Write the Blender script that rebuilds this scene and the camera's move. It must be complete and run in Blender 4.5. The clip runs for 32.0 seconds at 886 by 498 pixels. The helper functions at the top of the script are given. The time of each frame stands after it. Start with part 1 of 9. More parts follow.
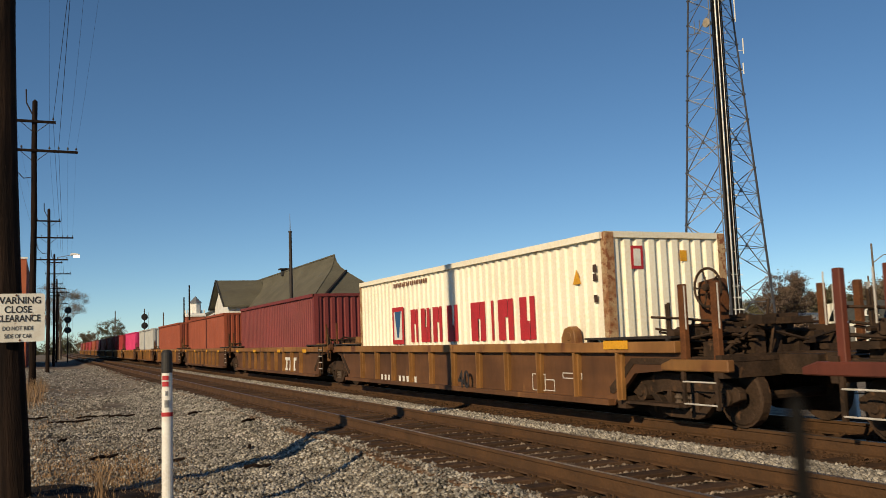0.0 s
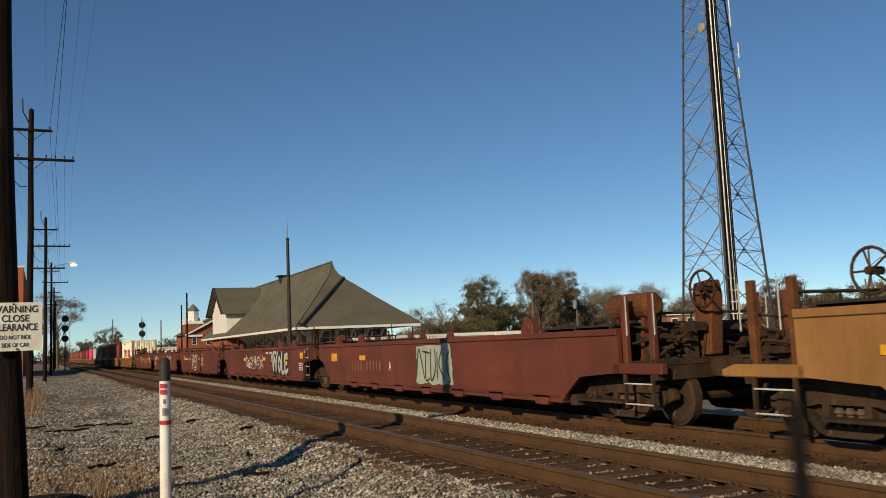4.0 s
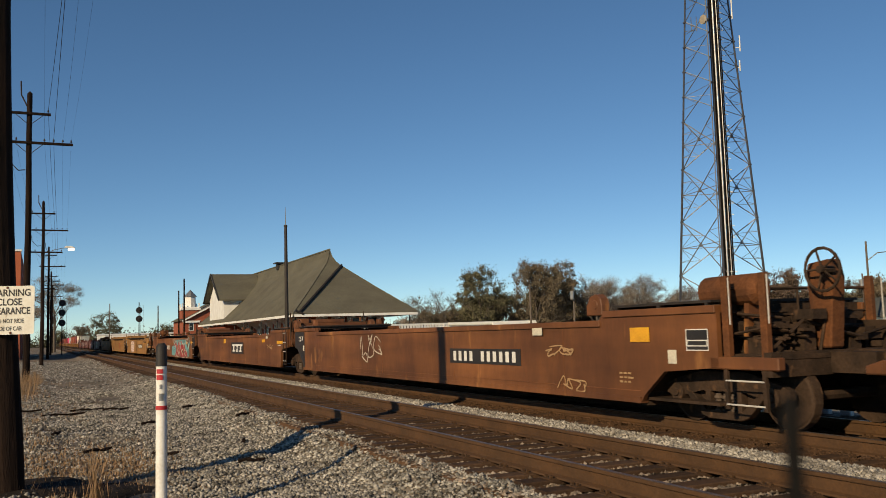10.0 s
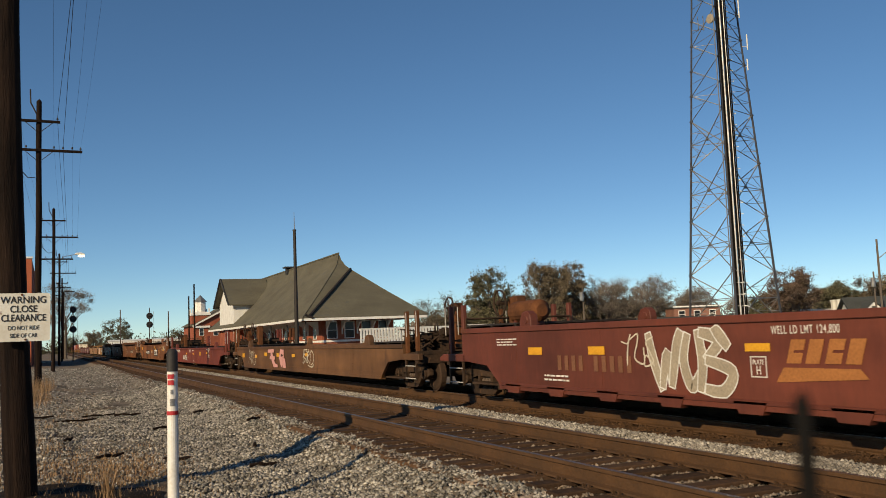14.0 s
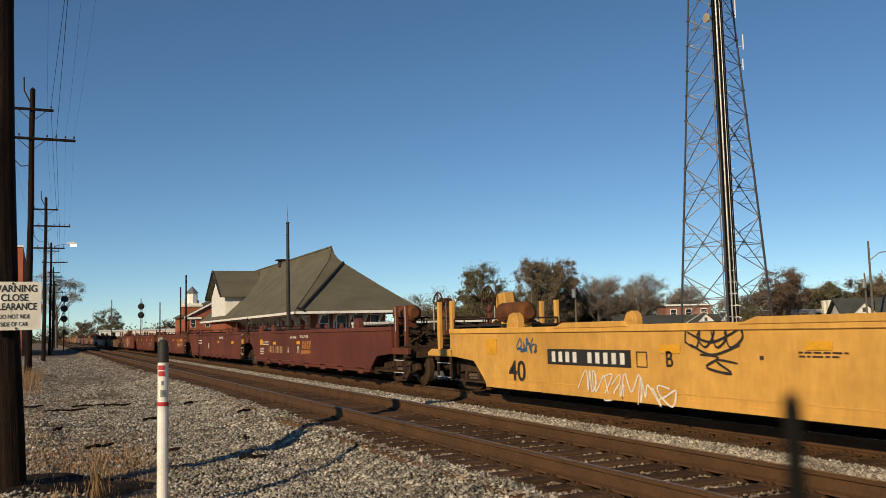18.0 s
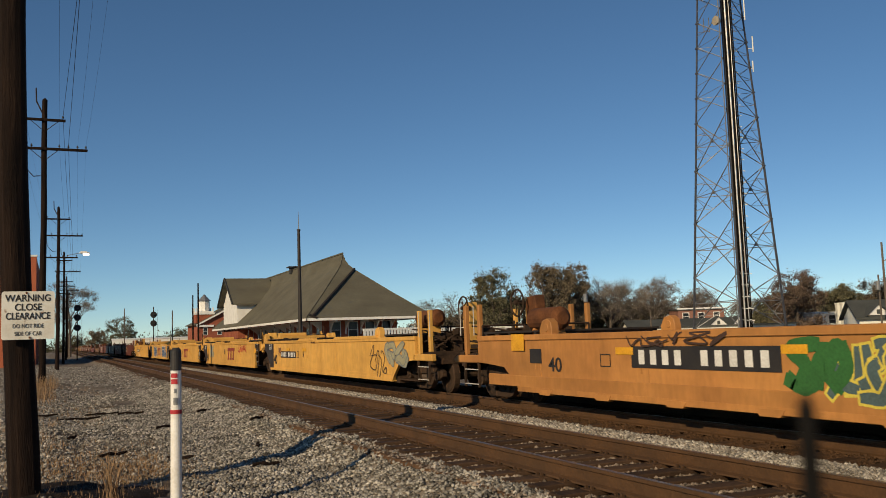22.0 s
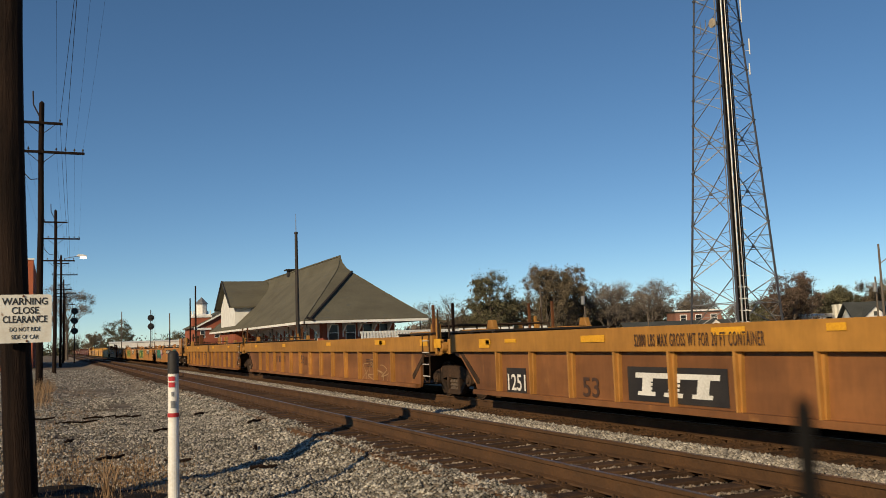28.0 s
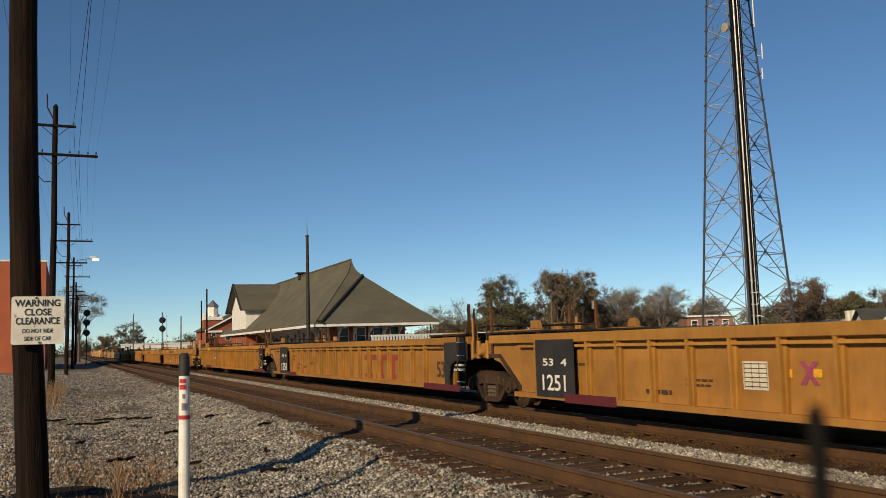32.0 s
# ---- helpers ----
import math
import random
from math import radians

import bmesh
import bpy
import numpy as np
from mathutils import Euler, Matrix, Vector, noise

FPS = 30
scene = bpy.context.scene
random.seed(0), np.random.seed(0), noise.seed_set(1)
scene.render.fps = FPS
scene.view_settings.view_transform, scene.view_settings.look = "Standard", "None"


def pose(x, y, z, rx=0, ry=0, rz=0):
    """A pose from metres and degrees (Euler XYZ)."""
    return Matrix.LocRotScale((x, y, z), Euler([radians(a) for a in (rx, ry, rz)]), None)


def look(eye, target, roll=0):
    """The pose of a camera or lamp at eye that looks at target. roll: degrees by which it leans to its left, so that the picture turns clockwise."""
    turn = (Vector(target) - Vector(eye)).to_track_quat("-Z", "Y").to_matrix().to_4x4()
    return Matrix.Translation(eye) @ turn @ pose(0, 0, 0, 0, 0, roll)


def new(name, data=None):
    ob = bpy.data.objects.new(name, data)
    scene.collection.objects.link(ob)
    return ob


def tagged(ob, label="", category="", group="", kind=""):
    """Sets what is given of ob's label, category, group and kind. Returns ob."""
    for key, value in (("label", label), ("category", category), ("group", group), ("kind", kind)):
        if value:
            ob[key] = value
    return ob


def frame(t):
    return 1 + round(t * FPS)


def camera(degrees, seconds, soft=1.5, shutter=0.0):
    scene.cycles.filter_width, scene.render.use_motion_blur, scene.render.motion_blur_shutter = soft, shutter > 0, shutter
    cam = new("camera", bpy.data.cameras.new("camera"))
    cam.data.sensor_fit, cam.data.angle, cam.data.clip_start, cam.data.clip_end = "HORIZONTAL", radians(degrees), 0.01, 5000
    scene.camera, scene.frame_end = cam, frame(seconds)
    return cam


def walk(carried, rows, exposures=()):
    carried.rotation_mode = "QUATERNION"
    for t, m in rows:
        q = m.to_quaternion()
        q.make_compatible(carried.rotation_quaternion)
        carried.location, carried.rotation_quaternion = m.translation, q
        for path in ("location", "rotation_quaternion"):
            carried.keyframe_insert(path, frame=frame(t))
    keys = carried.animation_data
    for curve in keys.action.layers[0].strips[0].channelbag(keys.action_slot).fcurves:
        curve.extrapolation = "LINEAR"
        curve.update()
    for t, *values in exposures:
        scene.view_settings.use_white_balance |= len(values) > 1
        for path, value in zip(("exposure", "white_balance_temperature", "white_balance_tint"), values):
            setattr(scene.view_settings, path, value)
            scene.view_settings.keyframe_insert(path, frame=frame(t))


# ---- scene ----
# ---- camera ----
cam = camera(53.66, 32.0, 0.5, 0.03)
EYE = Vector((0.0, 0.0, 1.37))
cam.data.dof.use_dof, cam.data.dof.focus_distance, cam.data.dof.aperture_fstop = True, 30.0, 3.3


def aim(yaw, pitch, roll):
    """Pose of the hand-held camera: degrees right of the track, up, and lean."""
    a, b = radians(yaw), radians(pitch)
    way = Vector((math.sin(a) * math.cos(b), math.cos(a) * math.cos(b), math.sin(b)))
    return look(EYE, EYE + way, roll)


walk(cam, [(t, aim(a, b, c)) for t, a, b, c in (
    (0, 24.41, 5.72, -2.06),    (0.5, 24.36, 5.88, -2.05),    (1, 24.47, 6.05, -1.88),    (1.5, 24.61, 6.02, -1.92),
    (2, 24.68, 5.90, -2.29),    (2.5, 24.85, 5.98, -2.42),    (3, 24.84, 6.01, -2.52),    (3.5, 24.69, 6.05, -2.60),
    (5.5, 24.36, 6.18, -1.99),    (6, 24.45, 6.02, -2.15),    (6.5, 24.45, 5.96, -2.06),    (7, 24.60, 5.94, -2.08),
    (7.5, 24.44, 5.74, -1.93),    (8, 24.39, 5.49, -1.94),    (8.5, 24.29, 5.29, -1.92),    (9, 24.32, 5.14, -1.81),
    (9.5, 24.35, 5.20, -1.68),    (10, 24.70, 5.39, -1.72),    (10.5, 24.77, 5.30, -1.98),    (11, 24.83, 5.01, -1.85),
    (11.5, 24.78, 5.01, -1.77),    (12, 24.86, 5.28, -1.93),    (12.5, 24.78, 5.64, -2.00),    (13, 24.44, 5.67, -1.86),
    (13.5, 24.24, 5.63, -1.99),    (14, 24.13, 5.58, -2.29),    (14.5, 24.03, 5.40, -2.65),    (16.5, 24.42, 5.27, -1.37),
    (17, 24.57, 5.05, -1.38),    (17.5, 24.52, 5.04, -1.54),    (18, 24.57, 5.24, -1.45),    (18.5, 24.58, 5.46, -1.38),
    (19, 24.26, 5.55, -1.38),    (19.5, 24.24, 5.64, -1.67),    (20, 24.17, 5.36, -2.10),    (20.5, 24.05, 5.20, -1.83),
    (21, 24.10, 5.43, -1.84),    (21.5, 24.04, 5.58, -1.77),    (22, 23.87, 5.63, -1.94),    (22.5, 23.88, 5.51, -1.82),
    (23, 24.20, 5.48, -2.32),    (23.5, 24.39, 5.54, -2.32),    (24, 24.21, 5.56, -2.22),    (24.5, 24.01, 5.51, -1.89),
    (25, 24.05, 5.36, -1.98),    (25.5, 24.16, 5.21, -1.66),    (27.5, 24.09, 5.84, -2.13),    (28, 24.04, 5.79, -2.05),
    (28.5, 23.81, 5.74, -1.89),    (29, 23.55, 5.85, -2.00),    (29.5, 23.57, 5.97, -1.93),    (30, 23.51, 5.89, -1.84),
    (30.5, 23.49, 5.76, -2.01),    (31, 23.65, 5.74, -1.93),    (31.5, 23.55, 5.83, -1.88),    (32, 23.34, 6.07, -1.71),
)], exposures=((0.0, 0.0), (9.0, 0.02), (11.0, 0.06), (18.0, 0.06), (19.0, 0.0), (20.0, -0.07), (22.0, -0.12), (23.0, -0.04), (25.0, -0.03), (28.0, 0.0), (32.0, 0.0)))

# ---- world, sun, sky ----
SUN_EL = radians(24)
SUN_DIR = Vector((-0.839 * math.cos(SUN_EL), -0.544 * math.cos(SUN_EL), math.sin(SUN_EL)))
world = bpy.data.worlds.new("sky")
scene.world = world
world.use_nodes = True
wn = world.node_tree
sky = wn.nodes.new("ShaderNodeTexSky")
sky.sky_type = 'NISHITA'
sky.sun_disc = False
sky.sun_elevation = SUN_EL
sky.sun_rotation = math.atan2(-0.839, -0.544)
sky.air_density, sky.dust_density, sky.ozone_density = 0.6, 0.0, 3.0
deep = wn.nodes.new("ShaderNodeHueSaturation")
deep.inputs["Saturation"].default_value = 1.12
deep.inputs["Hue"].default_value = 0.503
haze = wn.nodes.new("ShaderNodeGamma")      # the dry winter air glows little at the horizon
haze.inputs["Gamma"].default_value = 0.92
wn.links.new(sky.outputs[0], haze.inputs["Color"])
wn.links.new(haze.outputs[0], deep.inputs["Color"])
cool = wn.nodes.new("ShaderNodeMixRGB")
cool.blend_type = 'MULTIPLY'
cool.inputs[0].default_value = 1.0
cool.inputs[2].default_value = (0.945, 1.0, 0.905, 1)
wn.links.new(deep.outputs[0], cool.inputs[1])
wn.links.new(cool.outputs[0], wn.nodes["Background"].inputs[0])
wn.nodes["Background"].inputs[1].default_value = 0.114
sun_data = bpy.data.lights.new("sun", 'SUN')
sun_data.energy, sun_data.angle, sun_data.color = 4.6, radians(0.55), (1.0, 0.795, 0.515)
sun = new("sun", sun_data)
sun.matrix_world = look(SUN_DIR * 200, (0, 0, 0))

# ---- materials ----


BASE_SCALE = 0.86     # darkens all but the white base colours, deepening shadows under the strong sun


def material(name, base, second=None, rough=0.7, metal=0.0, scale=2.0, bump=0.25, fine=30.0, spots=None, spot_at=0.62, per_object=0.0, stretch=(1, 1, 1), island=0.0, grain=0.45):
    """Two-scale weathered surface: a slow blotch, a fine grain, optional stains and bump."""
    m = bpy.data.materials.new(name)
    m.use_nodes = True
    nt = m.node_tree
    n, k = nt.nodes, nt.links.new
    bsdf = n["Principled BSDF"]
    bsdf.inputs["Metallic"].default_value = metal
    bsdf.inputs["Specular IOR Level"].default_value = 0.12 if rough >= 0.78 else 0.4
    co = n.new("ShaderNodeTexCoord")
    mp = n.new("ShaderNodeMapping")
    mp.inputs["Scale"].default_value = stretch
    k(co.outputs["Object"], mp.inputs[0])
    big = n.new("ShaderNodeTexNoise")
    big.inputs["Scale"].default_value, big.inputs["Detail"].default_value = scale, 6
    k(mp.outputs[0], big.inputs["Vector"])
    small = n.new("ShaderNodeTexNoise")
    small.inputs["Scale"].default_value, small.inputs["Detail"].default_value = fine, 4
    k(mp.outputs[0], small.inputs["Vector"])
    second = second or tuple(c * 0.7 for c in base)
    if max(base) < 0.55:
        base, second = tuple(c * BASE_SCALE for c in base), tuple(c * BASE_SCALE for c in second)
    ramp = n.new("ShaderNodeValToRGB")
    ramp.color_ramp.elements[0].position, ramp.color_ramp.elements[1].position = 0.36, 0.66
    ramp.color_ramp.elements[0].color, ramp.color_ramp.elements[1].color = (*base, 1), (*second, 1)
    k(big.outputs["Fac"], ramp.inputs[0])
    mix = n.new("ShaderNodeMixRGB")
    mix.blend_type = 'OVERLAY'
    mix.inputs[0].default_value = grain
    k(ramp.outputs[0], mix.inputs[1])
    k(small.outputs["Fac"], mix.inputs[2])
    out = mix.outputs[0]
    if spots:
        st = n.new("ShaderNodeTexNoise")
        st.inputs["Scale"].default_value, st.inputs["Detail"].default_value = scale * 2.7, 9
        k(mp.outputs[0], st.inputs["Vector"])
        r2 = n.new("ShaderNodeValToRGB")
        r2.color_ramp.elements[0].position, r2.color_ramp.elements[1].position = spot_at, spot_at + 0.09
        k(st.outputs["Fac"], r2.inputs[0])
        m2 = n.new("ShaderNodeMixRGB")
        k(r2.outputs[0], m2.inputs[0])
        k(out, m2.inputs[1])
        m2.inputs[2].default_value = (*spots, 1)
        out = m2.outputs[0]
    if per_object or island:
        src = n.new("ShaderNodeObjectInfo") if per_object else n.new("ShaderNodeNewGeometry")
        mr = n.new("ShaderNodeMapRange")
        w = per_object or island
        mr.inputs[3].default_value, mr.inputs[4].default_value = 1 - w, 1 + w
        k(src.outputs["Random"] if per_object else src.outputs["Random Per Island"], mr.inputs[0])
        m3 = n.new("ShaderNodeMixRGB")
        m3.blend_type = 'MULTIPLY'
        m3.inputs[0].default_value = 1
        k(out, m3.inputs[1])
        k(mr.outputs[0], m3.inputs[2])
        out = m3.outputs[0]
    k(out, bsdf.inputs["Base Color"])
    rr = n.new("ShaderNodeMapRange")
    rr.inputs[3].default_value, rr.inputs[4].default_value = max(0.05, rough - 0.15), min(1, rough + 0.12)
    k(big.outputs["Fac"], rr.inputs[0])
    k(rr.outputs[0], bsdf.inputs["Roughness"])
    if bump:
        b = n.new("ShaderNodeBump")
        b.inputs["Strength"].default_value, b.inputs["Distance"].default_value = bump, 0.02
        k(small.outputs["Fac"], b.inputs["Height"])
        k(b.outputs[0], bsdf.inputs["Normal"])
    return m


def paint(name, base, worn, rust=(0.10, 0.035, 0.012), spot_at=0.66, wear=0.15):
    """Weathered freight-car paint: run-down streaks, faded fields and rusty scabs."""
    m = material(name, base, worn, 0.62, 0, 0.8, 0.04, 14, rust, spot_at, 0.07, (0.7, 1, 0.35), grain=0.16)
    n, k = m.node_tree.nodes, m.node_tree.links.new
    bsdf = n["Principled BSDF"]
    out = bsdf.inputs["Base Color"].links[0].from_socket
    co, own = n.new("ShaderNodeTexCoord"), n.new("ShaderNodeObjectInfo")
    far = n.new("ShaderNodeVectorMath")      # no two walls weather alike
    far.operation = 'MULTIPLY_ADD'
    far.inputs[1].default_value = (0.0, 60.0, 0.0)
    k(own.outputs["Random"], far.inputs[0])
    k(co.outputs["Object"], far.inputs[2])
    for stretch, scale, detail, lo, hi in (((1, 0.9, 0.3), 1.7, 5, 0.90, 1.08), ((1, 0.16, 1.5), 1.3, 5, 1 - wear, 1 + wear * 0.8), ((1, 1, 1), 3.5, 9, 0.88, 1.08), ((1, 5.0, 0.35), 2.4, 6, 0.95, 1.03), ((1, 0.3, 0.5), 0.55, 3, 1 - wear, 1 + wear)):
        mp = n.new("ShaderNodeMapping")
        mp.inputs["Scale"].default_value = stretch
        k(far.outputs[0], mp.inputs[0])
        tex = n.new("ShaderNodeTexNoise")
        tex.inputs["Scale"].default_value, tex.inputs["Detail"].default_value = scale, detail
        k(mp.outputs[0], tex.inputs["Vector"])
        mr = n.new("ShaderNodeMapRange")
        mr.inputs[1].default_value, mr.inputs[2].default_value = 0.3, 0.7
        mr.inputs[3].default_value, mr.inputs[4].default_value = lo, hi
        k(tex.outputs["Fac"], mr.inputs[0])
        mix = n.new("ShaderNodeMixRGB")
        mix.blend_type = 'MULTIPLY'
        mix.inputs[0].default_value = 1
        k(out, mix.inputs[1])
        k(mr.outputs[0], mix.inputs[2])
        out = mix.outputs[0]
    k(out, bsdf.inputs["Base Color"])
    return m


MAT = {
    "gravel": material("gravel", (0.27, 0.225, 0.172), (0.15, 0.12, 0.09), 0.95, 0, 0.9, 1.0, 14, (0.085, 0.065, 0.048), 0.57, grain=0.9),
    "stone": material("stone", (0.385, 0.352, 0.298), (0.160, 0.147, 0.126), 0.95, 0, 3, 0.4, 30, island=0.75),
    "pale_stone": material("pale_stone", (0.46, 0.418, 0.35), (0.23, 0.205, 0.17), 0.95, 0, 3, 0.4, 30, island=0.5),
    "crib_stone": material("crib_stone", (0.36, 0.285, 0.21), (0.22, 0.165, 0.115), 0.95, 0, 3, 0.4, 30, island=0.6),
    "rail": material("rail", (0.116, 0.057, 0.022), (0.080, 0.041, 0.017), 0.75, 0.2, 2, 0.3, 40),
    "rail_top": material("rail_top", (0.32, 0.27, 0.24), (0.20, 0.15, 0.12), 0.42, 0.8, 3, 0.1, 40),
    "tie": material("tie", (0.098, 0.056, 0.032), (0.054, 0.033, 0.021), 0.9, 0, 3, 0.5, 25, per_object=0.3),
    "ballast_rust": material("ballast_rust", (0.125, 0.068, 0.034), (0.085, 0.047, 0.025), 0.95, 0, 0.7, 0.9, 12, (0.10, 0.06, 0.04), 0.6),
    "dark_ground": material("dark_ground", (0.030, 0.022, 0.016), (0.014, 0.011, 0.009), 0.95, 0, 6, 0.9, 60, (0.07, 0.055, 0.04), 0.66),
    "pole_wood": material("pole_wood", (0.026, 0.015, 0.010), (0.009, 0.006, 0.005), 0.95, 0, 2.5, 0.8, 26, (0.055, 0.032, 0.022), 0.68, 0.1, (5, 5, 0.4)),
    "grey_wood": material("grey_wood", (0.19, 0.155, 0.125), (0.12, 0.098, 0.08), 0.9, 0, 2.5, 0.5, 26, stretch=(5, 5, 0.4)),
    "black_steel": material("black_steel", (0.024, 0.02, 0.018), (0.045, 0.034, 0.026), 0.65, 0.2, 3, 0.2, 30),
    "grime": material("grime", (0.072, 0.044, 0.028), (0.034, 0.023, 0.016), 0.8, 0.1, 2.5, 0.4, 25, (0.10, 0.055, 0.03), 0.62),
    "rust": material("rust", (0.17, 0.066, 0.026), (0.09, 0.04, 0.021), 0.85, 0.1, 3, 0.4, 25),
    "matt_black": material("matt_black", (0.006, 0.0055, 0.005), (0.010, 0.009, 0.008), 0.9, 0, 3, 0, 30),
    "white_paint": material("white_paint", (0.78, 0.76, 0.70), (0.66, 0.63, 0.57), 0.55, 0, 3, 0.08, 40),
    "decal_white": material("decal_white", (0.72, 0.69, 0.62), (0.58, 0.55, 0.49), 0.6, 0, 4, 0, 40),
    "decal_black": material("decal_black", (0.022, 0.02, 0.02), (0.036, 0.031, 0.027), 0.6, 0, 2, 0, 30),
    "decal_yellow": material("decal_yellow", (0.70, 0.345, 0.018), (0.56, 0.27, 0.016), 0.5, 0, 3, 0, 30),
    "decal_red": material("decal_red", (0.52, 0.028, 0.035), (0.42, 0.03, 0.035), 0.6, 0, 3, 0, 30),
    "roof": material("roof", (0.148, 0.136, 0.098), (0.118, 0.108, 0.080), 0.9, 0, 0.25, 0.4, 6, (0.10, 0.10, 0.085), 0.6, 0, (1, 1, 2.5)),
    "brick": material("brick", (0.36, 0.115, 0.065), (0.27, 0.085, 0.052), 0.9, 0, 0.6, 0.3, 14),
    "trim": material("trim", (0.76, 0.75, 0.70), (0.66, 0.64, 0.6), 0.6, 0, 1, 0.05, 20),
    "galv": material("galv", (0.34, 0.34, 0.335), (0.24, 0.24, 0.235), 0.5, 0.6, 3, 0.1, 20),
    "tower_steel": material("tower_steel", (0.270, 0.270, 0.270), (0.176, 0.176, 0.176), 0.55, 0.4, 3, 0.1, 20),
    "window": material("window", (0.03, 0.035, 0.04), (0.02, 0.022, 0.025), 0.12, 0, 2, 0, 10),
    "bark": material("bark", (0.16, 0.13, 0.105), (0.095, 0.078, 0.062), 0.95, 0, 3, 0.6, 20),
    "dry": material("dry", (0.34, 0.22, 0.12), (0.24, 0.15, 0.085), 0.9, 0, 3, 0.2, 20, island=0.3),
    "asphalt": material("asphalt", (0.055, 0.055, 0.056), (0.04, 0.04, 0.04), 0.9, 0, 0.5, 0.4, 20),
}

# ---- mesh helpers ----


def box(bm, x0, x1, y0, y1, z0, z1):
    v = [bm.verts.new((x, y, z)) for z in (z0, z1) for y in (y0, y1) for x in (x0, x1)]
    for f in ((0, 2, 3, 1), (4, 5, 7, 6), (0, 1, 5, 4), (2, 6, 7, 3), (0, 4, 6, 2), (1, 3, 7, 5)):
        bm.faces.new([v[i] for i in f])
    return v


def prism(bm, poly, axis, a, b):
    """A closed polygon, in the two other axes in order, drawn out along one axis from a to b."""
    rings = []
    for w in (a, b):
        ring = []
        for p, q in poly:
            c = [p, q]
            c.insert(axis, w)
            ring.append(bm.verts.new(c))
        rings.append(ring)
    n = len(poly)
    try:
        bm.faces.new(rings[0][::-1])
        bm.faces.new(rings[1])
    except ValueError:
        pass
    for i in range(n):
        j = (i + 1) % n
        bm.faces.new((rings[0][i], rings[0][j], rings[1][j], rings[1][i]))


def rod(bm, p, q, r0, r1=None, seg=6, caps=True):
    """A tapered round bar from p to q."""
    p, q = Vector(p), Vector(q)
    r1 = r0 if r1 is None else r1
    d = (q - p).normalized()
    side = d.orthogonal().normalized()
    up = d.cross(side)
    rings = []
    for c, r in ((p, r0), (q, r1)):
        rings.append([bm.verts.new(c + r * (math.cos(2 * math.pi * i / seg) * side + math.sin(2 * math.pi * i / seg) * up)) for i in range(seg)])
    for i in range(seg):
        j = (i + 1) % seg
        bm.faces.new((rings[0][i], rings[0][j], rings[1][j], rings[1][i]))
    if caps:
        bm.faces.new(rings[0][::-1])
        bm.faces.new(rings[1])


def pipe(bm, pts, r, seg=5):
    for a, b in zip(pts, pts[1:]):
        rod(bm, a, b, r, r, seg)


def finish(name, bm, mat, bevel=0.0):
    if bevel:
        bmesh.ops.bevel(bm, geom=bm.edges[:], offset=bevel, segments=1, affect='EDGES', clamp_overlap=True)
    bmesh.ops.recalc_face_normals(bm, faces=bm.faces[:])
    me = bpy.data.meshes.new(name)
    bm.to_mesh(me)
    bm.free()
    me.materials.append(MAT[mat] if isinstance(mat, str) else mat)
    return me


def part(name, bm, mat, parent=None, label="", at=None, bevel=0.0):
    """Links a bmesh (or a ready mesh) as one mesh object under a thing or a part."""
    me = finish(name, bm, mat, bevel) if isinstance(bm, bmesh.types.BMesh) else bm
    ob = new(name, me)
    ob.parent = parent
    if at is not None:
        ob.matrix_basis = at if isinstance(at, Matrix) else Matrix.Translation(at)
    if label:
        tagged(ob, label)
    return ob


STORE = {}


def kept(key, name, mat, build, bevel=0.0):
    """A mesh that alike parts share."""
    if key not in STORE:
        bm = bmesh.new()
        build(bm)
        STORE[key] = finish(name, bm, mat, bevel)
    return STORE[key]


def thing(name, at, label, category, group="", kind=""):
    ob = new(name)
    ob.matrix_basis = at if isinstance(at, Matrix) else Matrix.Translation(at)
    return tagged(ob, label, category, group, kind)


def lettering(text, size, mat, bold=0.0):
    """A flat mesh of the built-in font, centred, in its own x-y plane."""
    key = ("text", text, size, mat, bold)
    if key not in STORE:
        cu = bpy.data.curves.new("lettering", 'FONT')
        cu.body, cu.size, cu.align_x, cu.align_y, cu.offset, cu.extrude = text, size, 'CENTER', 'CENTER', bold, 0.001
        if len(text) > 12:
            cu.space_character, cu.space_word = 1.15, 1.3
        ob = bpy.data.objects.new("lettering", cu)
        me = bpy.data.meshes.new_from_object(ob)
        me.name = "lettering"
        bpy.data.objects.remove(ob)
        me.materials.clear()
        me.materials.append(MAT[mat])
        STORE[key] = me
    return STORE[key]

# ---- ground and tracks ----
TRAIN_X, NEAR_X = 9.38, 5.70      # centre lines of the two tracks
GAUGE = 1.505                     # between rail-head centres


def ground_z(x, y):
    """Height of the ground: ballast shoulders, a flat strip by the poles, lower land beyond the tracks."""
    def ease(a, b, v):
        t = min(1, max(0, (v - a) / (b - a)))
        return t * t * (3 - 2 * t)
    z = -0.42 - 0.13 * ease(-0.2, 0.9, x) + 0.05 * ease(2.6, 3.4, x) + 0.265 * ease(3.35, 4.35, x)
    z -= 0.25 * ease(11.2, 13.0, x) + 1.15 * ease(15, 27, x)
    z -= 0.15 * ease(-1.5, -5, x)
    if -6 < x < 4.6 and -5 < y < 60:
        z += 0.05 * noise.noise((x * 0.6, y * 0.5, 3.0)) * ease(60, 40, y) + (0.035 * noise.noise((x * 1.6, y * 1.5, 7.0)) + 0.018 * noise.noise((x * 3.7, y * 3.3, 5.0))) * ease(4.5, 3.9, x)
    return z


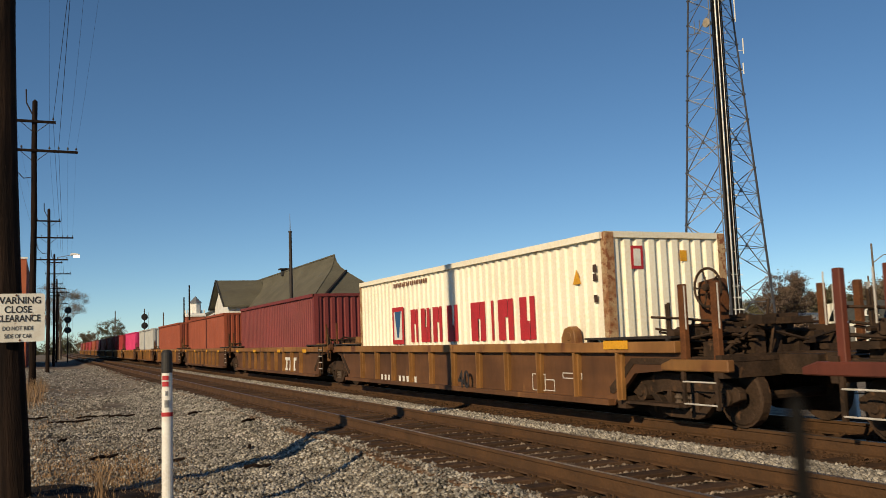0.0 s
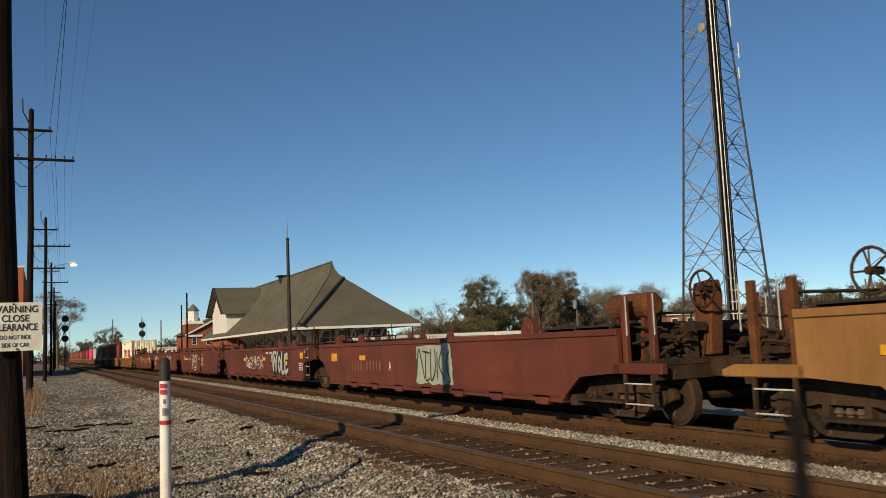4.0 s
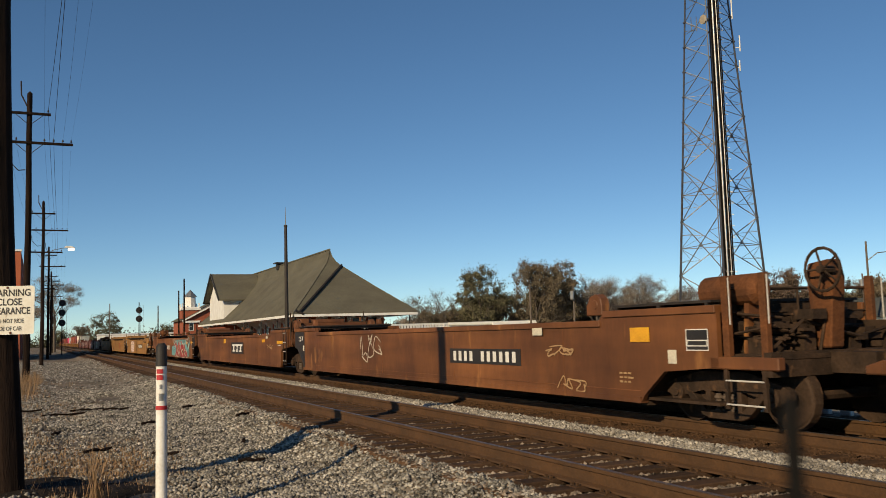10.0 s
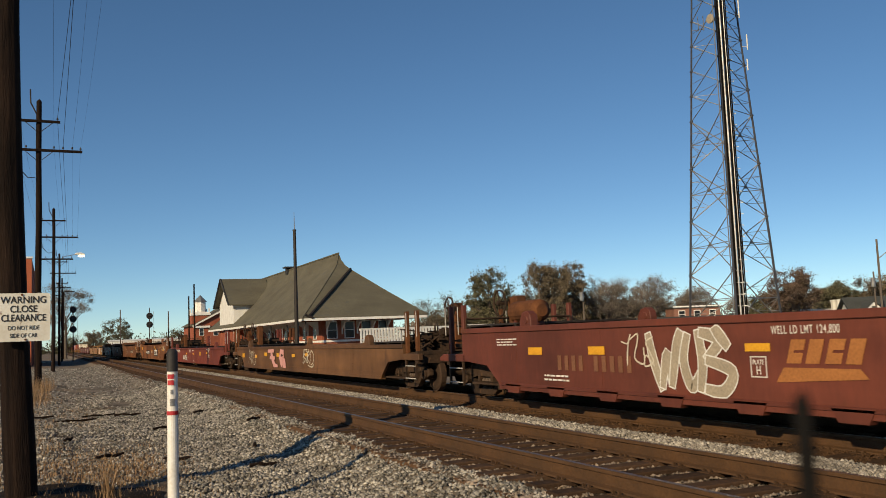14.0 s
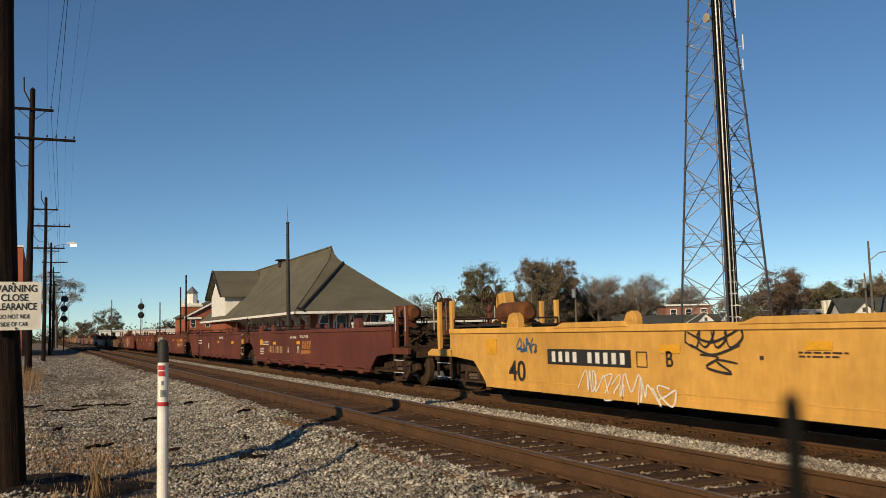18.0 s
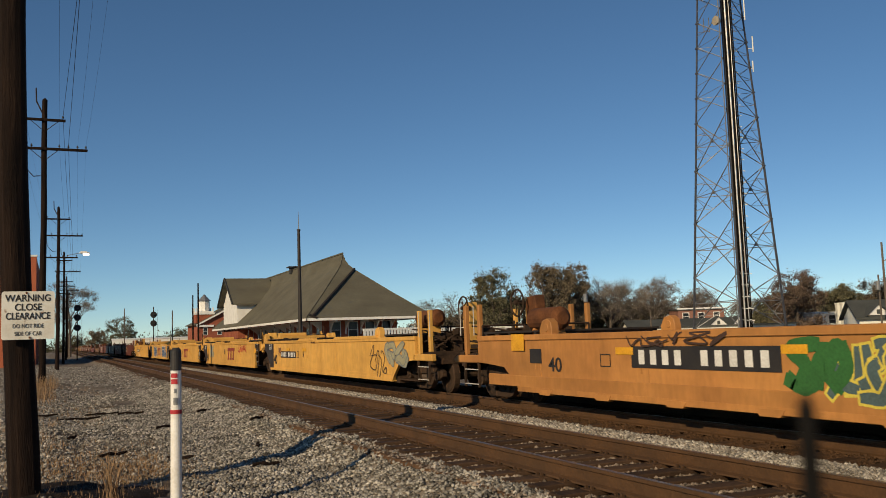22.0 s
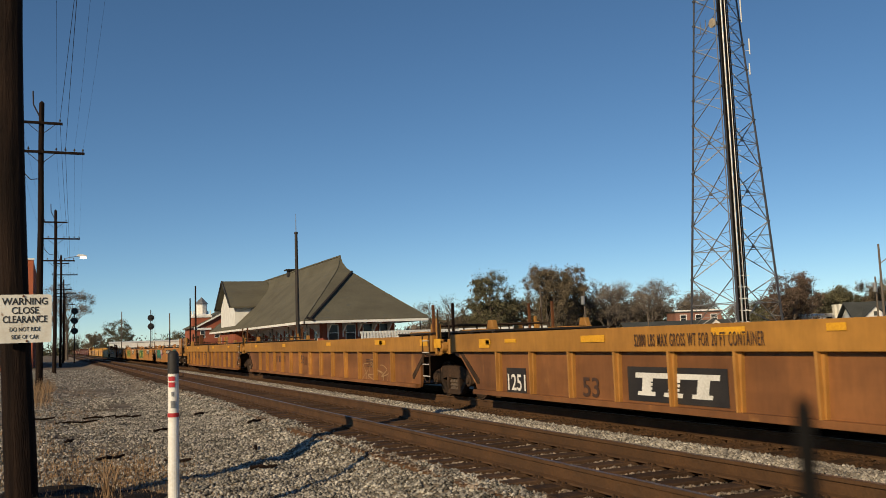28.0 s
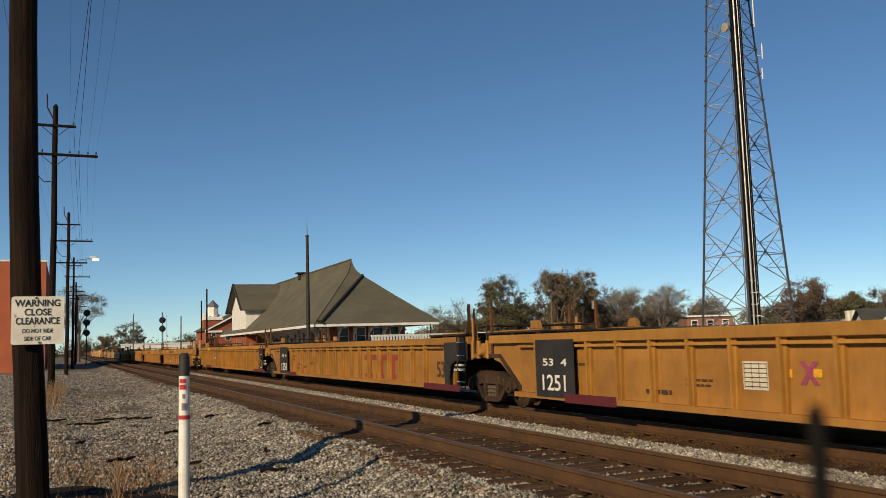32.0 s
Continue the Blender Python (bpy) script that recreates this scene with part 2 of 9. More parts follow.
def strips(edges, step_far):
    """Uneven spacing: dense near the camera, wide toward the horizon."""
    out = []
    for a, b, d in edges:
        n = max(1, round((b - a) / d))
        out += [a + (b - a) * i / n for i in range(n)]
    return out + [step_far]


def build_ground():
    xs = strips(((-2500, -300, 550), (-300, -40, 65), (-40, -6, 8.5), (-6, 5, 0.25), (5, 14, 1.0), (14, 30, 2), (30, 200, 34), (200, 2500, 575)), 2500)
    ys = strips(((-1200, -100, 220), (-100, -6, 15), (-6, 24, 0.3), (24, 70, 1.5), (70, 300, 23), (300, 3500, 640)), 3500)
    verts = [(x, y, ground_z(x, y)) for y in ys for x in xs]
    w = len(xs)
    faces = [(j * w + i, j * w + i + 1, (j + 1) * w + i + 1, (j + 1) * w + i) for j in range(len(ys) - 1) for i in range(w - 1)]
    me = bpy.data.meshes.new("ground")
    me.from_pydata(verts, [], faces)
    me.materials.append(MAT["gravel"])
    for p in me.polygons:
        p.use_smooth = True
    tagged(new("ground", me), "grey crushed-stone ground beside the railway tracks", "ground", kind="structure")


build_ground()


def build_track(cx, name, label):
    root = thing(name, (cx, 0, 0), label, "railway track", kind="structure")
    y0, y1 = -760.0, 1200.0

    def bed(bm):
        prism(bm, [(-1.75, -0.45), (1.75, -0.45), (1.55, -0.235), (-1.55, -0.235)], 1, y0, y1)
    part("ballast_bed", kept(("bed",), "ballast_bed", "ballast_rust", bed), None, root, "rust-stained crushed stone between the ties")

    def rail(bm):
        prism(bm, [(-0.075, -0.185), (0.075, -0.185), (0.07, -0.165), (0.012, -0.15), (0.012, -0.045), (0.036, -0.035), (0.036, -0.004), (0.028, 0), (-0.028, 0), (-0.036, -0.004), (-0.036, -0.035), (-0.012, -0.045), (-0.012, -0.15), (-0.07, -0.165)], 1, y0, y1)
    for s in (-1, 1):
        part("rail", kept(("rail",), "rail", "rail", rail), None, root, "rusty brown steel rail", (s * GAUGE / 2, 0, 0))

        def head(bm):
            box(bm, -0.024, 0.024, y0, y1, 0.0005, 0.003)
        part("running_surface", kept(("head",), "running_surface", "rail_top", head), None, root, "worn bright top of the rail", (s * GAUGE / 2, 0, 0))
    rnd = random.Random(int(cx * 10))

    def tie(bm):
        box(bm, -1.29, 1.29, -0.115, 0.115, -0.36, -0.188)
    me = kept(("tie",), "tie", "tie", tie, 0.012)

    def plate(bm):
        box(bm, -0.17, 0.17, -0.09, 0.09, -0.19, -0.178)
        for u in (-0.12, 0.12):
            for v in (-0.05, 0.05):
                box(bm, u - 0.014, u + 0.014, v - 0.014, v + 0.014, -0.178, -0.15)
    pl = kept(("plate",), "tie_plate", "rail", plate)
    y = 4.0
    while y < 70:
        t = part("tie", me, None, root, "", pose(rnd.uniform(-0.06, 0.06), y, rnd.uniform(-0.012, 0.006), 0, 0, rnd.uniform(-1.2, 1.2)))
        if y < 32:
            for s in (-1, 1):
                part("tie_plate", pl, None, t, "", (s * GAUGE / 2 - t.location.x, 0, 0))
        y += 0.50 + rnd.uniform(-0.02, 0.02)

    def far(bm):
        for a, b in ((70.2, 220), (-60, 3.6)):
            q = a
            while q < b:
                box(bm, -1.29, 1.29, q - 0.115, q + 0.115, -0.36, -0.188)
                q += 0.5
    tagged(part("far_ties", kept(("farties",), "far_ties", "tie", far), None, root), kind="stuff")
    return root


build_track(TRAIN_X, "track_far", "rusty main-line track on wooden ties under the train")
build_track(NEAR_X, "track_near", "empty rusty railway track on weathered wooden ties")


# ---- the train ----
def run(t):
    """Metres that the train has gone at t seconds: it gathers speed a little at first."""
    return 20.2 * t + 0.1875 * t * t if t < 4 else 83.8 + 21.7 * (t - 4)


MOVING = []     # (thing, place along the train)


def ride(ob, u, z=0.0):
    ob.matrix_basis = pose(TRAIN_X, u, z)
    MOVING.append((ob, u, z))


PAINTS = {
    "tan": paint("tan_paint", (0.30, 0.145, 0.042), (0.20, 0.088, 0.028), (0.12, 0.045, 0.016), 0.56, 0.25),
    "maroon": paint("maroon_paint", (0.148, 0.039, 0.021), (0.112, 0.031, 0.018)),
    "ochre": paint("ochre_paint", (0.35, 0.176, 0.052), (0.285, 0.14, 0.043), (0.17, 0.072, 0.024), 0.70),
    "rusty": paint("rusty_paint", (0.205, 0.078, 0.024), (0.125, 0.046, 0.017), (0.30, 0.13, 0.04), 0.62, 0.32),
    "red": paint("red_paint", (0.185, 0.038, 0.022), (0.145, 0.033, 0.020)),
    "brown": paint("brown_paint", (0.155, 0.074, 0.028), (0.105, 0.05, 0.02), (0.075, 0.036, 0.016), 0.6, 0.28),
    "yellow": paint("yellow_paint", (0.62, 0.335, 0.072), (0.55, 0.29, 0.06), (0.32, 0.155, 0.045), 0.74, 0.08),
    "orange": paint("orange_paint", (0.48, 0.215, 0.056), (0.42, 0.18, 0.047), (0.24, 0.095, 0.03), 0.69),
    "gold": paint("gold_paint", (0.40, 0.19, 0.034), (0.34, 0.158, 0.03), (0.24, 0.105, 0.027), 0.70),
}
PAINTS["rust_wall"] = paint("rust_wall_paint", (0.265, 0.108, 0.034), (0.18, 0.074, 0.026), (0.36, 0.165, 0.045), 0.64, 0.25)
# inset tan walls: about half as bright as their chords and ribs
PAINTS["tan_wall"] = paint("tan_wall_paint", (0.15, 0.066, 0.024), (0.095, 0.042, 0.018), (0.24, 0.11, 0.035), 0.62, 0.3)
# gold darkened for the inset walls, so shade sets off the ribs
PAINTS["gold_wall"] = paint("shaded_gold_paint", (0.36, 0.165, 0.032), (0.30, 0.136, 0.028), (0.20, 0.085, 0.024), 0.68)
# rib colour lightened to stand in for sun on the ribs
PAINTS["lit_rib"] = paint("lit_rib", (0.44, 0.21, 0.048), (0.36, 0.165, 0.038), (0.18, 0.075, 0.025), 0.64)
MAT.update(PAINTS)
# spring colour lightened to look sunlit against the side frame
MAT["spring"] = material("spring", (0.13, 0.095, 0.07), (0.08, 0.058, 0.044), 0.8, 0.1, 4, 0.2, 30)
MAT["art_grab"] = material("worn_white", (0.55, 0.52, 0.47), (0.40, 0.37, 0.33), 0.6, 0, 4, 0, 30)


def truck(parent, y, label="dirty black two-axle freight truck"):
    """A three-piece freight truck whose axles are 1.78 m apart."""
    def bolster(bm):
        box(bm, -0.95, 0.95, -0.2, 0.2, 0.42, 0.68)
        rod(bm, (0, 0, 0.66), (0, 0, 0.82), 0.22, 0.2, 10)
        for w in (-0.93, 0.93):
            prism(bm, [(-0.60, 0.42), (-0.34, 0.14), (0.34, 0.14), (0.60, 0.42), (0.50, 0.70), (-0.50, 0.70)], 0, w - 0.04, w + 0.04)
        for q in (-0.89, 0.89):
            rod(bm, (-0.95, q, 0.42), (0.95, q, 0.42), 0.075, 0.075, 8)
    t = part("truck", kept(("bolster",), "truck", "grime", bolster), None, parent, label, (0, y, 0))

    def frame_(bm):
        prism(bm, [(-1.15, 0.52), (-1.15, 0.40), (-0.95, 0.33), (-0.70, 0.40), (-0.40, 0.47), (0.40, 0.47), (0.70, 0.40), (0.95, 0.33), (1.15, 0.40), (1.15, 0.52), (0.98, 0.60), (0.45, 0.73), (-0.45, 0.73), (-0.98, 0.60)], 0, -0.06, 0.06)
        prism(bm, [(-0.74, 0.41), (-0.43, 0.13), (-0.30, 0.09), (0.30, 0.09), (0.43, 0.13), (0.74, 0.41), (0.60, 0.42), (0.34, 0.20), (-0.34, 0.20), (-0.60, 0.42)], 0, -0.06, 0.06)
        for q in (-0.29, 0.29):
            box(bm, -0.07, 0.05, q - 0.045, q + 0.045, 0.19, 0.48)
        for q in (-0.89, 0.89):
            rod(bm, (-0.11, q, 0.42), (0.10, q, 0.42), 0.13, 0.13, 12)
            rod(bm, (-0.14, q, 0.42), (-0.10, q, 0.42), 0.06, 0.06, 8)
    fm = kept(("sideframe",), "side_frame", "grime", frame_, 0.008)

    def coils(bm):
        rings = [[bm.verts.new((r * math.cos(a * 0.7854), r * math.sin(a * 0.7854), 0.20 + 0.021 * h)) for a in range(8)] for h in range(12) for r in (0.062 if h % 4 < 2 else 0.040,)]
        for low, up in zip(rings, rings[1:]):
            for a in range(8):
                bm.faces.new((low[a], low[(a + 1) % 8], up[(a + 1) % 8], up[a]))
    cmesh = kept(("coils",), "coil_spring", "spring", coils)

    def wheel(bm):
        rod(bm, (-0.065, 0, 0), (0.065, 0, 0), 0.42, 0.42, 20)
        rod(bm, (-0.085, 0, 0), (-0.06, 0, 0), 0.37, 0.40, 20)
        rod(bm, (-0.14, 0, 0), (-0.085, 0, 0), 0.10, 0.14, 10)
    wm = kept(("wheel",), "wheel", "grime", wheel)
    for s in (-1, 1):
        m = pose(s * 1.02, 0, 0) if s < 0 else pose(s * 1.02, 0, 0, 0, 0, 180)
        part("side_frame", fm, None, t, "", m)
        for q in (-0.15, 0, 0.15):
            part("coil_spring", cmesh, None, t, "coil spring coloured lighter as if sunlit", (s * 1.02, q, 0))
        for q in (-0.89, 0.89):
            m = pose(s * 0.755, q, 0.42) if s < 0 else pose(s * 0.755, q, 0.42, 0, 0, 180)
            part("wheel", wm, None, t, "worn steel wheel", m)
    return t


HALF = 1.42     # half the width over the side walls


HIGH = 2.5      # length of the raised ends of a side wall


def wall_outline(L, zt, zb, front, rear, hi):
    """Side wall seen from the side, as (y, z): cut away over the trucks at both ends."""
    top, low = [], []
    f = L / 2 - (0.70 if front == "a" else 1.75)
    r = -L / 2 + (0.34 if rear == "a" else 1.75)
    cf = L / 2 - (1.75 if front == "a" else 3.40)
    cr = -L / 2 + (1.40 if rear == "a" else 3.40)
    top = [(r, zt + hi)]
    if hi:
        top += [(r + HIGH, zt + hi), (r + HIGH + 0.15, zt), (f - HIGH - 0.15, zt), (f - HIGH, zt + hi)]
    top += [(f, zt + hi)]
    low = [(f, 0.98), (cf + 0.75, 0.92), (cf + 0.1, zb + 0.18)] if front == "a" else [(f, 0.80), (cf + 0.55, 0.72), (cf + 0.08, zb + 0.10)]
    low += [(cf, zb), (cr, zb)]
    low += [(cr - 0.05, zb + 0.12), (cr - 0.09, 0.82), (cr - 0.30, 0.93), (r, 0.98)] if rear == "a" else [(cr - 0.08, zb + 0.10), (cr - 0.55, 0.72), (r, 0.80)]
    return top + low


def well_unit(u, L, style, front, rear, label, zt=1.45, zb=0.26, color="maroon", hi=0.0, dark_ends=False):
    """One container well: two side walls, floor, bulkheads, end platforms, trucks; forward is +y."""
    ob = thing("well_car", (0, 0, 0), label, "well car", "well cars of the freight train")
    ride(ob, u)
    key = (round(L, 2), style, front, rear, zt, zb, hi)

    def wall(bm):
        inset = 0.10 if style in ("rib", "chord") else 0.0
        prism(bm, wall_outline(L, zt - (0.10 if inset else 0), zb, front, rear, hi), 0, -HALF + inset, -HALF + inset + 0.07)
        # lower ledge
        cf = L / 2 - (1.75 if front == "a" else 3.40)
        cr = -L / 2 + (1.42 if rear == "a" else 3.40)
        box(bm, -HALF - 0.015, -HALF + 0.12, cr, cf, zb - 0.02, zb + 0.07)
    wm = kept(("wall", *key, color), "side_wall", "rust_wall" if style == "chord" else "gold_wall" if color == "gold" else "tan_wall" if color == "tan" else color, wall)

    def chord(bm):
        f = L / 2 - (0.70 if front == "a" else 1.75)
        r = -L / 2 + (0.34 if rear == "a" else 1.75)
        deep = {"rib": 0.15, "chord": 0.36}.get(style, 0.09)
        out = 0.015 if style in ("rib", "chord") else 0.03
        if hi:
            box(bm, -HALF - out, -HALF + 0.16, r + HIGH + 0.1, f - HIGH - 0.1, zt - deep, zt + 0.012)
            for a, b in ((r, r + HIGH), (f - HIGH, f)):
                box(bm, -HALF - out, -HALF + 0.16, a, b, zt + hi - deep, zt + hi + 0.012)
        else:
            box(bm, -HALF - out, -HALF + 0.16, r, f, zt - deep, zt + 0.012)
        if style == "chord":      # joint in the deep chord
            box(bm, -HALF - out - 0.01, -HALF, -L * 0.07 - 0.02, -L * 0.07 + 0.02, zt - deep, zt)
    cm = kept(("chord", *key, color), "top_chord", color, chord, 0.008)

    def rib(bm):
        prism(bm, [(-0.012, zb + 0.07), (0.022, zb + 0.07), (0.03, zt - 0.15), (-0.02, zt - 0.15)], 0, -HALF - 0.012, -HALF + 0.11)
        prism(bm, [(-0.035, zb + 0.07), (-0.012, zb + 0.07), (-0.02, zt - 0.15), (-0.085, zt - 0.15)], 0, -HALF + 0.045, -HALF + 0.11)
    for s in (-1, 1):
        m = Matrix.Identity(4) if s < 0 else pose(0, 0, 0, 0, 0, 180)
        if s > 0 and front != rear:      # mirrored wall of an end unit
            m = Matrix.Diagonal((-1, 1, 1, 1))
        w = part("side_wall", wm, None, ob, "", m)
        part("top_chord", cm, None, w)
        if style in ("rib", "chord"):
            rm = kept(("rib", zt, zb, color, style), "rib", "lit_rib" if style == "chord" else color, rib)
            pitch, shift = (0.865, 0.0) if color == "gold" and style == "rib" else (1.33, -0.26) if style == "chord" else (1.21, 0.0)
            n = int((L / 2 - 2.4) / pitch)
            for i in range(-n, n + 1):
                q = shift + pitch * i
                part("rib", rm, None, w, "", (0, q, 0))
            if style == "rib" and color == "gold":
                def under(bm):
                    box(bm, -HALF + 0.005, -HALF + 0.09, -L / 2 + 1.9, L / 2 - 1.9, zt - 0.235, zt - 0.19)
                part("under_rail", kept(("under", *key, color), "under_rail", color, under), None, w, "thin rail under the top chord")
        elif style == "ledge":
            def shelf(bm):
                prism(bm, [(-HALF - 0.03, 0.385), (-HALF + 0.01, 0.42), (-HALF + 0.01, 0.34), (-HALF - 0.03, 0.355)], 1, -L / 2 + (1.95 if rear == "a" else 3.5), L / 2 - (1.95 if front == "a" else 3.5))
            if color != "orange":
                part("shelf_angle", kept(("shelf", key, color), "shelf_angle", color, shelf), None, w)

            def foot(bm):
                prism(bm, [(-0.3, zb + 0.10), (0.3, zb + 0.10), (0.2, zb - 0.07), (-0.2, zb - 0.07)], 0, -HALF - 0.03, -HALF + 0.1)
            if color == "orange":
                def foot(bm):
                    prism(bm, [(-0.26, zb + 0.045), (0.26, zb + 0.045), (0.17, zb - 0.05), (-0.17, zb - 0.05)], 0, -HALF - 0.022, -HALF + 0.1)

                def air_line(bm):
                    x = -HALF - 0.035
                    pipe(bm, [(x, L / 2 - 3.4, 0.60), (x, 3.0, 0.62), (x, -1.22, 0.635)], 0.014, 6)
                    pipe(bm, [(x, -2.62, 0.66), (x, -L / 2 + 2.2, 0.67)], 0.014, 6)

                def bend(bm):
                    x = -HALF - 0.045
                    pipe(bm, [(x, -1.16, 0.640), (x, -1.36, 0.640), (x, -1.46, 0.61), (x, -1.80, 0.40), (x, -1.93, 0.37), (x, -2.06, 0.40), (x, -2.38, 0.62), (x, -2.48, 0.655), (x, -2.68, 0.66)], 0.027, 8)
                    for q in (-1.24, -2.6):
                        rod(bm, (x, q - 0.05, 0.65), (x, q + 0.05, 0.65), 0.045, 0.045, 8)

                def clip(bm):
                    box(bm, -HALF - 0.06, -HALF + 0.01, -0.04, 0.04, -0.035, 0.035)

                def plate_strip(bm):
                    prism(bm, [(-HALF - 0.075, 0.0), (-HALF + 0.01, 0.015), (-HALF + 0.01, 0.05), (-HALF - 0.075, 0.03)], 1, -0.72, 0.72)
                if s < 0 and -491 < u < -475:      # the one unit with its brake pipe outside
                    line = part("air_pipe", kept(("air", *key), "air_pipe", "rust", air_line), None, w, "thin rusty pipe along the side wall")
                    part("pipe_bend", kept(("bend",), "pipe_bend", "grime", bend), None, line, "dark dipping hose between the pipes")
                    for q in (4.6, 2.5, 0.4, -3.6, -5.5):
                        part("pipe_clip", kept(("clip",), "pipe_clip", "rust", clip), None, line, "", (0, q, 0.63 if q > 0 else 0.665))
                    for q in (2.55, -0.55, -3.40):
                        part("side_strip", kept(("strip", color), "side_strip", color, plate_strip), None, w, "narrow projecting strip", (0, q, 0.69))

                def low_fold(bm):
                    prism(bm, [(-HALF - 0.010, 0.565), (-HALF + 0.01, 0.585), (-HALF + 0.01, zb + 0.07), (-HALF - 0.010, zb + 0.07)], 1, -L / 2 + 2.2, L / 2 - 2.2)
                part("lower_plate", kept(("low", *key), "lower_plate", color, low_fold), None, w, "lower plate lapped over the side wall")
                for i in range(-3, 4):
                    part("bracket", kept(("foot", zb, color), "bracket", color, foot), None, w, "", (0, 1.8 * i - 0.5, 0))
            for i in range(0 if color == "orange" else 7):
                part("bracket", kept(("foot", zb, color), "bracket", color, foot), None, w, "", (0, (i - 3) * (L - 6.4) / 7, 0))

    if style == "smooth":
        def fold(bm):
            box(bm, -HALF - 0.007, -HALF + 0.01, -L / 2 + (2.6 if rear == "a" else 3.4), L / 2 - (2.7 if front == "a" else 3.4), zb + 0.15, zb + 0.162)
        part("fold_line", kept(("fold", *key, color), "fold_line", color, fold), None, ob, "crease where the side wall is bent")
    if style in ("smooth", "ledge"):
        def seam(bm):
            box(bm, -HALF - 0.004, -HALF + 0.01, -0.006, 0.006, zb + 0.09, zt - 0.1)
            box(bm, -HALF - 0.006, -HALF + 0.01, 0.16, 0.19, zt - 0.62, zt - 0.5)
        for i in range(4):
            part("weld_seam", kept(("seam", zt, zb, color), "weld_seam", color, seam), None, ob, "", (0, (i - 1.5) * (L - 6) / 4 + 0.3, 0))
    if color == "yellow":
        for a, b in ((1.3, 3.4), (-5.2, -1.0)):
            def plate_(bm):
                prism(bm, [(a, zt - 0.02), (b, zt - 0.02), (b - 0.3, zt + 0.07), (a + 0.05, zt + 0.07)], 0, -HALF - 0.045, -HALF + 0.13)
            part("top_guard", kept(("guard", a, *key), "top_guard", color, plate_, 0.006), None, ob, "raised yellow guard plate on the top chord")

    def pan(bm):
        box(bm, -1.3, 1.3, -L / 2 + 1.9, L / 2 - 1.9, zb + 0.02, zb + 0.06)
        for i in range(9):
            q = (i - 4) * (L - 5) / 9
            box(bm, -1.3, 1.3, q - 0.1, q + 0.1, zb - 0.06, zb + 0.12)
    part("well_floor", kept(("pan", *key), "well_floor", "grime", pan), None, ob)

    for end, kind_ in ((1, front), (-1, rear)):
        e = end * L / 2
        turn = pose(0, e, 0) if end > 0 else pose(0, e, 0, 0, 0, 180)

        def put(name, mesh_key, build, label="", at=(0, 0, 0)):
            part(name, kept(mesh_key, name, "grime", build), None, ob, label, turn @ Matrix.Translation(at))
        if kind_ == "a":
            def bulk(bm):
                prism(bm, [(-1.85, 0.4), (-1.75, 0.4), (-0.95, 1.02), (-0.42, 1.02), (-0.42, 1.10), (-1.0, 1.10), (-1.85, 0.5)], 0, -1.33, 1.33)

            def plate(bm):
                box(bm, -1.3, 1.3, -0.62, -0.5, 1.104, zt + hi - 0.05)

            def stiffener(bm):
                box(bm, -0.05, 0.05, -0.74, -0.622, 1.104, zt + hi)

            def drawbar(bm):
                box(bm, -0.35, 0.35, -0.55, 0.05, 0.72, 1.0)
            put("bulkhead", ("bulk",), bulk, "grimy dark end bulkhead")
            put("end_plate", ("eplate", zt, hi), plate)
            for q in (-0.9, -0.3, 0.3, 0.9):
                put("stiffener", ("stiff", zt, hi), stiffener, "", (q, 0, 0))
            put("drawbar", ("drawbar",), drawbar)
        else:
            def deck(bm):
                prism(bm, [(-3.5, 0.4), (-3.38, 0.4), (-2.85, 0.86), (-0.98, 0.86), (-0.98, 0.95), (-2.9, 0.95), (-3.5, 0.5)], 0, -1.33, 1.33)

            def sill(bm):
                box(bm, -1.40, 1.40, -0.98, -0.86, 0.70, 1.0)

            def draft(bm):
                box(bm, -0.42, 0.42, -0.86, -0.2, 0.72, 0.98)

            def coupler(bm):
                prism(bm, [(-0.28, 0.0), (-0.28, -0.2), (-0.1, -0.3), (-0.1, -0.7), (0.1, -0.7), (0.1, -0.3), (0.28, -0.2), (0.22, 0.0), (0.05, -0.1)], 2, 0.72, 1.0)

            def headboard(bm):
                box(bm, -1.3, 1.3, -1.95, -1.83, 0.955, zt + hi + 0.02)
            put("end_platform", ("deck",), deck, "grimy end platform")
            put("end_sill", ("esill",), sill)
            put("draft_sill", ("draft",), draft)
            put("coupler", ("coupler",), coupler, "dark steel coupler")
            put("end_plate", ("headb", zt, hi), headboard)
    if rear == "a":
        truck(ob, -L / 2)
    else:
        truck(ob, -L / 2 + 2.08)
    if front == "c":
        truck(ob, L / 2 - 2.08)
    fit_ends(ob, L, front, rear, zt + hi, color, style)
    return ob


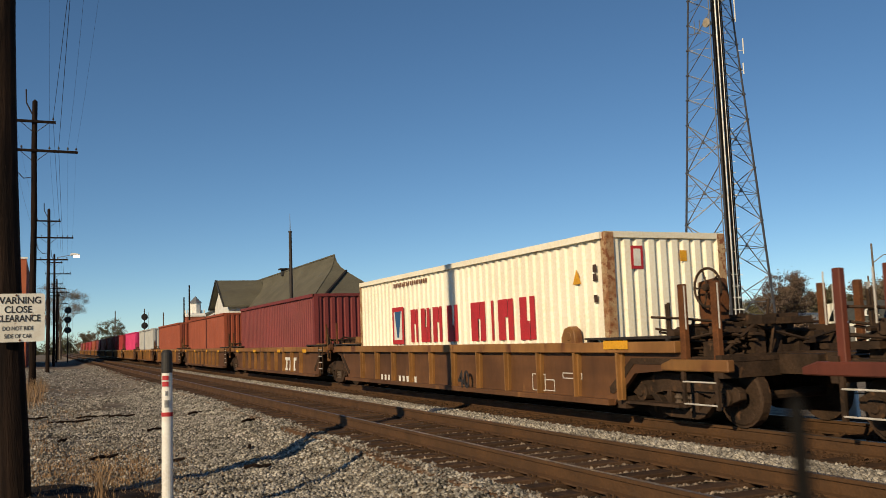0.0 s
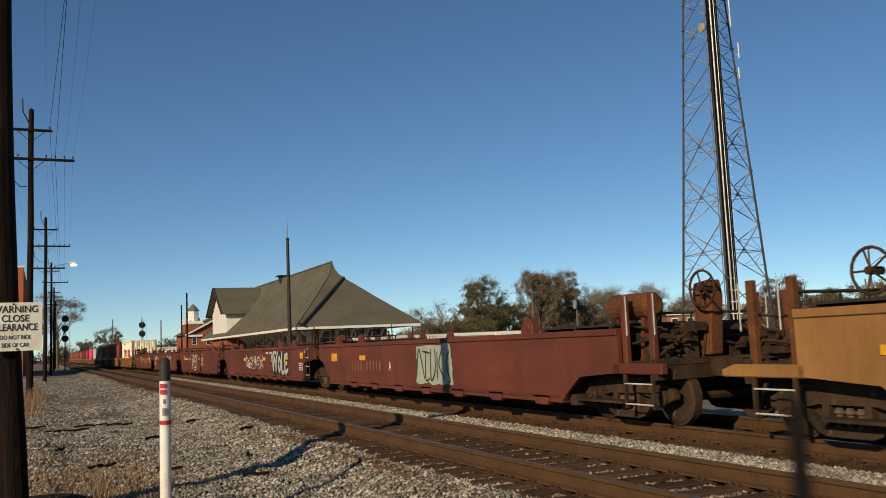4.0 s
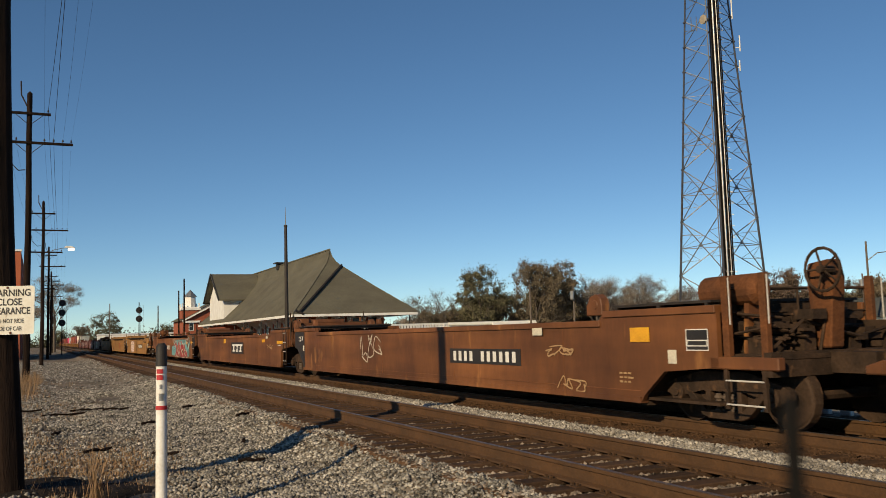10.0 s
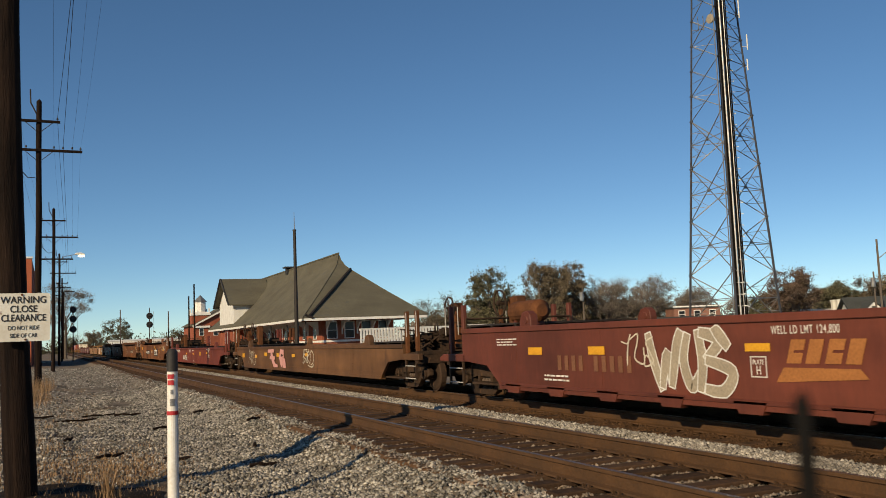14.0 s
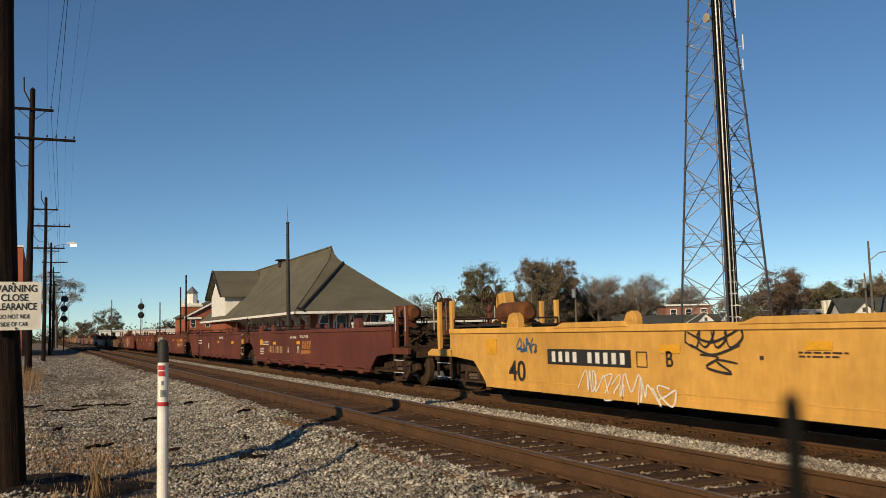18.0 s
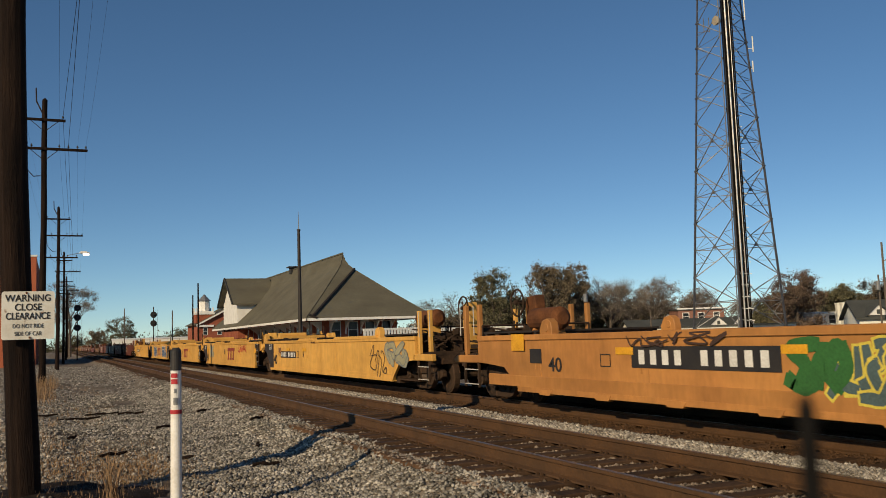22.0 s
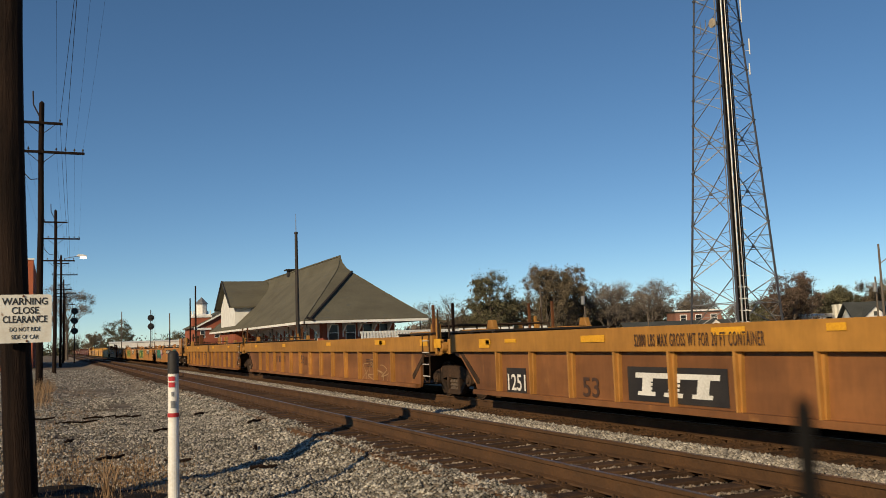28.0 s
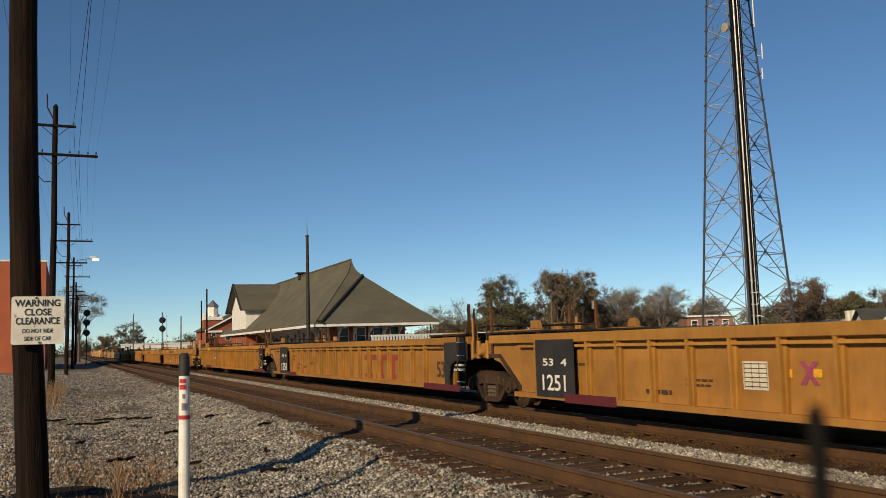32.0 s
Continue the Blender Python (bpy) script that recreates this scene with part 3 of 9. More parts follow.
def brake_gear(bm):
    """Valves, levers, rods and pipes crowded on an end platform."""
    rnd = random.Random(3)
    for _ in range(34):
        x, y, z = rnd.uniform(-1.2, 0.9), rnd.uniform(-0.8, 0.8), rnd.uniform(0.0, 0.52)
        a, b, c = rnd.uniform(0.04, 0.2), rnd.uniform(0.04, 0.2), rnd.uniform(0.03, 0.14)
        box(bm, x - a, x + a, y - b, y + b, z, z + c)
    for _ in range(8):
        x, y, r = rnd.uniform(-1.1, -0.3), rnd.uniform(-0.6, 0.6), rnd.uniform(0.06, 0.13)
        rod(bm, (x - 0.15, y, 0.35), (x + 0.2, y, 0.35), r, r * 0.85, 10)
    for _ in range(12):
        x, z = rnd.uniform(-1.25, -0.6), rnd.uniform(0.02, 0.6)
        pipe(bm, [(x, -0.85, z), (x + 0.05, rnd.uniform(-0.3, 0.3), z + rnd.uniform(-0.15, 0.15)), (x, 0.85, z + rnd.uniform(-0.2, 0.2))], 0.02)
    for _ in range(7):
        x, y = rnd.uniform(-1.2, -0.2), rnd.uniform(-0.8, 0.8)
        rod(bm, (x, y, 0), (x + 0.02, y + rnd.uniform(-0.15, 0.15), rnd.uniform(0.5, 0.85)), 0.022, None, 5)
    box(bm, -1.25, 1.2, -0.9, 0.9, -0.03, 0.03)


def fit_ends(ob, L, front, rear, zt, color, style):
    """Ladders, guides, posts, walkways, brake gear and hoses at the ends of a unit."""
    def ladder(bm):
        for q in (-0.2, 0.2):
            box(bm, -0.012, 0.012, q - 0.014, q + 0.014, 0.52, zt + 0.04)
        pipe(bm, [(0, -0.2, 0.52), (0.03, -0.1, 0.36), (0.03, 0.1, 0.36), (0, 0.2, 0.52)], 0.013, 5)

    def rungs(bm):
        for i in range(4):
            z = 0.50 + i * (zt - 0.55) / 3.2
            rod(bm, (-0.004, -0.2, z), (-0.004, 0.2, z), 0.013, 0.013, 6)

    def guide(bm):
        prism(bm, [(-0.20, -0.05), (0.22, -0.05), (0.22, 0.10), (0.12, 0.25), (-0.05, 0.29), (-0.17, 0.22), (-0.20, 0.10)], 0, -0.08, 0.08)
        rod(bm, (-0.09, -0.02, 0.12), (0.09, -0.02, 0.12), 0.08, 0.08, 10)

    def post(bm):
        box(bm, -0.03, 0.03, -0.035, 0.035, 0.0, 0.85)
        box(bm, -0.03, 0.03, -0.16, -0.11, 0.0, 0.72)

    def thin_post(bm):
        rod(bm, (0, 0, 0.0), (0, 0, 0.95), 0.02, 0.02, 6)


    def stirrup(bm):
        for q in (-0.33, 0.33):
            box(bm, -0.02, 0.02, q - 0.03, q + 0.03, 0.0, 0.6)

    def walkway(bm):
        box(bm, -1.36, 1.36, -1.1, 1.1, 0, 0.035)
        for q in (-1.0, 0, 1.0):
            box(bm, -1.36, 1.36, q - 0.03, q + 0.03, -0.07, 0)

    def arm(bm):
        box(bm, -0.05, 0.05, -0.85, 0.85, -0.05, 0.05)
        prism(bm, [(-0.8, 0.05), (-0.5, 0.05), (-0.55, 0.22), (-0.72, 0.22)], 0, -0.06, 0.06)
    def wing(bm):
        prism(bm, [(-0.28, -0.05), (0.28, -0.05), (0.12, 0.22), (-0.06, 0.24)], 0, -0.05, 0.05)

    def tall(bm):
        box(bm, -0.028, 0.028, -0.03, 0.03, 0.0, 0.82)
    wm_ = kept(("wing", color), "guide_plate", color, wing, 0.01)
    dm = kept(("tall_dark",), "tall_post", "rust", tall, 0.006)
    lm = kept(("ladder", zt), "ladder", "grime", ladder)
    gm = kept(("guide", color), "container_guide", color, guide, 0.012)
    pm = kept(("post", color), "guide_post", color, post, 0.01)
    tm = kept(("thin",), "thin_post", "grime", thin_post)
    sm = kept(("stirrup",), "stirrup", "grime", stirrup)

    def step(bm):
        for z in (0.06, 0.36):
            rod(bm, (-0.015, -0.33, z), (-0.015, 0.33, z), 0.012, 0.012, 6)
    tread = kept(("step",), "step_rung", "art_grab", step)

    def corner(bm):
        box(bm, -0.045, 0.045, -0.055, 0.055, 0.0, 1.12)

    def white_rail(bm):
        rod(bm, (0, 0, 0.45), (0, 0, 1.05), 0.010, 0.010, 6)
    cp = kept(("corner", color), "corner_post", "rust" if color in ("ochre", "rusty", "brown", "tan") else color, corner, 0.01)
    hp = kept(("white_rail",), "handrail_post", "art_grab", white_rail)
    for end, kind_ in ((1, front), (-1, rear)):
        e = end * L / 2

        def at(y):
            return e - end * y
        deck = 1.05
        for s in (-1, 1):
            if kind_ == "a":
                if end < 0 and s < 0 and style == "smooth":
                    def cover(bm):
                        box(bm, -1.15, 1.15, -0.75, 0.55, 0.04, 0.20)
                        for q in (-0.5, 0.25):
                            rod(bm, (-1.2, q, 0.24), (0.4, q, 0.24), 0.10, 0.10, 10)
                        prism(bm, [(-0.7, 0.2), (-0.2, 0.2), (-0.3, 0.36), (-0.62, 0.36)], 0, -1.2, -0.9)
                    part("joint_cover", kept(("cover", color), "joint_cover", color, cover, 0.012), None, ob, "cover over the joint between the units", (0, e, zt))

                    def feed(bm):
                        pipe(bm, [(-1.22, 0.55, -0.55), (-1.25, 0.2, -0.42), (-1.22, -0.2, -0.36), (-1.2, -0.5, -0.05)], 0.024, 6)
                    part("air_pipe", kept(("feed",), "air_pipe", "rust", feed), None, ob, "bent brown air pipe", (0, e, zt))
                if end < 0 and s < 0:
                    def knuckle(bm):
                        box(bm, -1.30, 1.30, -0.55, 0.42, 1.02, zt - 0.14)
                        for q in (-0.42, 0.0, 0.3):
                            box(bm, -1.36, -1.30, q - 0.05, q + 0.05, 1.0, zt - 0.08)
                        rod(bm, (-1.42, -0.15, 1.16), (-1.30, -0.15, 1.16), 0.10, 0.12, 12)
                    part("end_casting", kept(("knuckle", zt, color), "end_casting", color if color in ("yellow", "gold") else "rust", knuckle, 0.012), None, ob, "steel casting over the shared truck", (0, e, 0))
                if end < 0:
                    rack = part("ladder", lm, None, ob, "steel ladder", (s * (HALF + 0.03), at(0.66), 0))
                    part("rung", kept(("rungs", zt), "rung", "art_grab", rungs), None, rack, "worn pale rungs")
                    part("guide_post", pm, None, ob, "upright post", (s * (HALF - 0.12), at(0.30), zt - 0.45))
                    part("thin_post", tm, None, ob, "", (s * (HALF - 0.06), at(0.12), zt - 0.35))
                elif style == "smooth":
                    part("container_guide", gm, None, ob, "", (s * (HALF - 0.08), at(0.75), zt))
                if color == "orange":
                    for q in (3.25, 6.5) if end > 0 else ():
                        part("guide_plate", wm_, None, ob, "", (s * (HALF - 0.06), at(q), zt))
                elif style == "ledge":
                    for q in (2.55, 4.6):
                        part("guide_plate", wm_, None, ob, "", (s * (HALF - 0.06), at(q), zt))
                elif style in ("rib", "chord"):
                    part("tall_post", dm, None, ob, "tall rusty upright", (s * (HALF - 0.14), at(0.55), zt - 0.1))
                part("side_arm", kept(("arm", color), "side_arm", color, arm, 0.01), None, ob, "", (s * (HALF - 0.30), at(1.5), zt + 0.06))
            else:
                for q in (1.0, 1.66):
                    part("corner_post", cp, None, ob, "tall upright corner post", (s * (HALF - 0.10), at(q), 0.86))
                    part("handrail_post", hp, None, ob, "thin worn white handrail", (s * (HALF - 0.02), at(q - 0.14), 0.90))
                hung = part("stirrup", sm, None, ob, "hanging step ladder", (s * (HALF - 0.04), at(1.33), 0.28))
                part("step_rung", tread, None, hung, "pale step rungs")
                part("container_guide", gm, None, ob, "", (s * (HALF - 0.08), at(4.5), zt))

                def beam(bm):
                    box(bm, -0.06, 0.06, -0.55, 0.62, -0.09, 0.07)
                    prism(bm, [(0.62, -0.09), (0.62, 0.07), (0.85, 0.0), (0.85, -0.09)], 0, -0.03, 0.05)
                part("side_beam", kept(("beam", color), "side_beam", color, beam, 0.015), None, ob, "", (s * (HALF - 0.06), at(1.29), 0.87))
        part("walkway", kept(("walkway",), "walkway", "black_steel", walkway), None, ob, "dark steel end walkway", (0, at(1.6 if kind_ == "a" else 3.0), zt + 0.05))

        def rail(bm):
            pipe(bm, [(-1.3, 0, 1.0), (-1.3, 0, zt + 0.22), (1.3, 0, zt + 0.22), (1.3, 0, 1.0)], 0.022)
            rod(bm, (-1.3, 0, zt - 0.1), (1.3, 0, zt - 0.1), 0.018, 0.018, 5)
            for q in (-0.6, 0, 0.6):
                rod(bm, (q, 0, 1.0), (q, 0, zt + 0.22), 0.018, 0.018, 5)
        part("handrail", kept(("rail_", zt), "handrail", "grime", rail), None, ob, "", (0, at(0.35 if kind_ == "a" else 1.72), 0))

        def gear(bm):
            for i in range(6):
                q = -1.0 + i * 0.4
                box(bm, q - 0.1, q + 0.1, -0.25 - 0.1 * (i % 2), 0.2, 0.0, 0.22 + 0.09 * (i % 3))
            rod(bm, (-1.2, 0.1, 0.33), (1.2, 0.1, 0.33), 0.03, 0.03, 6)
            pipe(bm, [(-1.25, -0.4, 0.1), (-0.7, -0.35, 0.42), (0.2, -0.4, 0.2), (1.1, -0.3, 0.35)], 0.022)
        tagged(part("brake_rigging", kept(("gear",), "brake_rigging", "grime", gear), None, ob, "greasy brake rigging", (0, at(0.9 if kind_ == "a" else 1.35), 1.06 if kind_ == "a" else 0.96)), kind="stuff")
        if kind_ == "c":
            def hose(bm):
                pipe(bm, [(-0.45, 0, 0.85), (-0.5, 0.1, 0.55), (-0.42, 0.25, 0.3), (-0.25, 0.38, 0.28)], 0.03)
                rod(bm, (-1.25, -1.0, 0.92), (0.0, -0.55, 0.92), 0.02, 0.02, 5)
            part("air_hose", kept(("hose",), "air_hose", "black_steel", hose), None, ob, "rubber brake hose", pose(0, e - end * 0.35, 0, 0, 0, 0 if end > 0 else 180))
        if kind_ == "c":
            def bw(bm):
                seg = 18
                for i in range(seg):
                    a, b = 2 * math.pi * i / seg, 2 * math.pi * (i + 1) / seg
                    rod(bm, (0, 0.27 * math.cos(a), 0.27 * math.sin(a)), (0, 0.27 * math.cos(b), 0.27 * math.sin(b)), 0.02, 0.02, 6)
                for i in range(5):
                    a = 2 * math.pi * i / 5
                    rod(bm, (0, 0, 0), (0, 0.26 * math.cos(a), 0.26 * math.sin(a)), 0.014, 0.014, 5)
                rod(bm, (-0.06, 0, 0), (0.18, 0, 0), 0.05, 0.05, 8)
            back = end < 0
            spot = (-1.0, at(1.5), 1.92) if color == "tan" else (-0.55, at(0.78), 2.0) if back else (-0.80, at(2.35), 1.98)
            wheel_ = part("brake_wheel", kept(("bw",), "brake_wheel", "grime", bw), None, ob, "spoked hand-brake wheel", spot)

            def stand(bm):
                prism(bm, [(-0.13, -0.98), (0.13, -0.98), (0.2, -0.1), (0.17, 0.10), (-0.17, 0.14), (-0.22, -0.1)], 0, 0.16, 0.40)
            part("brake_stand", kept(("stand", color), "brake_stand", "rust" if color != "yellow" else color, stand, 0.02), None, wheel_, "brake housing", (0, 0.22 if back else -0.25, 0))

            crowd = kept(("cluster",), "brake_gear", "grime", brake_gear)
            tagged(part("brake_gear", crowd, None, ob, "dense greasy brake gear and piping", (0, at(1.75), 0.94)), kind="stuff")
            if color == "tan" or front == rear or style not in ("smooth", "ledge"):
                continue

            def tank(bm):
                rod(bm, (0, -0.46, 0), (0, 0.46, 0), 0.21, 0.21, 16)
                rod(bm, (0, -0.54, 0), (0, -0.46, 0), 0.12, 0.21, 16)
                rod(bm, (0, 0.46, 0), (0, 0.54, 0), 0.21, 0.12, 16)
            tk = part("air_tank", kept(("tank",), "air_tank", "rust", tank), None, ob, "rust-brown brake air reservoir", (-0.92, at(1.95 if back else 3.75), 1.80 if back else zt + 0.30))

            def saddle(bm):
                prism(bm, [(-0.16, -0.85 if back else -0.34), (0.16, -0.85 if back else -0.34), (0.10, -0.1), (-0.10, -0.1)], 1, -0.04, 0.04)
            for q in (-0.34, 0.34):
                part("tank_saddle", kept(("saddle", back, color), "tank_saddle", color, saddle), None, tk, "", (0, q, 0))


def container(u, L, mat, label, height=2.59, zfloor=0.38):
    """A corrugated steel shipping container standing in a well."""
    ob = thing("shipping_container", (0, 0, 0), label, "container", "containers on the train")
    ride(ob, u)
    key = ("cont", L, height)
    w = 1.219
    z0, z1 = zfloor, zfloor + height

    def side(bm):
        n = int(L / 0.28)
        prof = []
        a, b = -L / 2 + 0.16, L / 2 - 0.16
        p = (b - a) / n
        for i in range(n):
            q = a + i * p
            prof += [(0.0, q), (0.0, q + p * 0.36), (0.036, q + p * 0.5), (0.036, q + p * 0.86)]
        prof.append((0.0, b))
        lo = [bm.verts.new((x, y, z0 + 0.15)) for x, y in prof]
        up = [bm.verts.new((x, y, z1 - 0.1)) for x, y in prof]
        for i in range(len(prof) - 1):
            bm.faces.new((lo[i], lo[i + 1], up[i + 1], up[i]))

    def endwall(bm):
        n = 9
        p = 2 * (w - 0.14) / n
        prof = []
        for i in range(n):
            q = -w + 0.14 + i * p
            prof += [(q, 0.0), (q + p * 0.5, 0.0), (q + p * 0.62, 0.045), (q + p * 0.88, 0.045)]
        prof.append((w - 0.14, 0.0))
        lo = [bm.verts.new((x, y, z0 + 0.15)) for x, y in prof]
        up = [bm.verts.new((x, y, z1 - 0.1)) for x, y in prof]
        for i in range(len(prof) - 1):
            bm.faces.new((lo[i], lo[i + 1], up[i + 1], up[i]))

    def rails(bm):
        for s in (-1, 1):
            for z in (z0, z1 - 0.11):
                box(bm, s * w - 0.05, s * w + 0.05 if s < 0 else s * w, -L / 2 + 0.1, L / 2 - 0.1, z, z + 0.11 + (0.04 if z == z0 else 0))
            for e in (-1, 1):
                box(bm, s * w - (0 if s < 0 else 0.15), s * w + (0.15 if s < 0 else 0), e * L / 2 - (0 if e < 0 else 0.15), e * L / 2 + (0.15 if e < 0 else 0), z0, z1)
                box(bm, -w, w, e * L / 2 - (0 if e < 0 else 0.1), e * L / 2 + (0.1 if e < 0 else 0), z1 - 0.1, z1)
        box(bm, -w, w, -L / 2, L / 2, z1 - 0.03, z1 - 0.012)
        box(bm, -w, w, -L / 2, L / 2, z0 + 0.04, z0 + 0.1)
    for s in (-1, 1):
        part("side_panel", kept((*key, "side", mat), "side_panel", mat, side), None, ob, "", pose(-w + 0.01, 0, 0) if s < 0 else pose(w - 0.01, 0, 0, 0, 0, 180))
        part("end_panel", kept((*key, "end", mat), "end_panel", mat, endwall), None, ob, "", pose(0, -L / 2 + 0.03, 0) if s < 0 else pose(0, L / 2 - 0.03, 0, 0, 0, 180))
    part("container_frame", kept((*key, "frame", mat), "container_frame", mat, rails), None, ob)
    return ob

# The consist, from the front: (front joint, rear joint, style, ends, top, bottom, raised ends, paint, label)
UNITS = []


def unit(a, b, style, ends, zt, zb, hi, color, label):
    ob = well_unit((a + b) / 2, a - b, style, ends[0], ends[1], label, zt, zb, color, hi)
    UNITS.append((a, b, ob, {"style": style, "L": a - b, "front": ends[0], "rear": ends[1], "zt": zt, "zb": zb, "hi": hi}))
    return ob


MAT["cont_maroon"] = material("cont_maroon", (0.21, 0.038, 0.034), (0.17, 0.034, 0.03), 0.6, 0, 0.8, 0.05, 20)
MAT["cont_orange"] = material("cont_orange", (0.33, 0.075, 0.03), (0.27, 0.062, 0.028), 0.6, 0, 0.8, 0.05, 20)
MAT["cont_cream"] = material("cont_cream", (0.86, 0.80, 0.64), (0.78, 0.71, 0.55), 0.55, 0, 0.6, 0.05, 20, (0.42, 0.30, 0.17), 0.72)
MAT["cont_grey"] = material("cont_grey", (0.50, 0.50, 0.47), (0.42, 0.42, 0.4), 0.6, 0, 0.8, 0.05, 20)
MAT["cont_pink"] = material("cont_pink", (0.62, 0.04, 0.16), (0.52, 0.035, 0.13), 0.6, 0, 0.8, 0.05, 20)
MAT["cont_blue"] = material("cont_blue", (0.03, 0.045, 0.075), (0.025, 0.035, 0.06), 0.6, 0, 0.8, 0.05, 20)
MAT["cont_red"] = material("cont_red", (0.36, 0.03, 0.035), (0.30, 0.028, 0.03), 0.6, 0, 0.8, 0.05, 20)

RIB40 = "tan-brown well car with ribbed side walls"
f = 26.5
for i, (m, word) in enumerate((("cont_maroon", "maroon"), ("cont_orange", "orange-red"), ("cont_orange", "orange-red"), ("cont_grey", "light grey"),
                               ("cont_pink", "bright pink"), ("cont_red", "red"), ("cont_maroon", "maroon"), ("cont_orange", "orange-red"),
                               ("cont_maroon", "maroon"), ("cont_orange", "orange-red"), ("cont_red", "red"), ("cont_red", "red"), ("cont_orange", "orange-red"), ("cont_maroon", "maroon"))):
    L = 16.4
    ends = "aa"
    unit(f + L, f, "rib", ends, 1.18, 0.24, 0, "tan", RIB40)
    container(f + L / 2, 12.19, m, word + " corrugated shipping container in a well car")
    f += L
unit(26.5, 8.1, "rib", "ac", 1.18, 0.24, 0, "tan", RIB40)
CREAM = container(17.75, 12.19, "cont_cream", "cream corrugated shipping container with red lettering")

MAROON = "dark maroon well car with smooth side walls"
j = [8.1, -8.9, -24.2, -39.7, -56.0, -74.4]
P1 = [unit(j[i], j[i + 1], "ledge", ("ca", "aa", "aa", "aa", "ac")[i], 1.46, 0.30, 0, "maroon", MAROON) for i in range(5)]
j = [-74.4, -96.7, -117.4, -140.4]
K = [unit(j[i], j[i + 1], "smooth", ("ca", "aa", "ac")[i], 1.46, 0.27, 0.11, "ochre", "brownish yellow smooth-sided well car, paint faded") for i in range(3)]
j = [-140.4, -162.8, -183.6, -206.85]
LL = [unit(j[i], j[i + 1], "smooth", ("ca", "aa", "ac")[i], 1.46, 0.27, 0.14, "rusty", "rust-brown smooth-sided well car, heavily weathered") for i in range(3)]
M1 = unit(-206.85, -231.9, "smooth", "cc", 1.47, 0.28, 0.18, "rusty", "rust-orange single well car, heavily weathered")
N1 = unit(-231.9, -257.1, "smooth", "cc", 1.16, 0.26, 0, "red", "dull red low-sided single well car")
O1 = unit(-257.1, -282.1, "smooth", "cc", 1.16, 0.28, 0, "brown", "dirty brown low-sided single well car")
j = [-282.1, -299.3, -316.0, -332.7, -349.7, -368.7]
P2 = [unit(j[i], j[i + 1], "ledge", ("ca", "aa", "aa", "aa", "ac")[i], 1.46, 0.30, 0, "maroon", MAROON) for i in range(5)]
j = [-368.7, -387.5, -404.0, -420.2, -437.0, -456.3]
Q = [unit(j[i], j[i + 1], "smooth", ("ca", "aa", "aa", "aa", "ac")[i], 1.36, 0.25, 0, "yellow", "yellow smooth-sided well car with black ends") for i in range(5)]
j = [-456.3, -474.9, -491.1, -507.5, -524.3, -542.6]
RR = [unit(j[i], j[i + 1], "ledge", ("ca", "aa", "aa", "aa", "ac")[i], 1.32, 0.30, 0, "orange", "faded orange well car with a ledge along its side") for i in range(5)]
j = [-542.6, -563.6, -586.3, -607.4, -631.0]
SS = [unit(j[i], j[i + 1], "chord", ("ca", "aa", "aa", "ac")[i], 1.42, 0.22, 0, "gold", "dirty yellow well car with deep top chord and ribs") for i in range(4)]
j = [-631.0, -653.1, -674.5, -697.0, -719.0]
TT = [unit(j[i], j[i + 1], "rib", ("ca", "aa", "aa", "ac")[i], 1.46, 0.32, 0, "gold", "yellow well car with ribbed side walls") for i in range(4)]


# ---- painted marks on the car sides ----


def flat(name, base, second=None):
    MAT[name] = material(name, base, second or tuple(c * 0.82 for c in base), 0.6, 0, 2.2, 0, 30)


flat("plate_red", (0.115, 0.018, 0.022))
flat("dull", (0.23, 0.10, 0.05))
flat("art_sand", (0.43, 0.36, 0.26))
flat("decal_dark", (0.075, 0.040, 0.025))
flat("logo_orange", (0.42, 0.165, 0.045))
flat("logo_red", (0.30, 0.05, 0.035))
flat("logo_tan", (0.52, 0.34, 0.20))
flat("pale_green", (0.40, 0.44, 0.36))
flat("grey", (0.20, 0.21, 0.20))
flat("silver", (0.50, 0.49, 0.43))
flat("pale_pink", (0.66, 0.50, 0.44))
flat("teal", (0.16, 0.40, 0.42))
flat("scrawl_brown", (0.115, 0.048, 0.018))
flat("art_red", (0.40, 0.025, 0.03))
flat("art_cream", (0.60, 0.54, 0.42))
flat("pale_tan", (0.44, 0.27, 0.13))
flat("pink", (0.60, 0.30, 0.27))
flat("art_white", (0.70, 0.68, 0.62))
flat("art_blue", (0.035, 0.11, 0.24))
flat("pale_blue", (0.38, 0.35, 0.22))
flat("art_green", (0.04, 0.15, 0.035))
flat("art_slate", (0.085, 0.13, 0.13))
flat("art_yellow", (0.62, 0.50, 0.07))
flat("pink_dim", (0.34, 0.07, 0.13))
flat("art_teal", (0.035, 0.33, 0.20))
flat("deep_teal", (0.015, 0.15, 0.14))
flat("art_mint", (0.16, 0.46, 0.24))


def unit_at(u):
    for a, b, ob, info in UNITS:
        if b <= u <= a:
            return ob, u - (a + b) / 2, info
    return None


def on_side(y, z, proud=0.006, deep=0.0):
    """Pose on the sunny side wall: local x runs toward the rear, local y up."""
    x = -HALF - proud + deep
    return Matrix(((0, 0, -1, x), (-1, 0, 0, y), (0, 1, 0, z), (0, 0, 0, 1)))


def flat_box(bm, x0, x1, y0, y1, t=0.002):
    box(bm, x0, x1, y0, y1, -t, t)


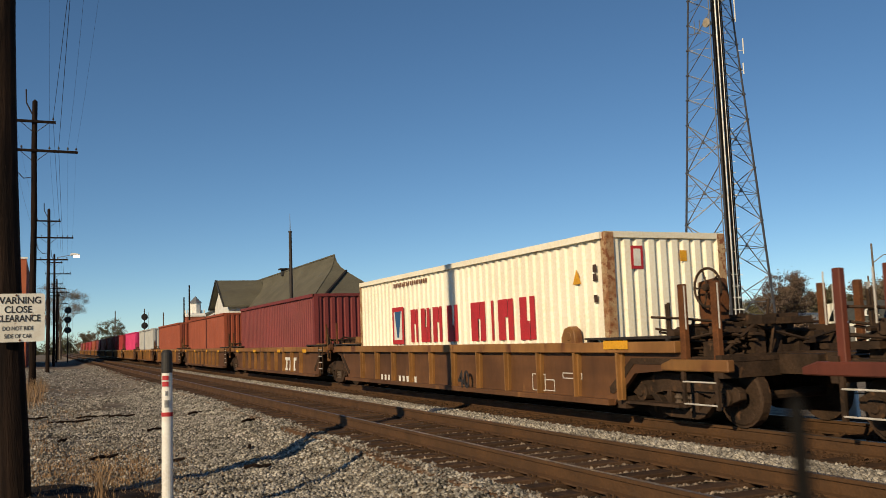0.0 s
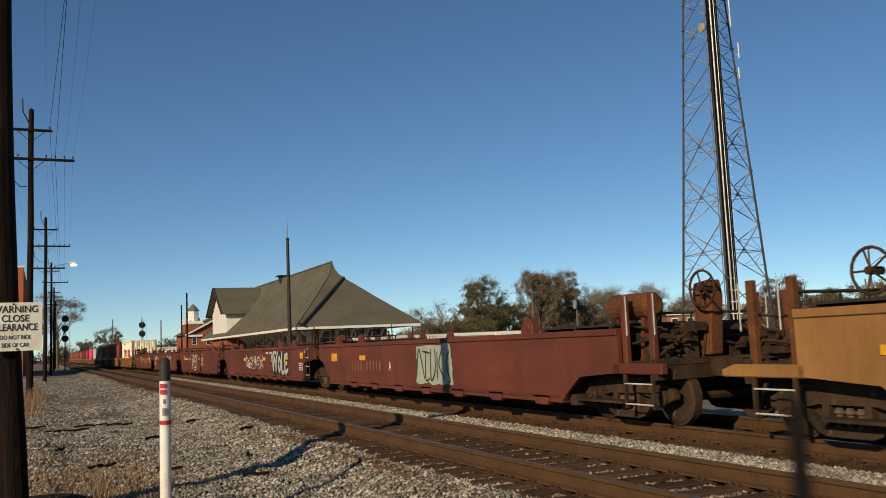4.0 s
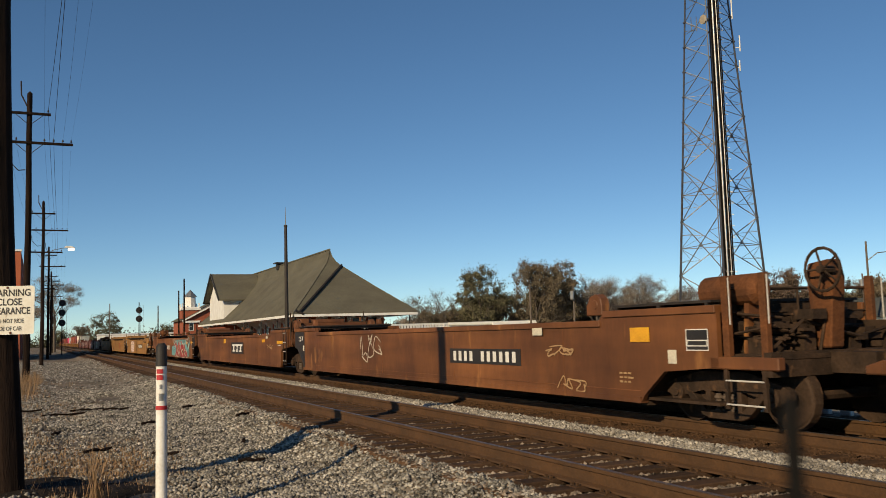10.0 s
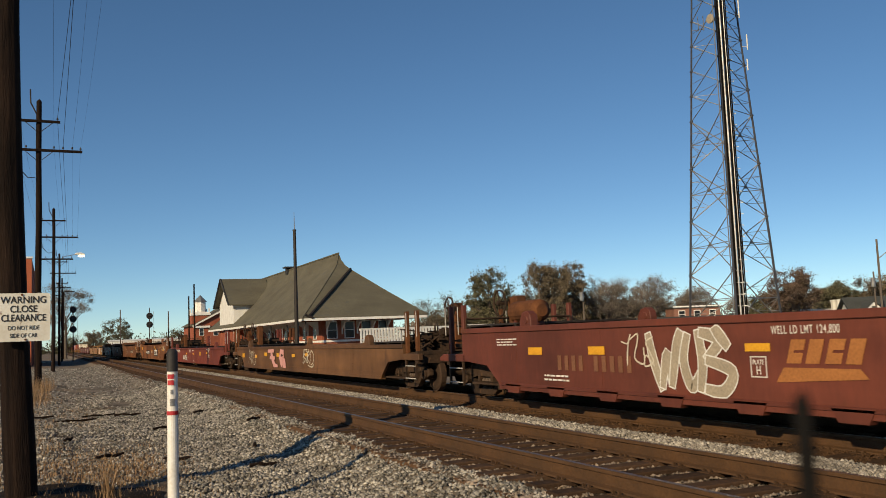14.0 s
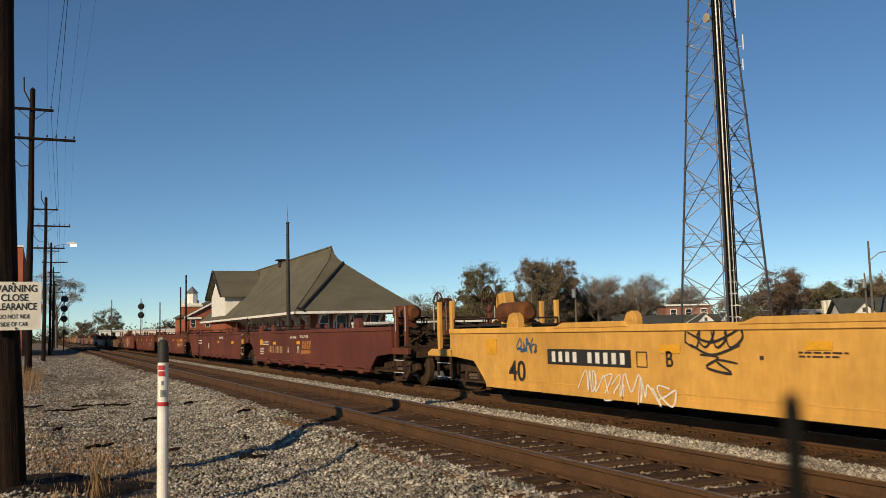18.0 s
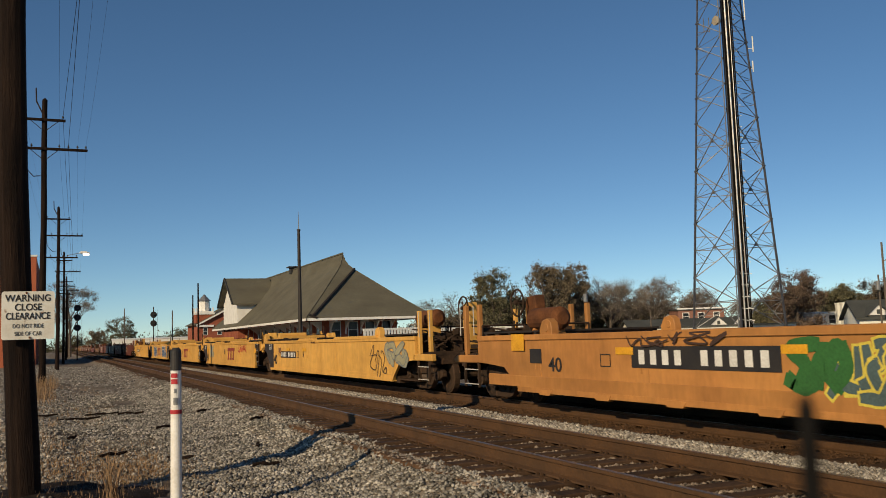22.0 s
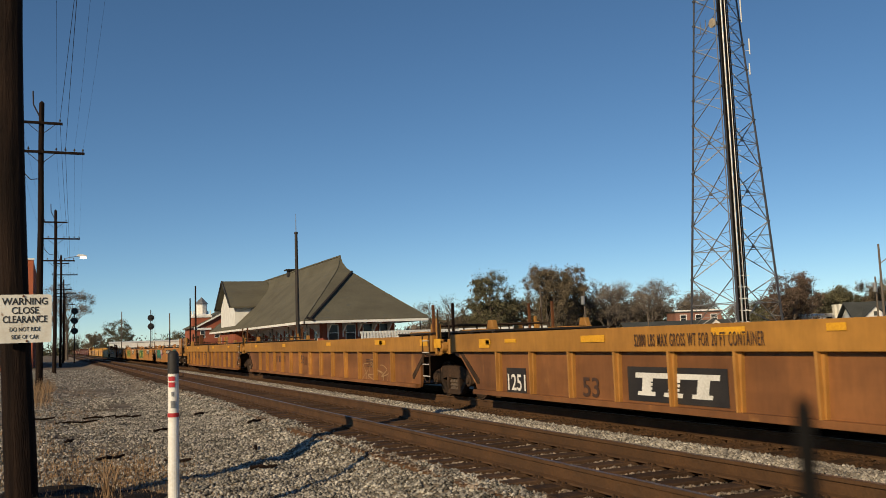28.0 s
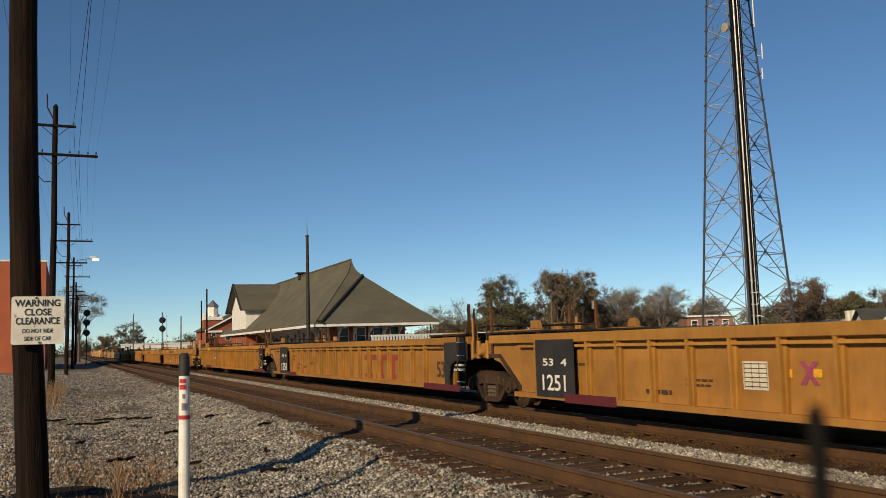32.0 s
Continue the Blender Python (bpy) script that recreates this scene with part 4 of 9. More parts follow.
def mark(name, u, z, bm, mat, label="", proud=0.006, deep=0.0, parent=None):
    found = unit_at(u)
    if not found:
        bm.free()
        return None
    ob, y, info = found
    if parent is None and deep == 0.0 and info["style"] in ("rib", "chord") and z < info["zt"] - 0.2 and name not in ("black_panel", "red_plate"):
        deep = 0.10
    if z > info["zt"] - 0.16 and info["style"] not in ("rib", "chord"):
        proud = max(proud, 0.036)
    if info["style"] in ("rib", "chord") and deep == 0:
        proud += 0.016
    return part(name, bm, mat, ob, label, on_side(y, z, proud, deep))


def joined(ob):
    """Marks too small to pick apart stay one part."""
    if ob:
        tagged(ob, kind="stuff")
    return ob


def rect(name, u, z, w, h, mat, label="", proud=0.006, deep=0.0):
    bm = bmesh.new()
    flat_box(bm, -w / 2, w / 2, -h / 2, h / 2)
    return mark(name, u, z, bm, mat, label, proud, deep)


def reflector(u, z, w, h, deep=0.0):
    rect("reflector", u, z, w, h, "decal_yellow", "yellow reflective sheet", 0.012, deep)


def placard(u, z, w, h, deep=0.0):
    rect("placard", u, z, w, h, "art_cream", "pale square placard", 0.012, deep)


def red_plate(u, z, w, h, deep=0.0):
    rect("red_plate", u, max(z, 0.38) - 0.03, w, h * 0.6, "plate_red", "dark red painted sill panel", 0.010, deep)


def number_bars(u, z, w, h, mat, n, deep=0.0, proud=0.009):
    """A row of plain bars, one for each painted character."""
    bm = bmesh.new()
    p = w / n
    for i in range(n):
        if n > 8 and i == 4:
            continue
        x = -w / 2 + i * p
        flat_box(bm, x + p * 0.24, x + p * 0.74, -h / 2, h / 2)
    joined(mark("number_mark", u, z, bm, mat, "row of painted character bars", proud, deep))


def print_lines(u, z, w, h, mat, n, deep=0.0):
    bm = bmesh.new()
    rnd = random.Random(int(u * 7))
    p = h / n
    for i in range(n):
        y = h / 2 - (i + 0.5) * p
        x = -w / 2
        end = w / 2 * rnd.uniform(0.5, 1.0)
        while x < end:
            l = rnd.uniform(0.05, 0.16)
            flat_box(bm, x, min(x + l, w / 2), y - p * 0.22, y + p * 0.2)
            x += l + 0.03
    joined(mark("fine_print", u, z, bm, mat, "small painted print", 0.011, deep))


def outline_box(u, z, w, h, mat, deep=0.0):
    bm = bmesh.new()
    t = 0.014
    for a, b, c, d in ((-w / 2, w / 2, h / 2 - t, h / 2), (-w / 2, w / 2, -h / 2, -h / 2 + t), (-w / 2, -w / 2 + t, -h / 2 + t, h / 2 - t), (w / 2 - t, w / 2, -h / 2 + t, h / 2 - t)):
        flat_box(bm, a, b, c, d)
    mark("outline_box", u, z, bm, mat, "painted box outline", 0.010, deep)


def stencil_box(u, z, w, h, mat, deep=0.0):
    rect("stencil_panel", u, z, w, h, "decal_black", "black stencil panel", 0.008, deep)
    outline_box(u, z, w, h, mat, deep)
    outline_box(u, z - h * 0.15, w * 0.9, h * 0.3, mat, deep)


def emblem_blocks(bm, w, h, n, slant=0.0):
    """Heavy plain slanted blocks side by side."""
    p = w / n

    def strip(x0, x1, y0, y1):
        bm.faces.new([bm.verts.new((a + slant * b, b, 0.0)) for a, b in ((x0, y0), (x1, y0), (x1, y1), (x0, y1))])
    if n == 3:      # a heavy bar carried by three stems on short feet
        strip(-w / 2, w / 2, h * 0.27, h / 2)
        for i in range(3):
            x = -w / 2 + (i + 0.5) * p
            strip(x - p * 0.2, x + p * 0.2, -h * 0.32, h * 0.27)
            strip(x - p * 0.34, x + p * 0.34, -h / 2, -h * 0.32)
        return
    for i in range(n):
        x = -w / 2 + i * p + p * 0.05
        q = p * 0.9
        strip(x, x + q * 0.8, -h / 2, h / 2) if i % 2 else (strip(x, x + q * 0.86, h * 0.06, h / 2), strip(x, x + q * 0.86, -h / 2, -h * 0.06), strip(x, x + q * 0.3, -h * 0.06, h * 0.06))


def logo_strokes(u, z, w, h, mat, n, deep=0.0):
    bm = bmesh.new()
    emblem_blocks(bm, w, h, n, 0.22 if n == 3 else 0.35)
    mark("logo_shape", u, z, bm, mat, "faded painted emblem of heavy blocks", 0.010, deep)


def logo_swoosh(u, z, w, h, mat, deep=0.0):
    bm = bmesh.new()
    pts = [(-w / 2, -h / 2), (w / 2, -h * 0.1), (w * 0.42, h / 2), (-w * 0.4, h / 2)]
    bm.faces.new([bm.verts.new((a, b, 0)) for a, b in pts])
    mark("logo_stripe", u, z, bm, mat, "painted stripe below the emblem", 0.010, deep)


def logo_panel(u, z, w, h, deep=0.0):
    rect("logo_panel", u, z, w, h, "decal_black", "black emblem panel", 0.008, deep)
    bm = bmesh.new()
    emblem_blocks(bm, w * 0.84, h * 0.66, 3, 0.22)
    mark("logo_shape", u, z, bm, "art_white", "white emblem of heavy blocks", 0.0125, deep)
    bm = bmesh.new()
    for k in range(3):
        y = h * (0.06 - 0.12 * k)
        flat_box(bm, -w * 0.24, w * 0.10, y - h * 0.02, y + h * 0.02, 0.001)
    mark("logo_inlay", u, z, bm, "decal_black", "thin black stripes", 0.015, deep)


def number_panel(u, z, w, h, n, deep=0.0):
    rect("number_panel", u, z, w, h, "decal_black", "black number panel", 0.008, deep)
    number_bars(u, z, w * 0.92, h * 0.66, "art_white", n, deep, 0.0125)


def words(u, z, w, h, text, mat, deep=0.0):
    found = unit_at(u)
    if not found:
        return
    ob, y, info = found
    if info["style"] not in ("rib", "chord") and text.startswith("125"):
        z = min(z, info["zt"] + info["hi"] - 0.12 - h / 2)
    me = lettering(text, 1.0, mat, 0.012 if len(text) < 10 else 0.006)
    xs = [v.co.x for v in me.vertices]
    ys = [v.co.y for v in me.vertices]
    sx, sy = w / (max(xs) - min(xs)), h / (max(ys) - min(ys))
    oy = (max(ys) + min(ys)) / 2
    proud = 0.013
    if info["style"] in ("rib", "chord") and deep == 0:
        proud = 0.032
    if z > info["zt"] - 0.16 and info["style"] not in ("rib", "chord"):
        proud = 0.04
    part("lettering", me, None, ob, "painted letters", on_side(y, z, proud, deep) @ Matrix.Diagonal((sx, sy, 1, 1)) @ Matrix.Translation((0, -oy, 0)))


def black_end(u, z, w, h, deep=0.0):
    """The black-painted end of a side wall, cut to the wall's own outline."""
    found = unit_at(u)
    if not found:
        return
    ob, y, info = found
    L = info["L"]
    f = L / 2 - (0.70 if info["front"] == "a" else 1.75)
    r = -L / 2 + (0.34 if info["rear"] == "a" else 1.75)
    y0, y1 = y - w / 2, y + w / 2
    if y0 < r + 1.3:
        y0, y1 = r, max(y1, r + 0.95)
    elif y1 > f - 1.3:
        y1, y0 = f, min(y0, f - 1.0)
    poly = wall_outline(L, info["zt"] - 0.1, info["zb"] + 0.02, info["front"], info["rear"], info["hi"])
    for edge, keep in ((y0, 1), (y1, -1)):
        out = []
        for (a, b), (c, d) in zip(poly, poly[1:] + poly[:1]):
            ia, ic = (a - edge) * keep >= 0, (c - edge) * keep >= 0
            if ia:
                out.append((a, b))
            if ia != ic:
                s = (edge - a) / (c - a)
                out.append((edge, b + (d - b) * s))
        poly = out
    if len(poly) < 3:
        return
    bm = bmesh.new()
    proud = 0.004 if info["style"] not in ("rib", "chord") else 0.02
    prism(bm, poly, 0, -HALF - proud - 0.002, -HALF - proud)
    part("black_panel", bm, "decal_black", ob, "black-painted end of the side wall")


def ring_mark(u, z, w, h, mat, deep=0.0):
    bm = bmesh.new()
    for k in range(18):
        a0, a1 = 2 * math.pi * k / 18, 2 * math.pi * (k + 1) / 18
        v = [bm.verts.new((s * w / 2 * math.cos(a), s * h / 2 * math.sin(a), 0)) for a, s in ((a0, 1), (a1, 1), (a1, 0.86), (a0, 0.86))]
        bm.faces.new(v)
    mark("ring_mark", u, z, bm, mat, "painted ring emblem", 0.010, deep)


def load_table(u, z, w, h, deep=0.10):
    rect("load_table", u, z, w, h, "art_cream", "cream printed load table", 0.008, deep)
    bm = bmesh.new()
    for i in range(6):
        flat_box(bm, -w * 0.45, w * 0.45, h * (0.4 - i * 0.16), h * (0.43 - i * 0.16), 0.001)
    for i in range(4):
        flat_box(bm, -w * 0.45 + i * w * 0.3, -w * 0.43 + i * w * 0.3, -h * 0.45, h * 0.45, 0.001)
    mark("table_rule_grid", u, z, bm, "decal_dark", "thin table rules", 0.0125, deep)


def cross_mark(u, z, w, h, deep=0.10):
    bm = bmesh.new()
    for s in (-1, 1):
        v = [bm.verts.new((s * x, y, 0.001 * s)) for x, y in ((-w / 2, -h / 2), (-w * 0.2, -h / 2), (w / 2, h / 2), (w * 0.2, h / 2))]
        bm.faces.new(v)
    mark("cross_mark", u, z, bm, "pink_dim", "purple painted cross", 0.011, deep)


def smooth_line(pts, m=6):
    """A soft curve through the given points."""
    out = []
    for i in range(len(pts) - 1):
        a, b, c, d = (Vector((*pts[min(max(k, 0), len(pts) - 1)], 0)) for k in (i - 1, i, i + 1, i + 2))
        for k in range(m):
            t = k / m
            out.append(0.5 * (2 * b + (c - a) * t + (2 * a - 5 * b + 4 * c - d) * t * t + (3 * b - a - 3 * c + d) * t ** 3))
    return out + [Vector((*pts[-1], 0))]


def ribbon(bm, line, width, z, grow=0.0, lo=-9.0, hi=9.0):
    """A flat sprayed stroke along a curve, wider in its middle and cut at two heights."""
    n = len(line)
    left, right = [], []
    for i, p in enumerate(line):
        d = line[min(i + 1, n - 1)] - line[max(i - 1, 0)]
        if d.length < 1e-6:
            d = Vector((1, 0, 0))
        d.normalize()
        s = Vector((-d.y, d.x, 0)) * (width * (0.78 + 0.34 * math.sin(math.pi * i / (n - 1))) / 2 + grow)
        q = p - d * grow if i == 0 else p + d * grow if i == n - 1 else p
        for side, c in ((left, q + s), (right, q - s)):
            side.append((c.x, min(hi, max(lo, c.y)), z))
    for i in range(n - 1):
        if max(c[1] for c in (left[i], left[i + 1], right[i], right[i + 1])) - min(c[1] for c in (left[i], left[i + 1], right[i], right[i + 1])) > 1e-4:
            bm.faces.new([bm.verts.new((a, b, c + 0.00002 * i)) for a, b, c in (left[i], left[i + 1], right[i + 1], right[i])])


SCRAWL = (((0.0, 0.1), (0.2, 0.95), (0.45, 0.2), (0.65, 0.9), (0.9, 0.0)), ((0.8, 0.85), (0.2, 0.9), (0.1, 0.3), (0.7, 0.1), (0.85, 0.5), (0.4, 0.5)),
          ((0.1, 0.9), (0.15, 0.1), (0.2, 0.55), (0.7, 0.65), (0.6, 0.1), (1.0, 0.0)), ((0.9, 0.95), (0.3, 0.8), (0.75, 0.5), (0.8, 0.1), (0.1, 0.05)),
          ((0.0, 0.6), (0.4, 0.95), (0.55, 0.5), (0.2, 0.1), (0.9, 0.15), (1.0, 0.4)), ((0.1, 1.0), (0.4, 0.45), (0.8, 1.0), (0.45, 0.5), (0.3, 0.0)))


def scribble(u, z, w, h, mat, n, thick=0.026, deep=0.0, paths=None):
    """Quick spray-can line work."""
    rnd = random.Random(int(abs(u) * 13))
    bm = bmesh.new()
    p = w / n
    for k, one in enumerate(paths or ()):
        ribbon(bm, smooth_line([((x - 0.5) * w, (y - 0.5) * h) for x, y in one], 6), thick, 0.0003 * k)
    for k in range(0 if paths else n):
        s, lift, tall = rnd.uniform(-0.2, 0.3), rnd.uniform(0, 0.16), rnd.uniform(0.68, 0.84)
        one = list(rnd.choice(SCRAWL)) + [(rnd.uniform(0.2, 1.1), rnd.random()) for _ in range(rnd.choice((1, 2, 3)))]
        pts = [(-w / 2 + p * (k + x * 1.15 + s * (y - 0.5) + rnd.uniform(-0.24, 0.24)), h * (lift + tall * min(1, max(0, y + rnd.uniform(-0.26, 0.26))) - 0.5)) for x, y in one]
        ribbon(bm, smooth_line(pts, 5), thick, 0.0003 * k)
    joined(mark("scribble", u, z, bm, mat, "sprayed line graffiti", 0.014, deep))


STROKE_SETS = ((((0.05, 0.0), (0.25, 0.5), (0.40, 1.0)), ((0.35, 0.95), (0.60, 0.6), (0.95, 0.02)), ((0.0, 0.38), (0.5, 0.42), (1.0, 0.30))),
         (((0.95, 0.92), (0.45, 1.0), (0.12, 0.72), (0.55, 0.50), (0.85, 0.28), (0.45, 0.02), (0.0, 0.12)),),
         (((0.15, 1.0), (0.22, 0.5), (0.08, 0.0)), ((0.20, 0.95), (0.5, 0.5), (0.75, 0.05)), ((0.72, 0.0), (0.80, 0.5), (1.0, 1.0))),
         (((0.20, 0.0), (0.12, 0.5), (0.25, 1.0)), ((0.2, 0.95), (0.85, 0.85), (0.75, 0.52), (0.25, 0.50)), ((0.4, 0.5), (0.7, 0.25), (1.05, 0.0))),
         (((0.95, 0.85), (0.5, 1.0), (0.1, 0.6), (0.25, 0.1), (0.65, 0.0), (0.95, 0.3)), ((0.55, 0.42), (0.95, 0.40), (0.9, 0.05))))


def graffiti(u, z, w, h, fill, line, n, deep=0.0, fat=1.0, lower=None, edge=0.03, paths=None):
    """A sprayed piece: interlaced fat strokes, each with its outline."""
    if not unit_at(u):
        return None
    _, y, info = unit_at(u)
    room = max(0.0, info["L"] / 2 - 1.3 - w / 2)
    u += min(room, max(-room, y)) - y
    if deep == 0.0 and info["style"] in ("smooth", "ledge"):      # keep inside the wall
        lo, hi = max(z - h / 2, info["zb"] + 0.10 + edge), min(z + h / 2, info["zt"] - 0.10 - edge)
        z, h = (lo + hi) / 2, hi - lo
    rnd = random.Random(int(abs(u) * 17) + n)
    strokes = []
    if paths:
        strokes = [[((x - 0.5) * w, (y - 0.5) * h) for x, y in one] for one in paths]
    else:
        p = w / n
        for k in range(n):
            s, o = rnd.uniform(-0.25, 0.25), rnd.uniform(0.0, 0.08)
            for one in STROKE_SETS[(k + int(abs(u))) % len(STROKE_SETS)]:
                bent = [(x + rnd.uniform(-0.28, 0.28), min(1.0, max(0.0, y + rnd.uniform(-0.26, 0.26)))) for x, y in one]
                strokes.append([(-w / 2 + p * (k + 0.06 + x * 0.9 + s * (y - 0.5)), h * (0.10 + o + (0.80 - o) * y - 0.5)) for x, y in bent])
            if rnd.random() < 0.7:      # a loose flourish across the strokes
                y0 = rnd.random()
                strokes.append([(-w / 2 + p * (k + q), h * (0.10 + 0.8 * min(1, max(0, y0 + rnd.uniform(-0.3, 0.3)))  - 0.5)) for q in (0.0, 0.35, 0.7, 1.0)])
    width = min(h * 0.24, w / max(n, 1) * 0.30) * fat
    curves = [smooth_line(s) for s in strokes]
    bm = bmesh.new()
    for i, c in enumerate(curves):
        ribbon(bm, c, width, 0.0006 * i, edge, -h / 2 - edge, h / 2 + edge)
    root = mark("graffiti", u, z, bm, line, "sprayed graffiti piece of outlined strokes", 0.010, deep)
    for name, mat, lo, hi in (("graffiti_fill", fill, -0.06 * h if lower else -h / 2, h / 2), ("graffiti_shade", lower, -h / 2, -0.06 * h)):
        if mat:
            bm = bmesh.new()
            for i, c in enumerate(curves):
                ribbon(bm, c, width, 0.0006 * i + 0.0003, 0.0, lo, hi)
            joined(part(name, bm, mat, root))
    return joined(root)


def blade(bm, pts, grow, z, lo, hi, lean=1.0):
    """One hard-edged stroke through (x, height, half-width) points, pointed a little at its ends."""
    left, right = [], []
    n = len(pts)
    for i, (x, y, w) in enumerate(pts):
        a, b = pts[max(i - 1, 0)], pts[min(i + 1, n - 1)]
        d = Vector((b[0] - a[0], b[1] - a[1], 0)).normalized()
        side = Vector((-d.y, d.x, 0)) * (w * lean + grow)
        p = Vector((x, y, 0)) + d * (grow * (-1 if i == 0 else 1 if i == n - 1 else 0))
        for store, q in ((left, p + side), (right, p - side)):
            store.append((q.x, min(hi, max(lo, q.y)), z))
    for i in range(n - 1):
        bm.faces.new([bm.verts.new((a, b, c + 0.00004 * i)) for a, b, c in (left[i], right[i], right[i + 1], left[i + 1])])


def letter_blades(u, layers, strokes, low=0.30, high=1.36):
    """A sprayed word of interlocking hard-edged strokes: pale halo, dark edge and fill, one over the other."""
    for k, (name, mat, grow) in enumerate(layers):
        bm = bmesh.new()
        for i, one in enumerate(strokes):
            blade(bm, one, grow, 0.0004 * i, low - grow * 0.4, high + grow * 0.1, 0.8)
        joined(mark(name, u, 0.0, bm, mat, "sprayed letters with hard edges", 0.018 + (0.0 if k == 0 else 0.005 + 0.0002 * k)))


def spray_band(u, mat, label, strokes):
    """Soft-edged background paint laid in wide sweeps."""
    bm = bmesh.new()
    for k, one in enumerate(strokes):
        line = smooth_line([(x, y) for x, y, _ in one], 6)
        n = len(line)
        wide = [one[min(i // 6, len(one) - 1)][2] * (1 - i / 6 % 1) + one[min(i // 6 + 1, len(one) - 1)][2] * (i / 6 % 1) for i in range(n)]
        pts = [(p.x, p.y, w * (1 + 0.10 * math.sin(i * 2.1 + k))) for i, (p, w) in enumerate(zip(line, wide))]
        blade(bm, pts, 0.0, 0.0003 * k, 0.35, 1.36 if k < 3 else 1.56)
    joined(mark("sprayed_background", u, 0.0, bm, mat, label, 0.007))


def drips(u, mat, runs):
    """Paint that ran down from the top edge."""
    bm = bmesh.new()
    for x, z, h in runs:
        prism(bm, [(x - 0.035, z), (x + 0.035, z), (x + 0.02, z - h * 0.6), (x + 0.022, z - h), (x - 0.018, z - h), (x - 0.014, z - h * 0.6)], 2, -0.0008, 0.0008)
    joined(mark("paint_runs", u, 0.0, bm, mat, "white paint runs", 0.037))


def sprayed_cloud(u, z, w, h, mat, seed, label, bumps=26, rough=0.16, proud=0.007):
    """A soft uneven patch of sprayed background colour."""
    rnd = random.Random(seed)
    loop = []
    for i in range(bumps):
        a = 2 * math.pi * i / bumps
        c, s = math.cos(a), math.sin(a)
        k = min(1 / max(abs(c), 1e-6), 1 / max(abs(s), 1e-6)) * rnd.uniform(1 - rough, 1.0)
        loop.append((c * k * w / 2, s * k * h / 2))
    line = smooth_line(loop[-1:] + loop + loop[:2], 4)[4:-4]
    bm = bmesh.new()
    pts = [bm.verts.new((q.x, min(h / 2, max(-h / 2, q.y)), 0)) for q in line]
    hub = bm.verts.new((0, 0, 0))
    for a, b in zip(pts, pts[1:] + pts[:1]):
        if (a.co - b.co).length > 1e-5:
            bm.faces.new((hub, a, b))
    return mark("graffiti_patch", u, z, bm, mat, label, proud)


number_bars(20.75, 0.34, 2.56, 0.21, "decal_white", 10)
words(16.67, 0.48, 0.55, 0.36, "40", "decal_black")
outline_box(13.78, 0.50, 0.46, 0.30, "decal_white")
outline_box(13.41, 0.46, 0.33, 0.20, "decal_white")
outline_box(12.67, 0.64, 0.60, 0.10, "decal_white")
reflector(11.23, 1.15, 0.63, 0.13)
logo_strokes(31.47, 0.59, 1.64, 0.47, "decal_white", 3)
logo_strokes(-4.16, 0.94, 2.56, 0.31, "logo_orange", 4)
logo_swoosh(-4.18, 0.70, 2.22, 0.08, "logo_orange")
reflector(-5.77, 1.03, 0.46, 0.13)
reflector(-2.10, 1.01, 0.54, 0.15)
reflector(3.62, 1.04, 0.56, 0.16)
reflector(1.57, 1.05, 0.52, 0.15)
reflector(-7.99, 1.08, 0.46, 0.20)
scribble(-0.28, 1.06, 1.69, 0.55, "decal_white", 3)
scribble(-6.77, 1.08, 1.44, 0.52, "decal_white", 4)
outline_box(-7.86, 0.71, 0.55, 0.26, "decal_white")
number_bars(1.87, 0.80, 2.58, 0.22, "dull", 9)
reflector(-11.42, 1.10, 0.42, 0.20)
print_lines(-12.21, 1.15, 0.95, 0.29, "decal_white", 4)
print_lines(-11.58, 0.74, 0.69, 0.26, "decal_white", 4)
reflector(-13.41, 1.09, 0.39, 0.10)
graffiti(-19.44, 0.93, 2.01, 0.76, "pale_green", "grey", 3)
words(-14.92, 0.84, 0.36, 0.26, "C", "decal_white")
graffiti(-31.14, 0.91, 1.90, 0.92, "maroon", "art_white", 6, fat=1.25, edge=0.028, paths=(
    ((0.02, 0.08), (0.06, 0.9), (0.13, 0.75), (0.20, 0.25), (0.24, 0.95)), ((0.34, 0.5), (0.40, 0.82), (0.48, 0.5), (0.41, 0.16), (0.34, 0.5)),
    ((0.69, 0.88), (0.57, 0.78), (0.60, 0.55), (0.69, 0.40), (0.64, 0.12), (0.52, 0.14)), ((0.72, 0.84), (0.98, 0.80)), ((0.87, 0.8), (0.83, 0.45), (0.90, 0.06)), ((0.45, 0.05), (0.62, 0.0), (0.78, 0.1))))
reflector(-27.10, 1.10, 0.46, 0.20)
print_lines(-27.97, 1.06, 1.09, 0.16, "decal_white", 2)
reflector(-29.28, 1.03, 0.45, 0.12)
reflector(-32.79, 1.06, 0.43, 0.10)
logo_strokes(-33.74, 1.00, 0.99, 0.27, "logo_tan", 4)
logo_swoosh(-33.63, 0.73, 1.15, 0.16, "logo_tan")
words(-33.55, 1.28, 0.95, 0.10, "WELL LD LMT 124,800", "decal_white")
words(-30.25, 0.82, 0.20, 0.24, "D", "decal_white")
scribble(-47.08, 0.95, 3.28, 0.70, "decal_white", 8)
words(-46.20, 0.79, 0.21, 0.24, "E", "decal_white")
reflector(-45.23, 1.01, 0.43, 0.14)
reflector(-48.94, 1.03, 0.42, 0.12)
sprayed_cloud(-51.39, 0.86, 3.05, 1.02, "decal_black", 17, "black spiky sprayed border", 40, 0.42)
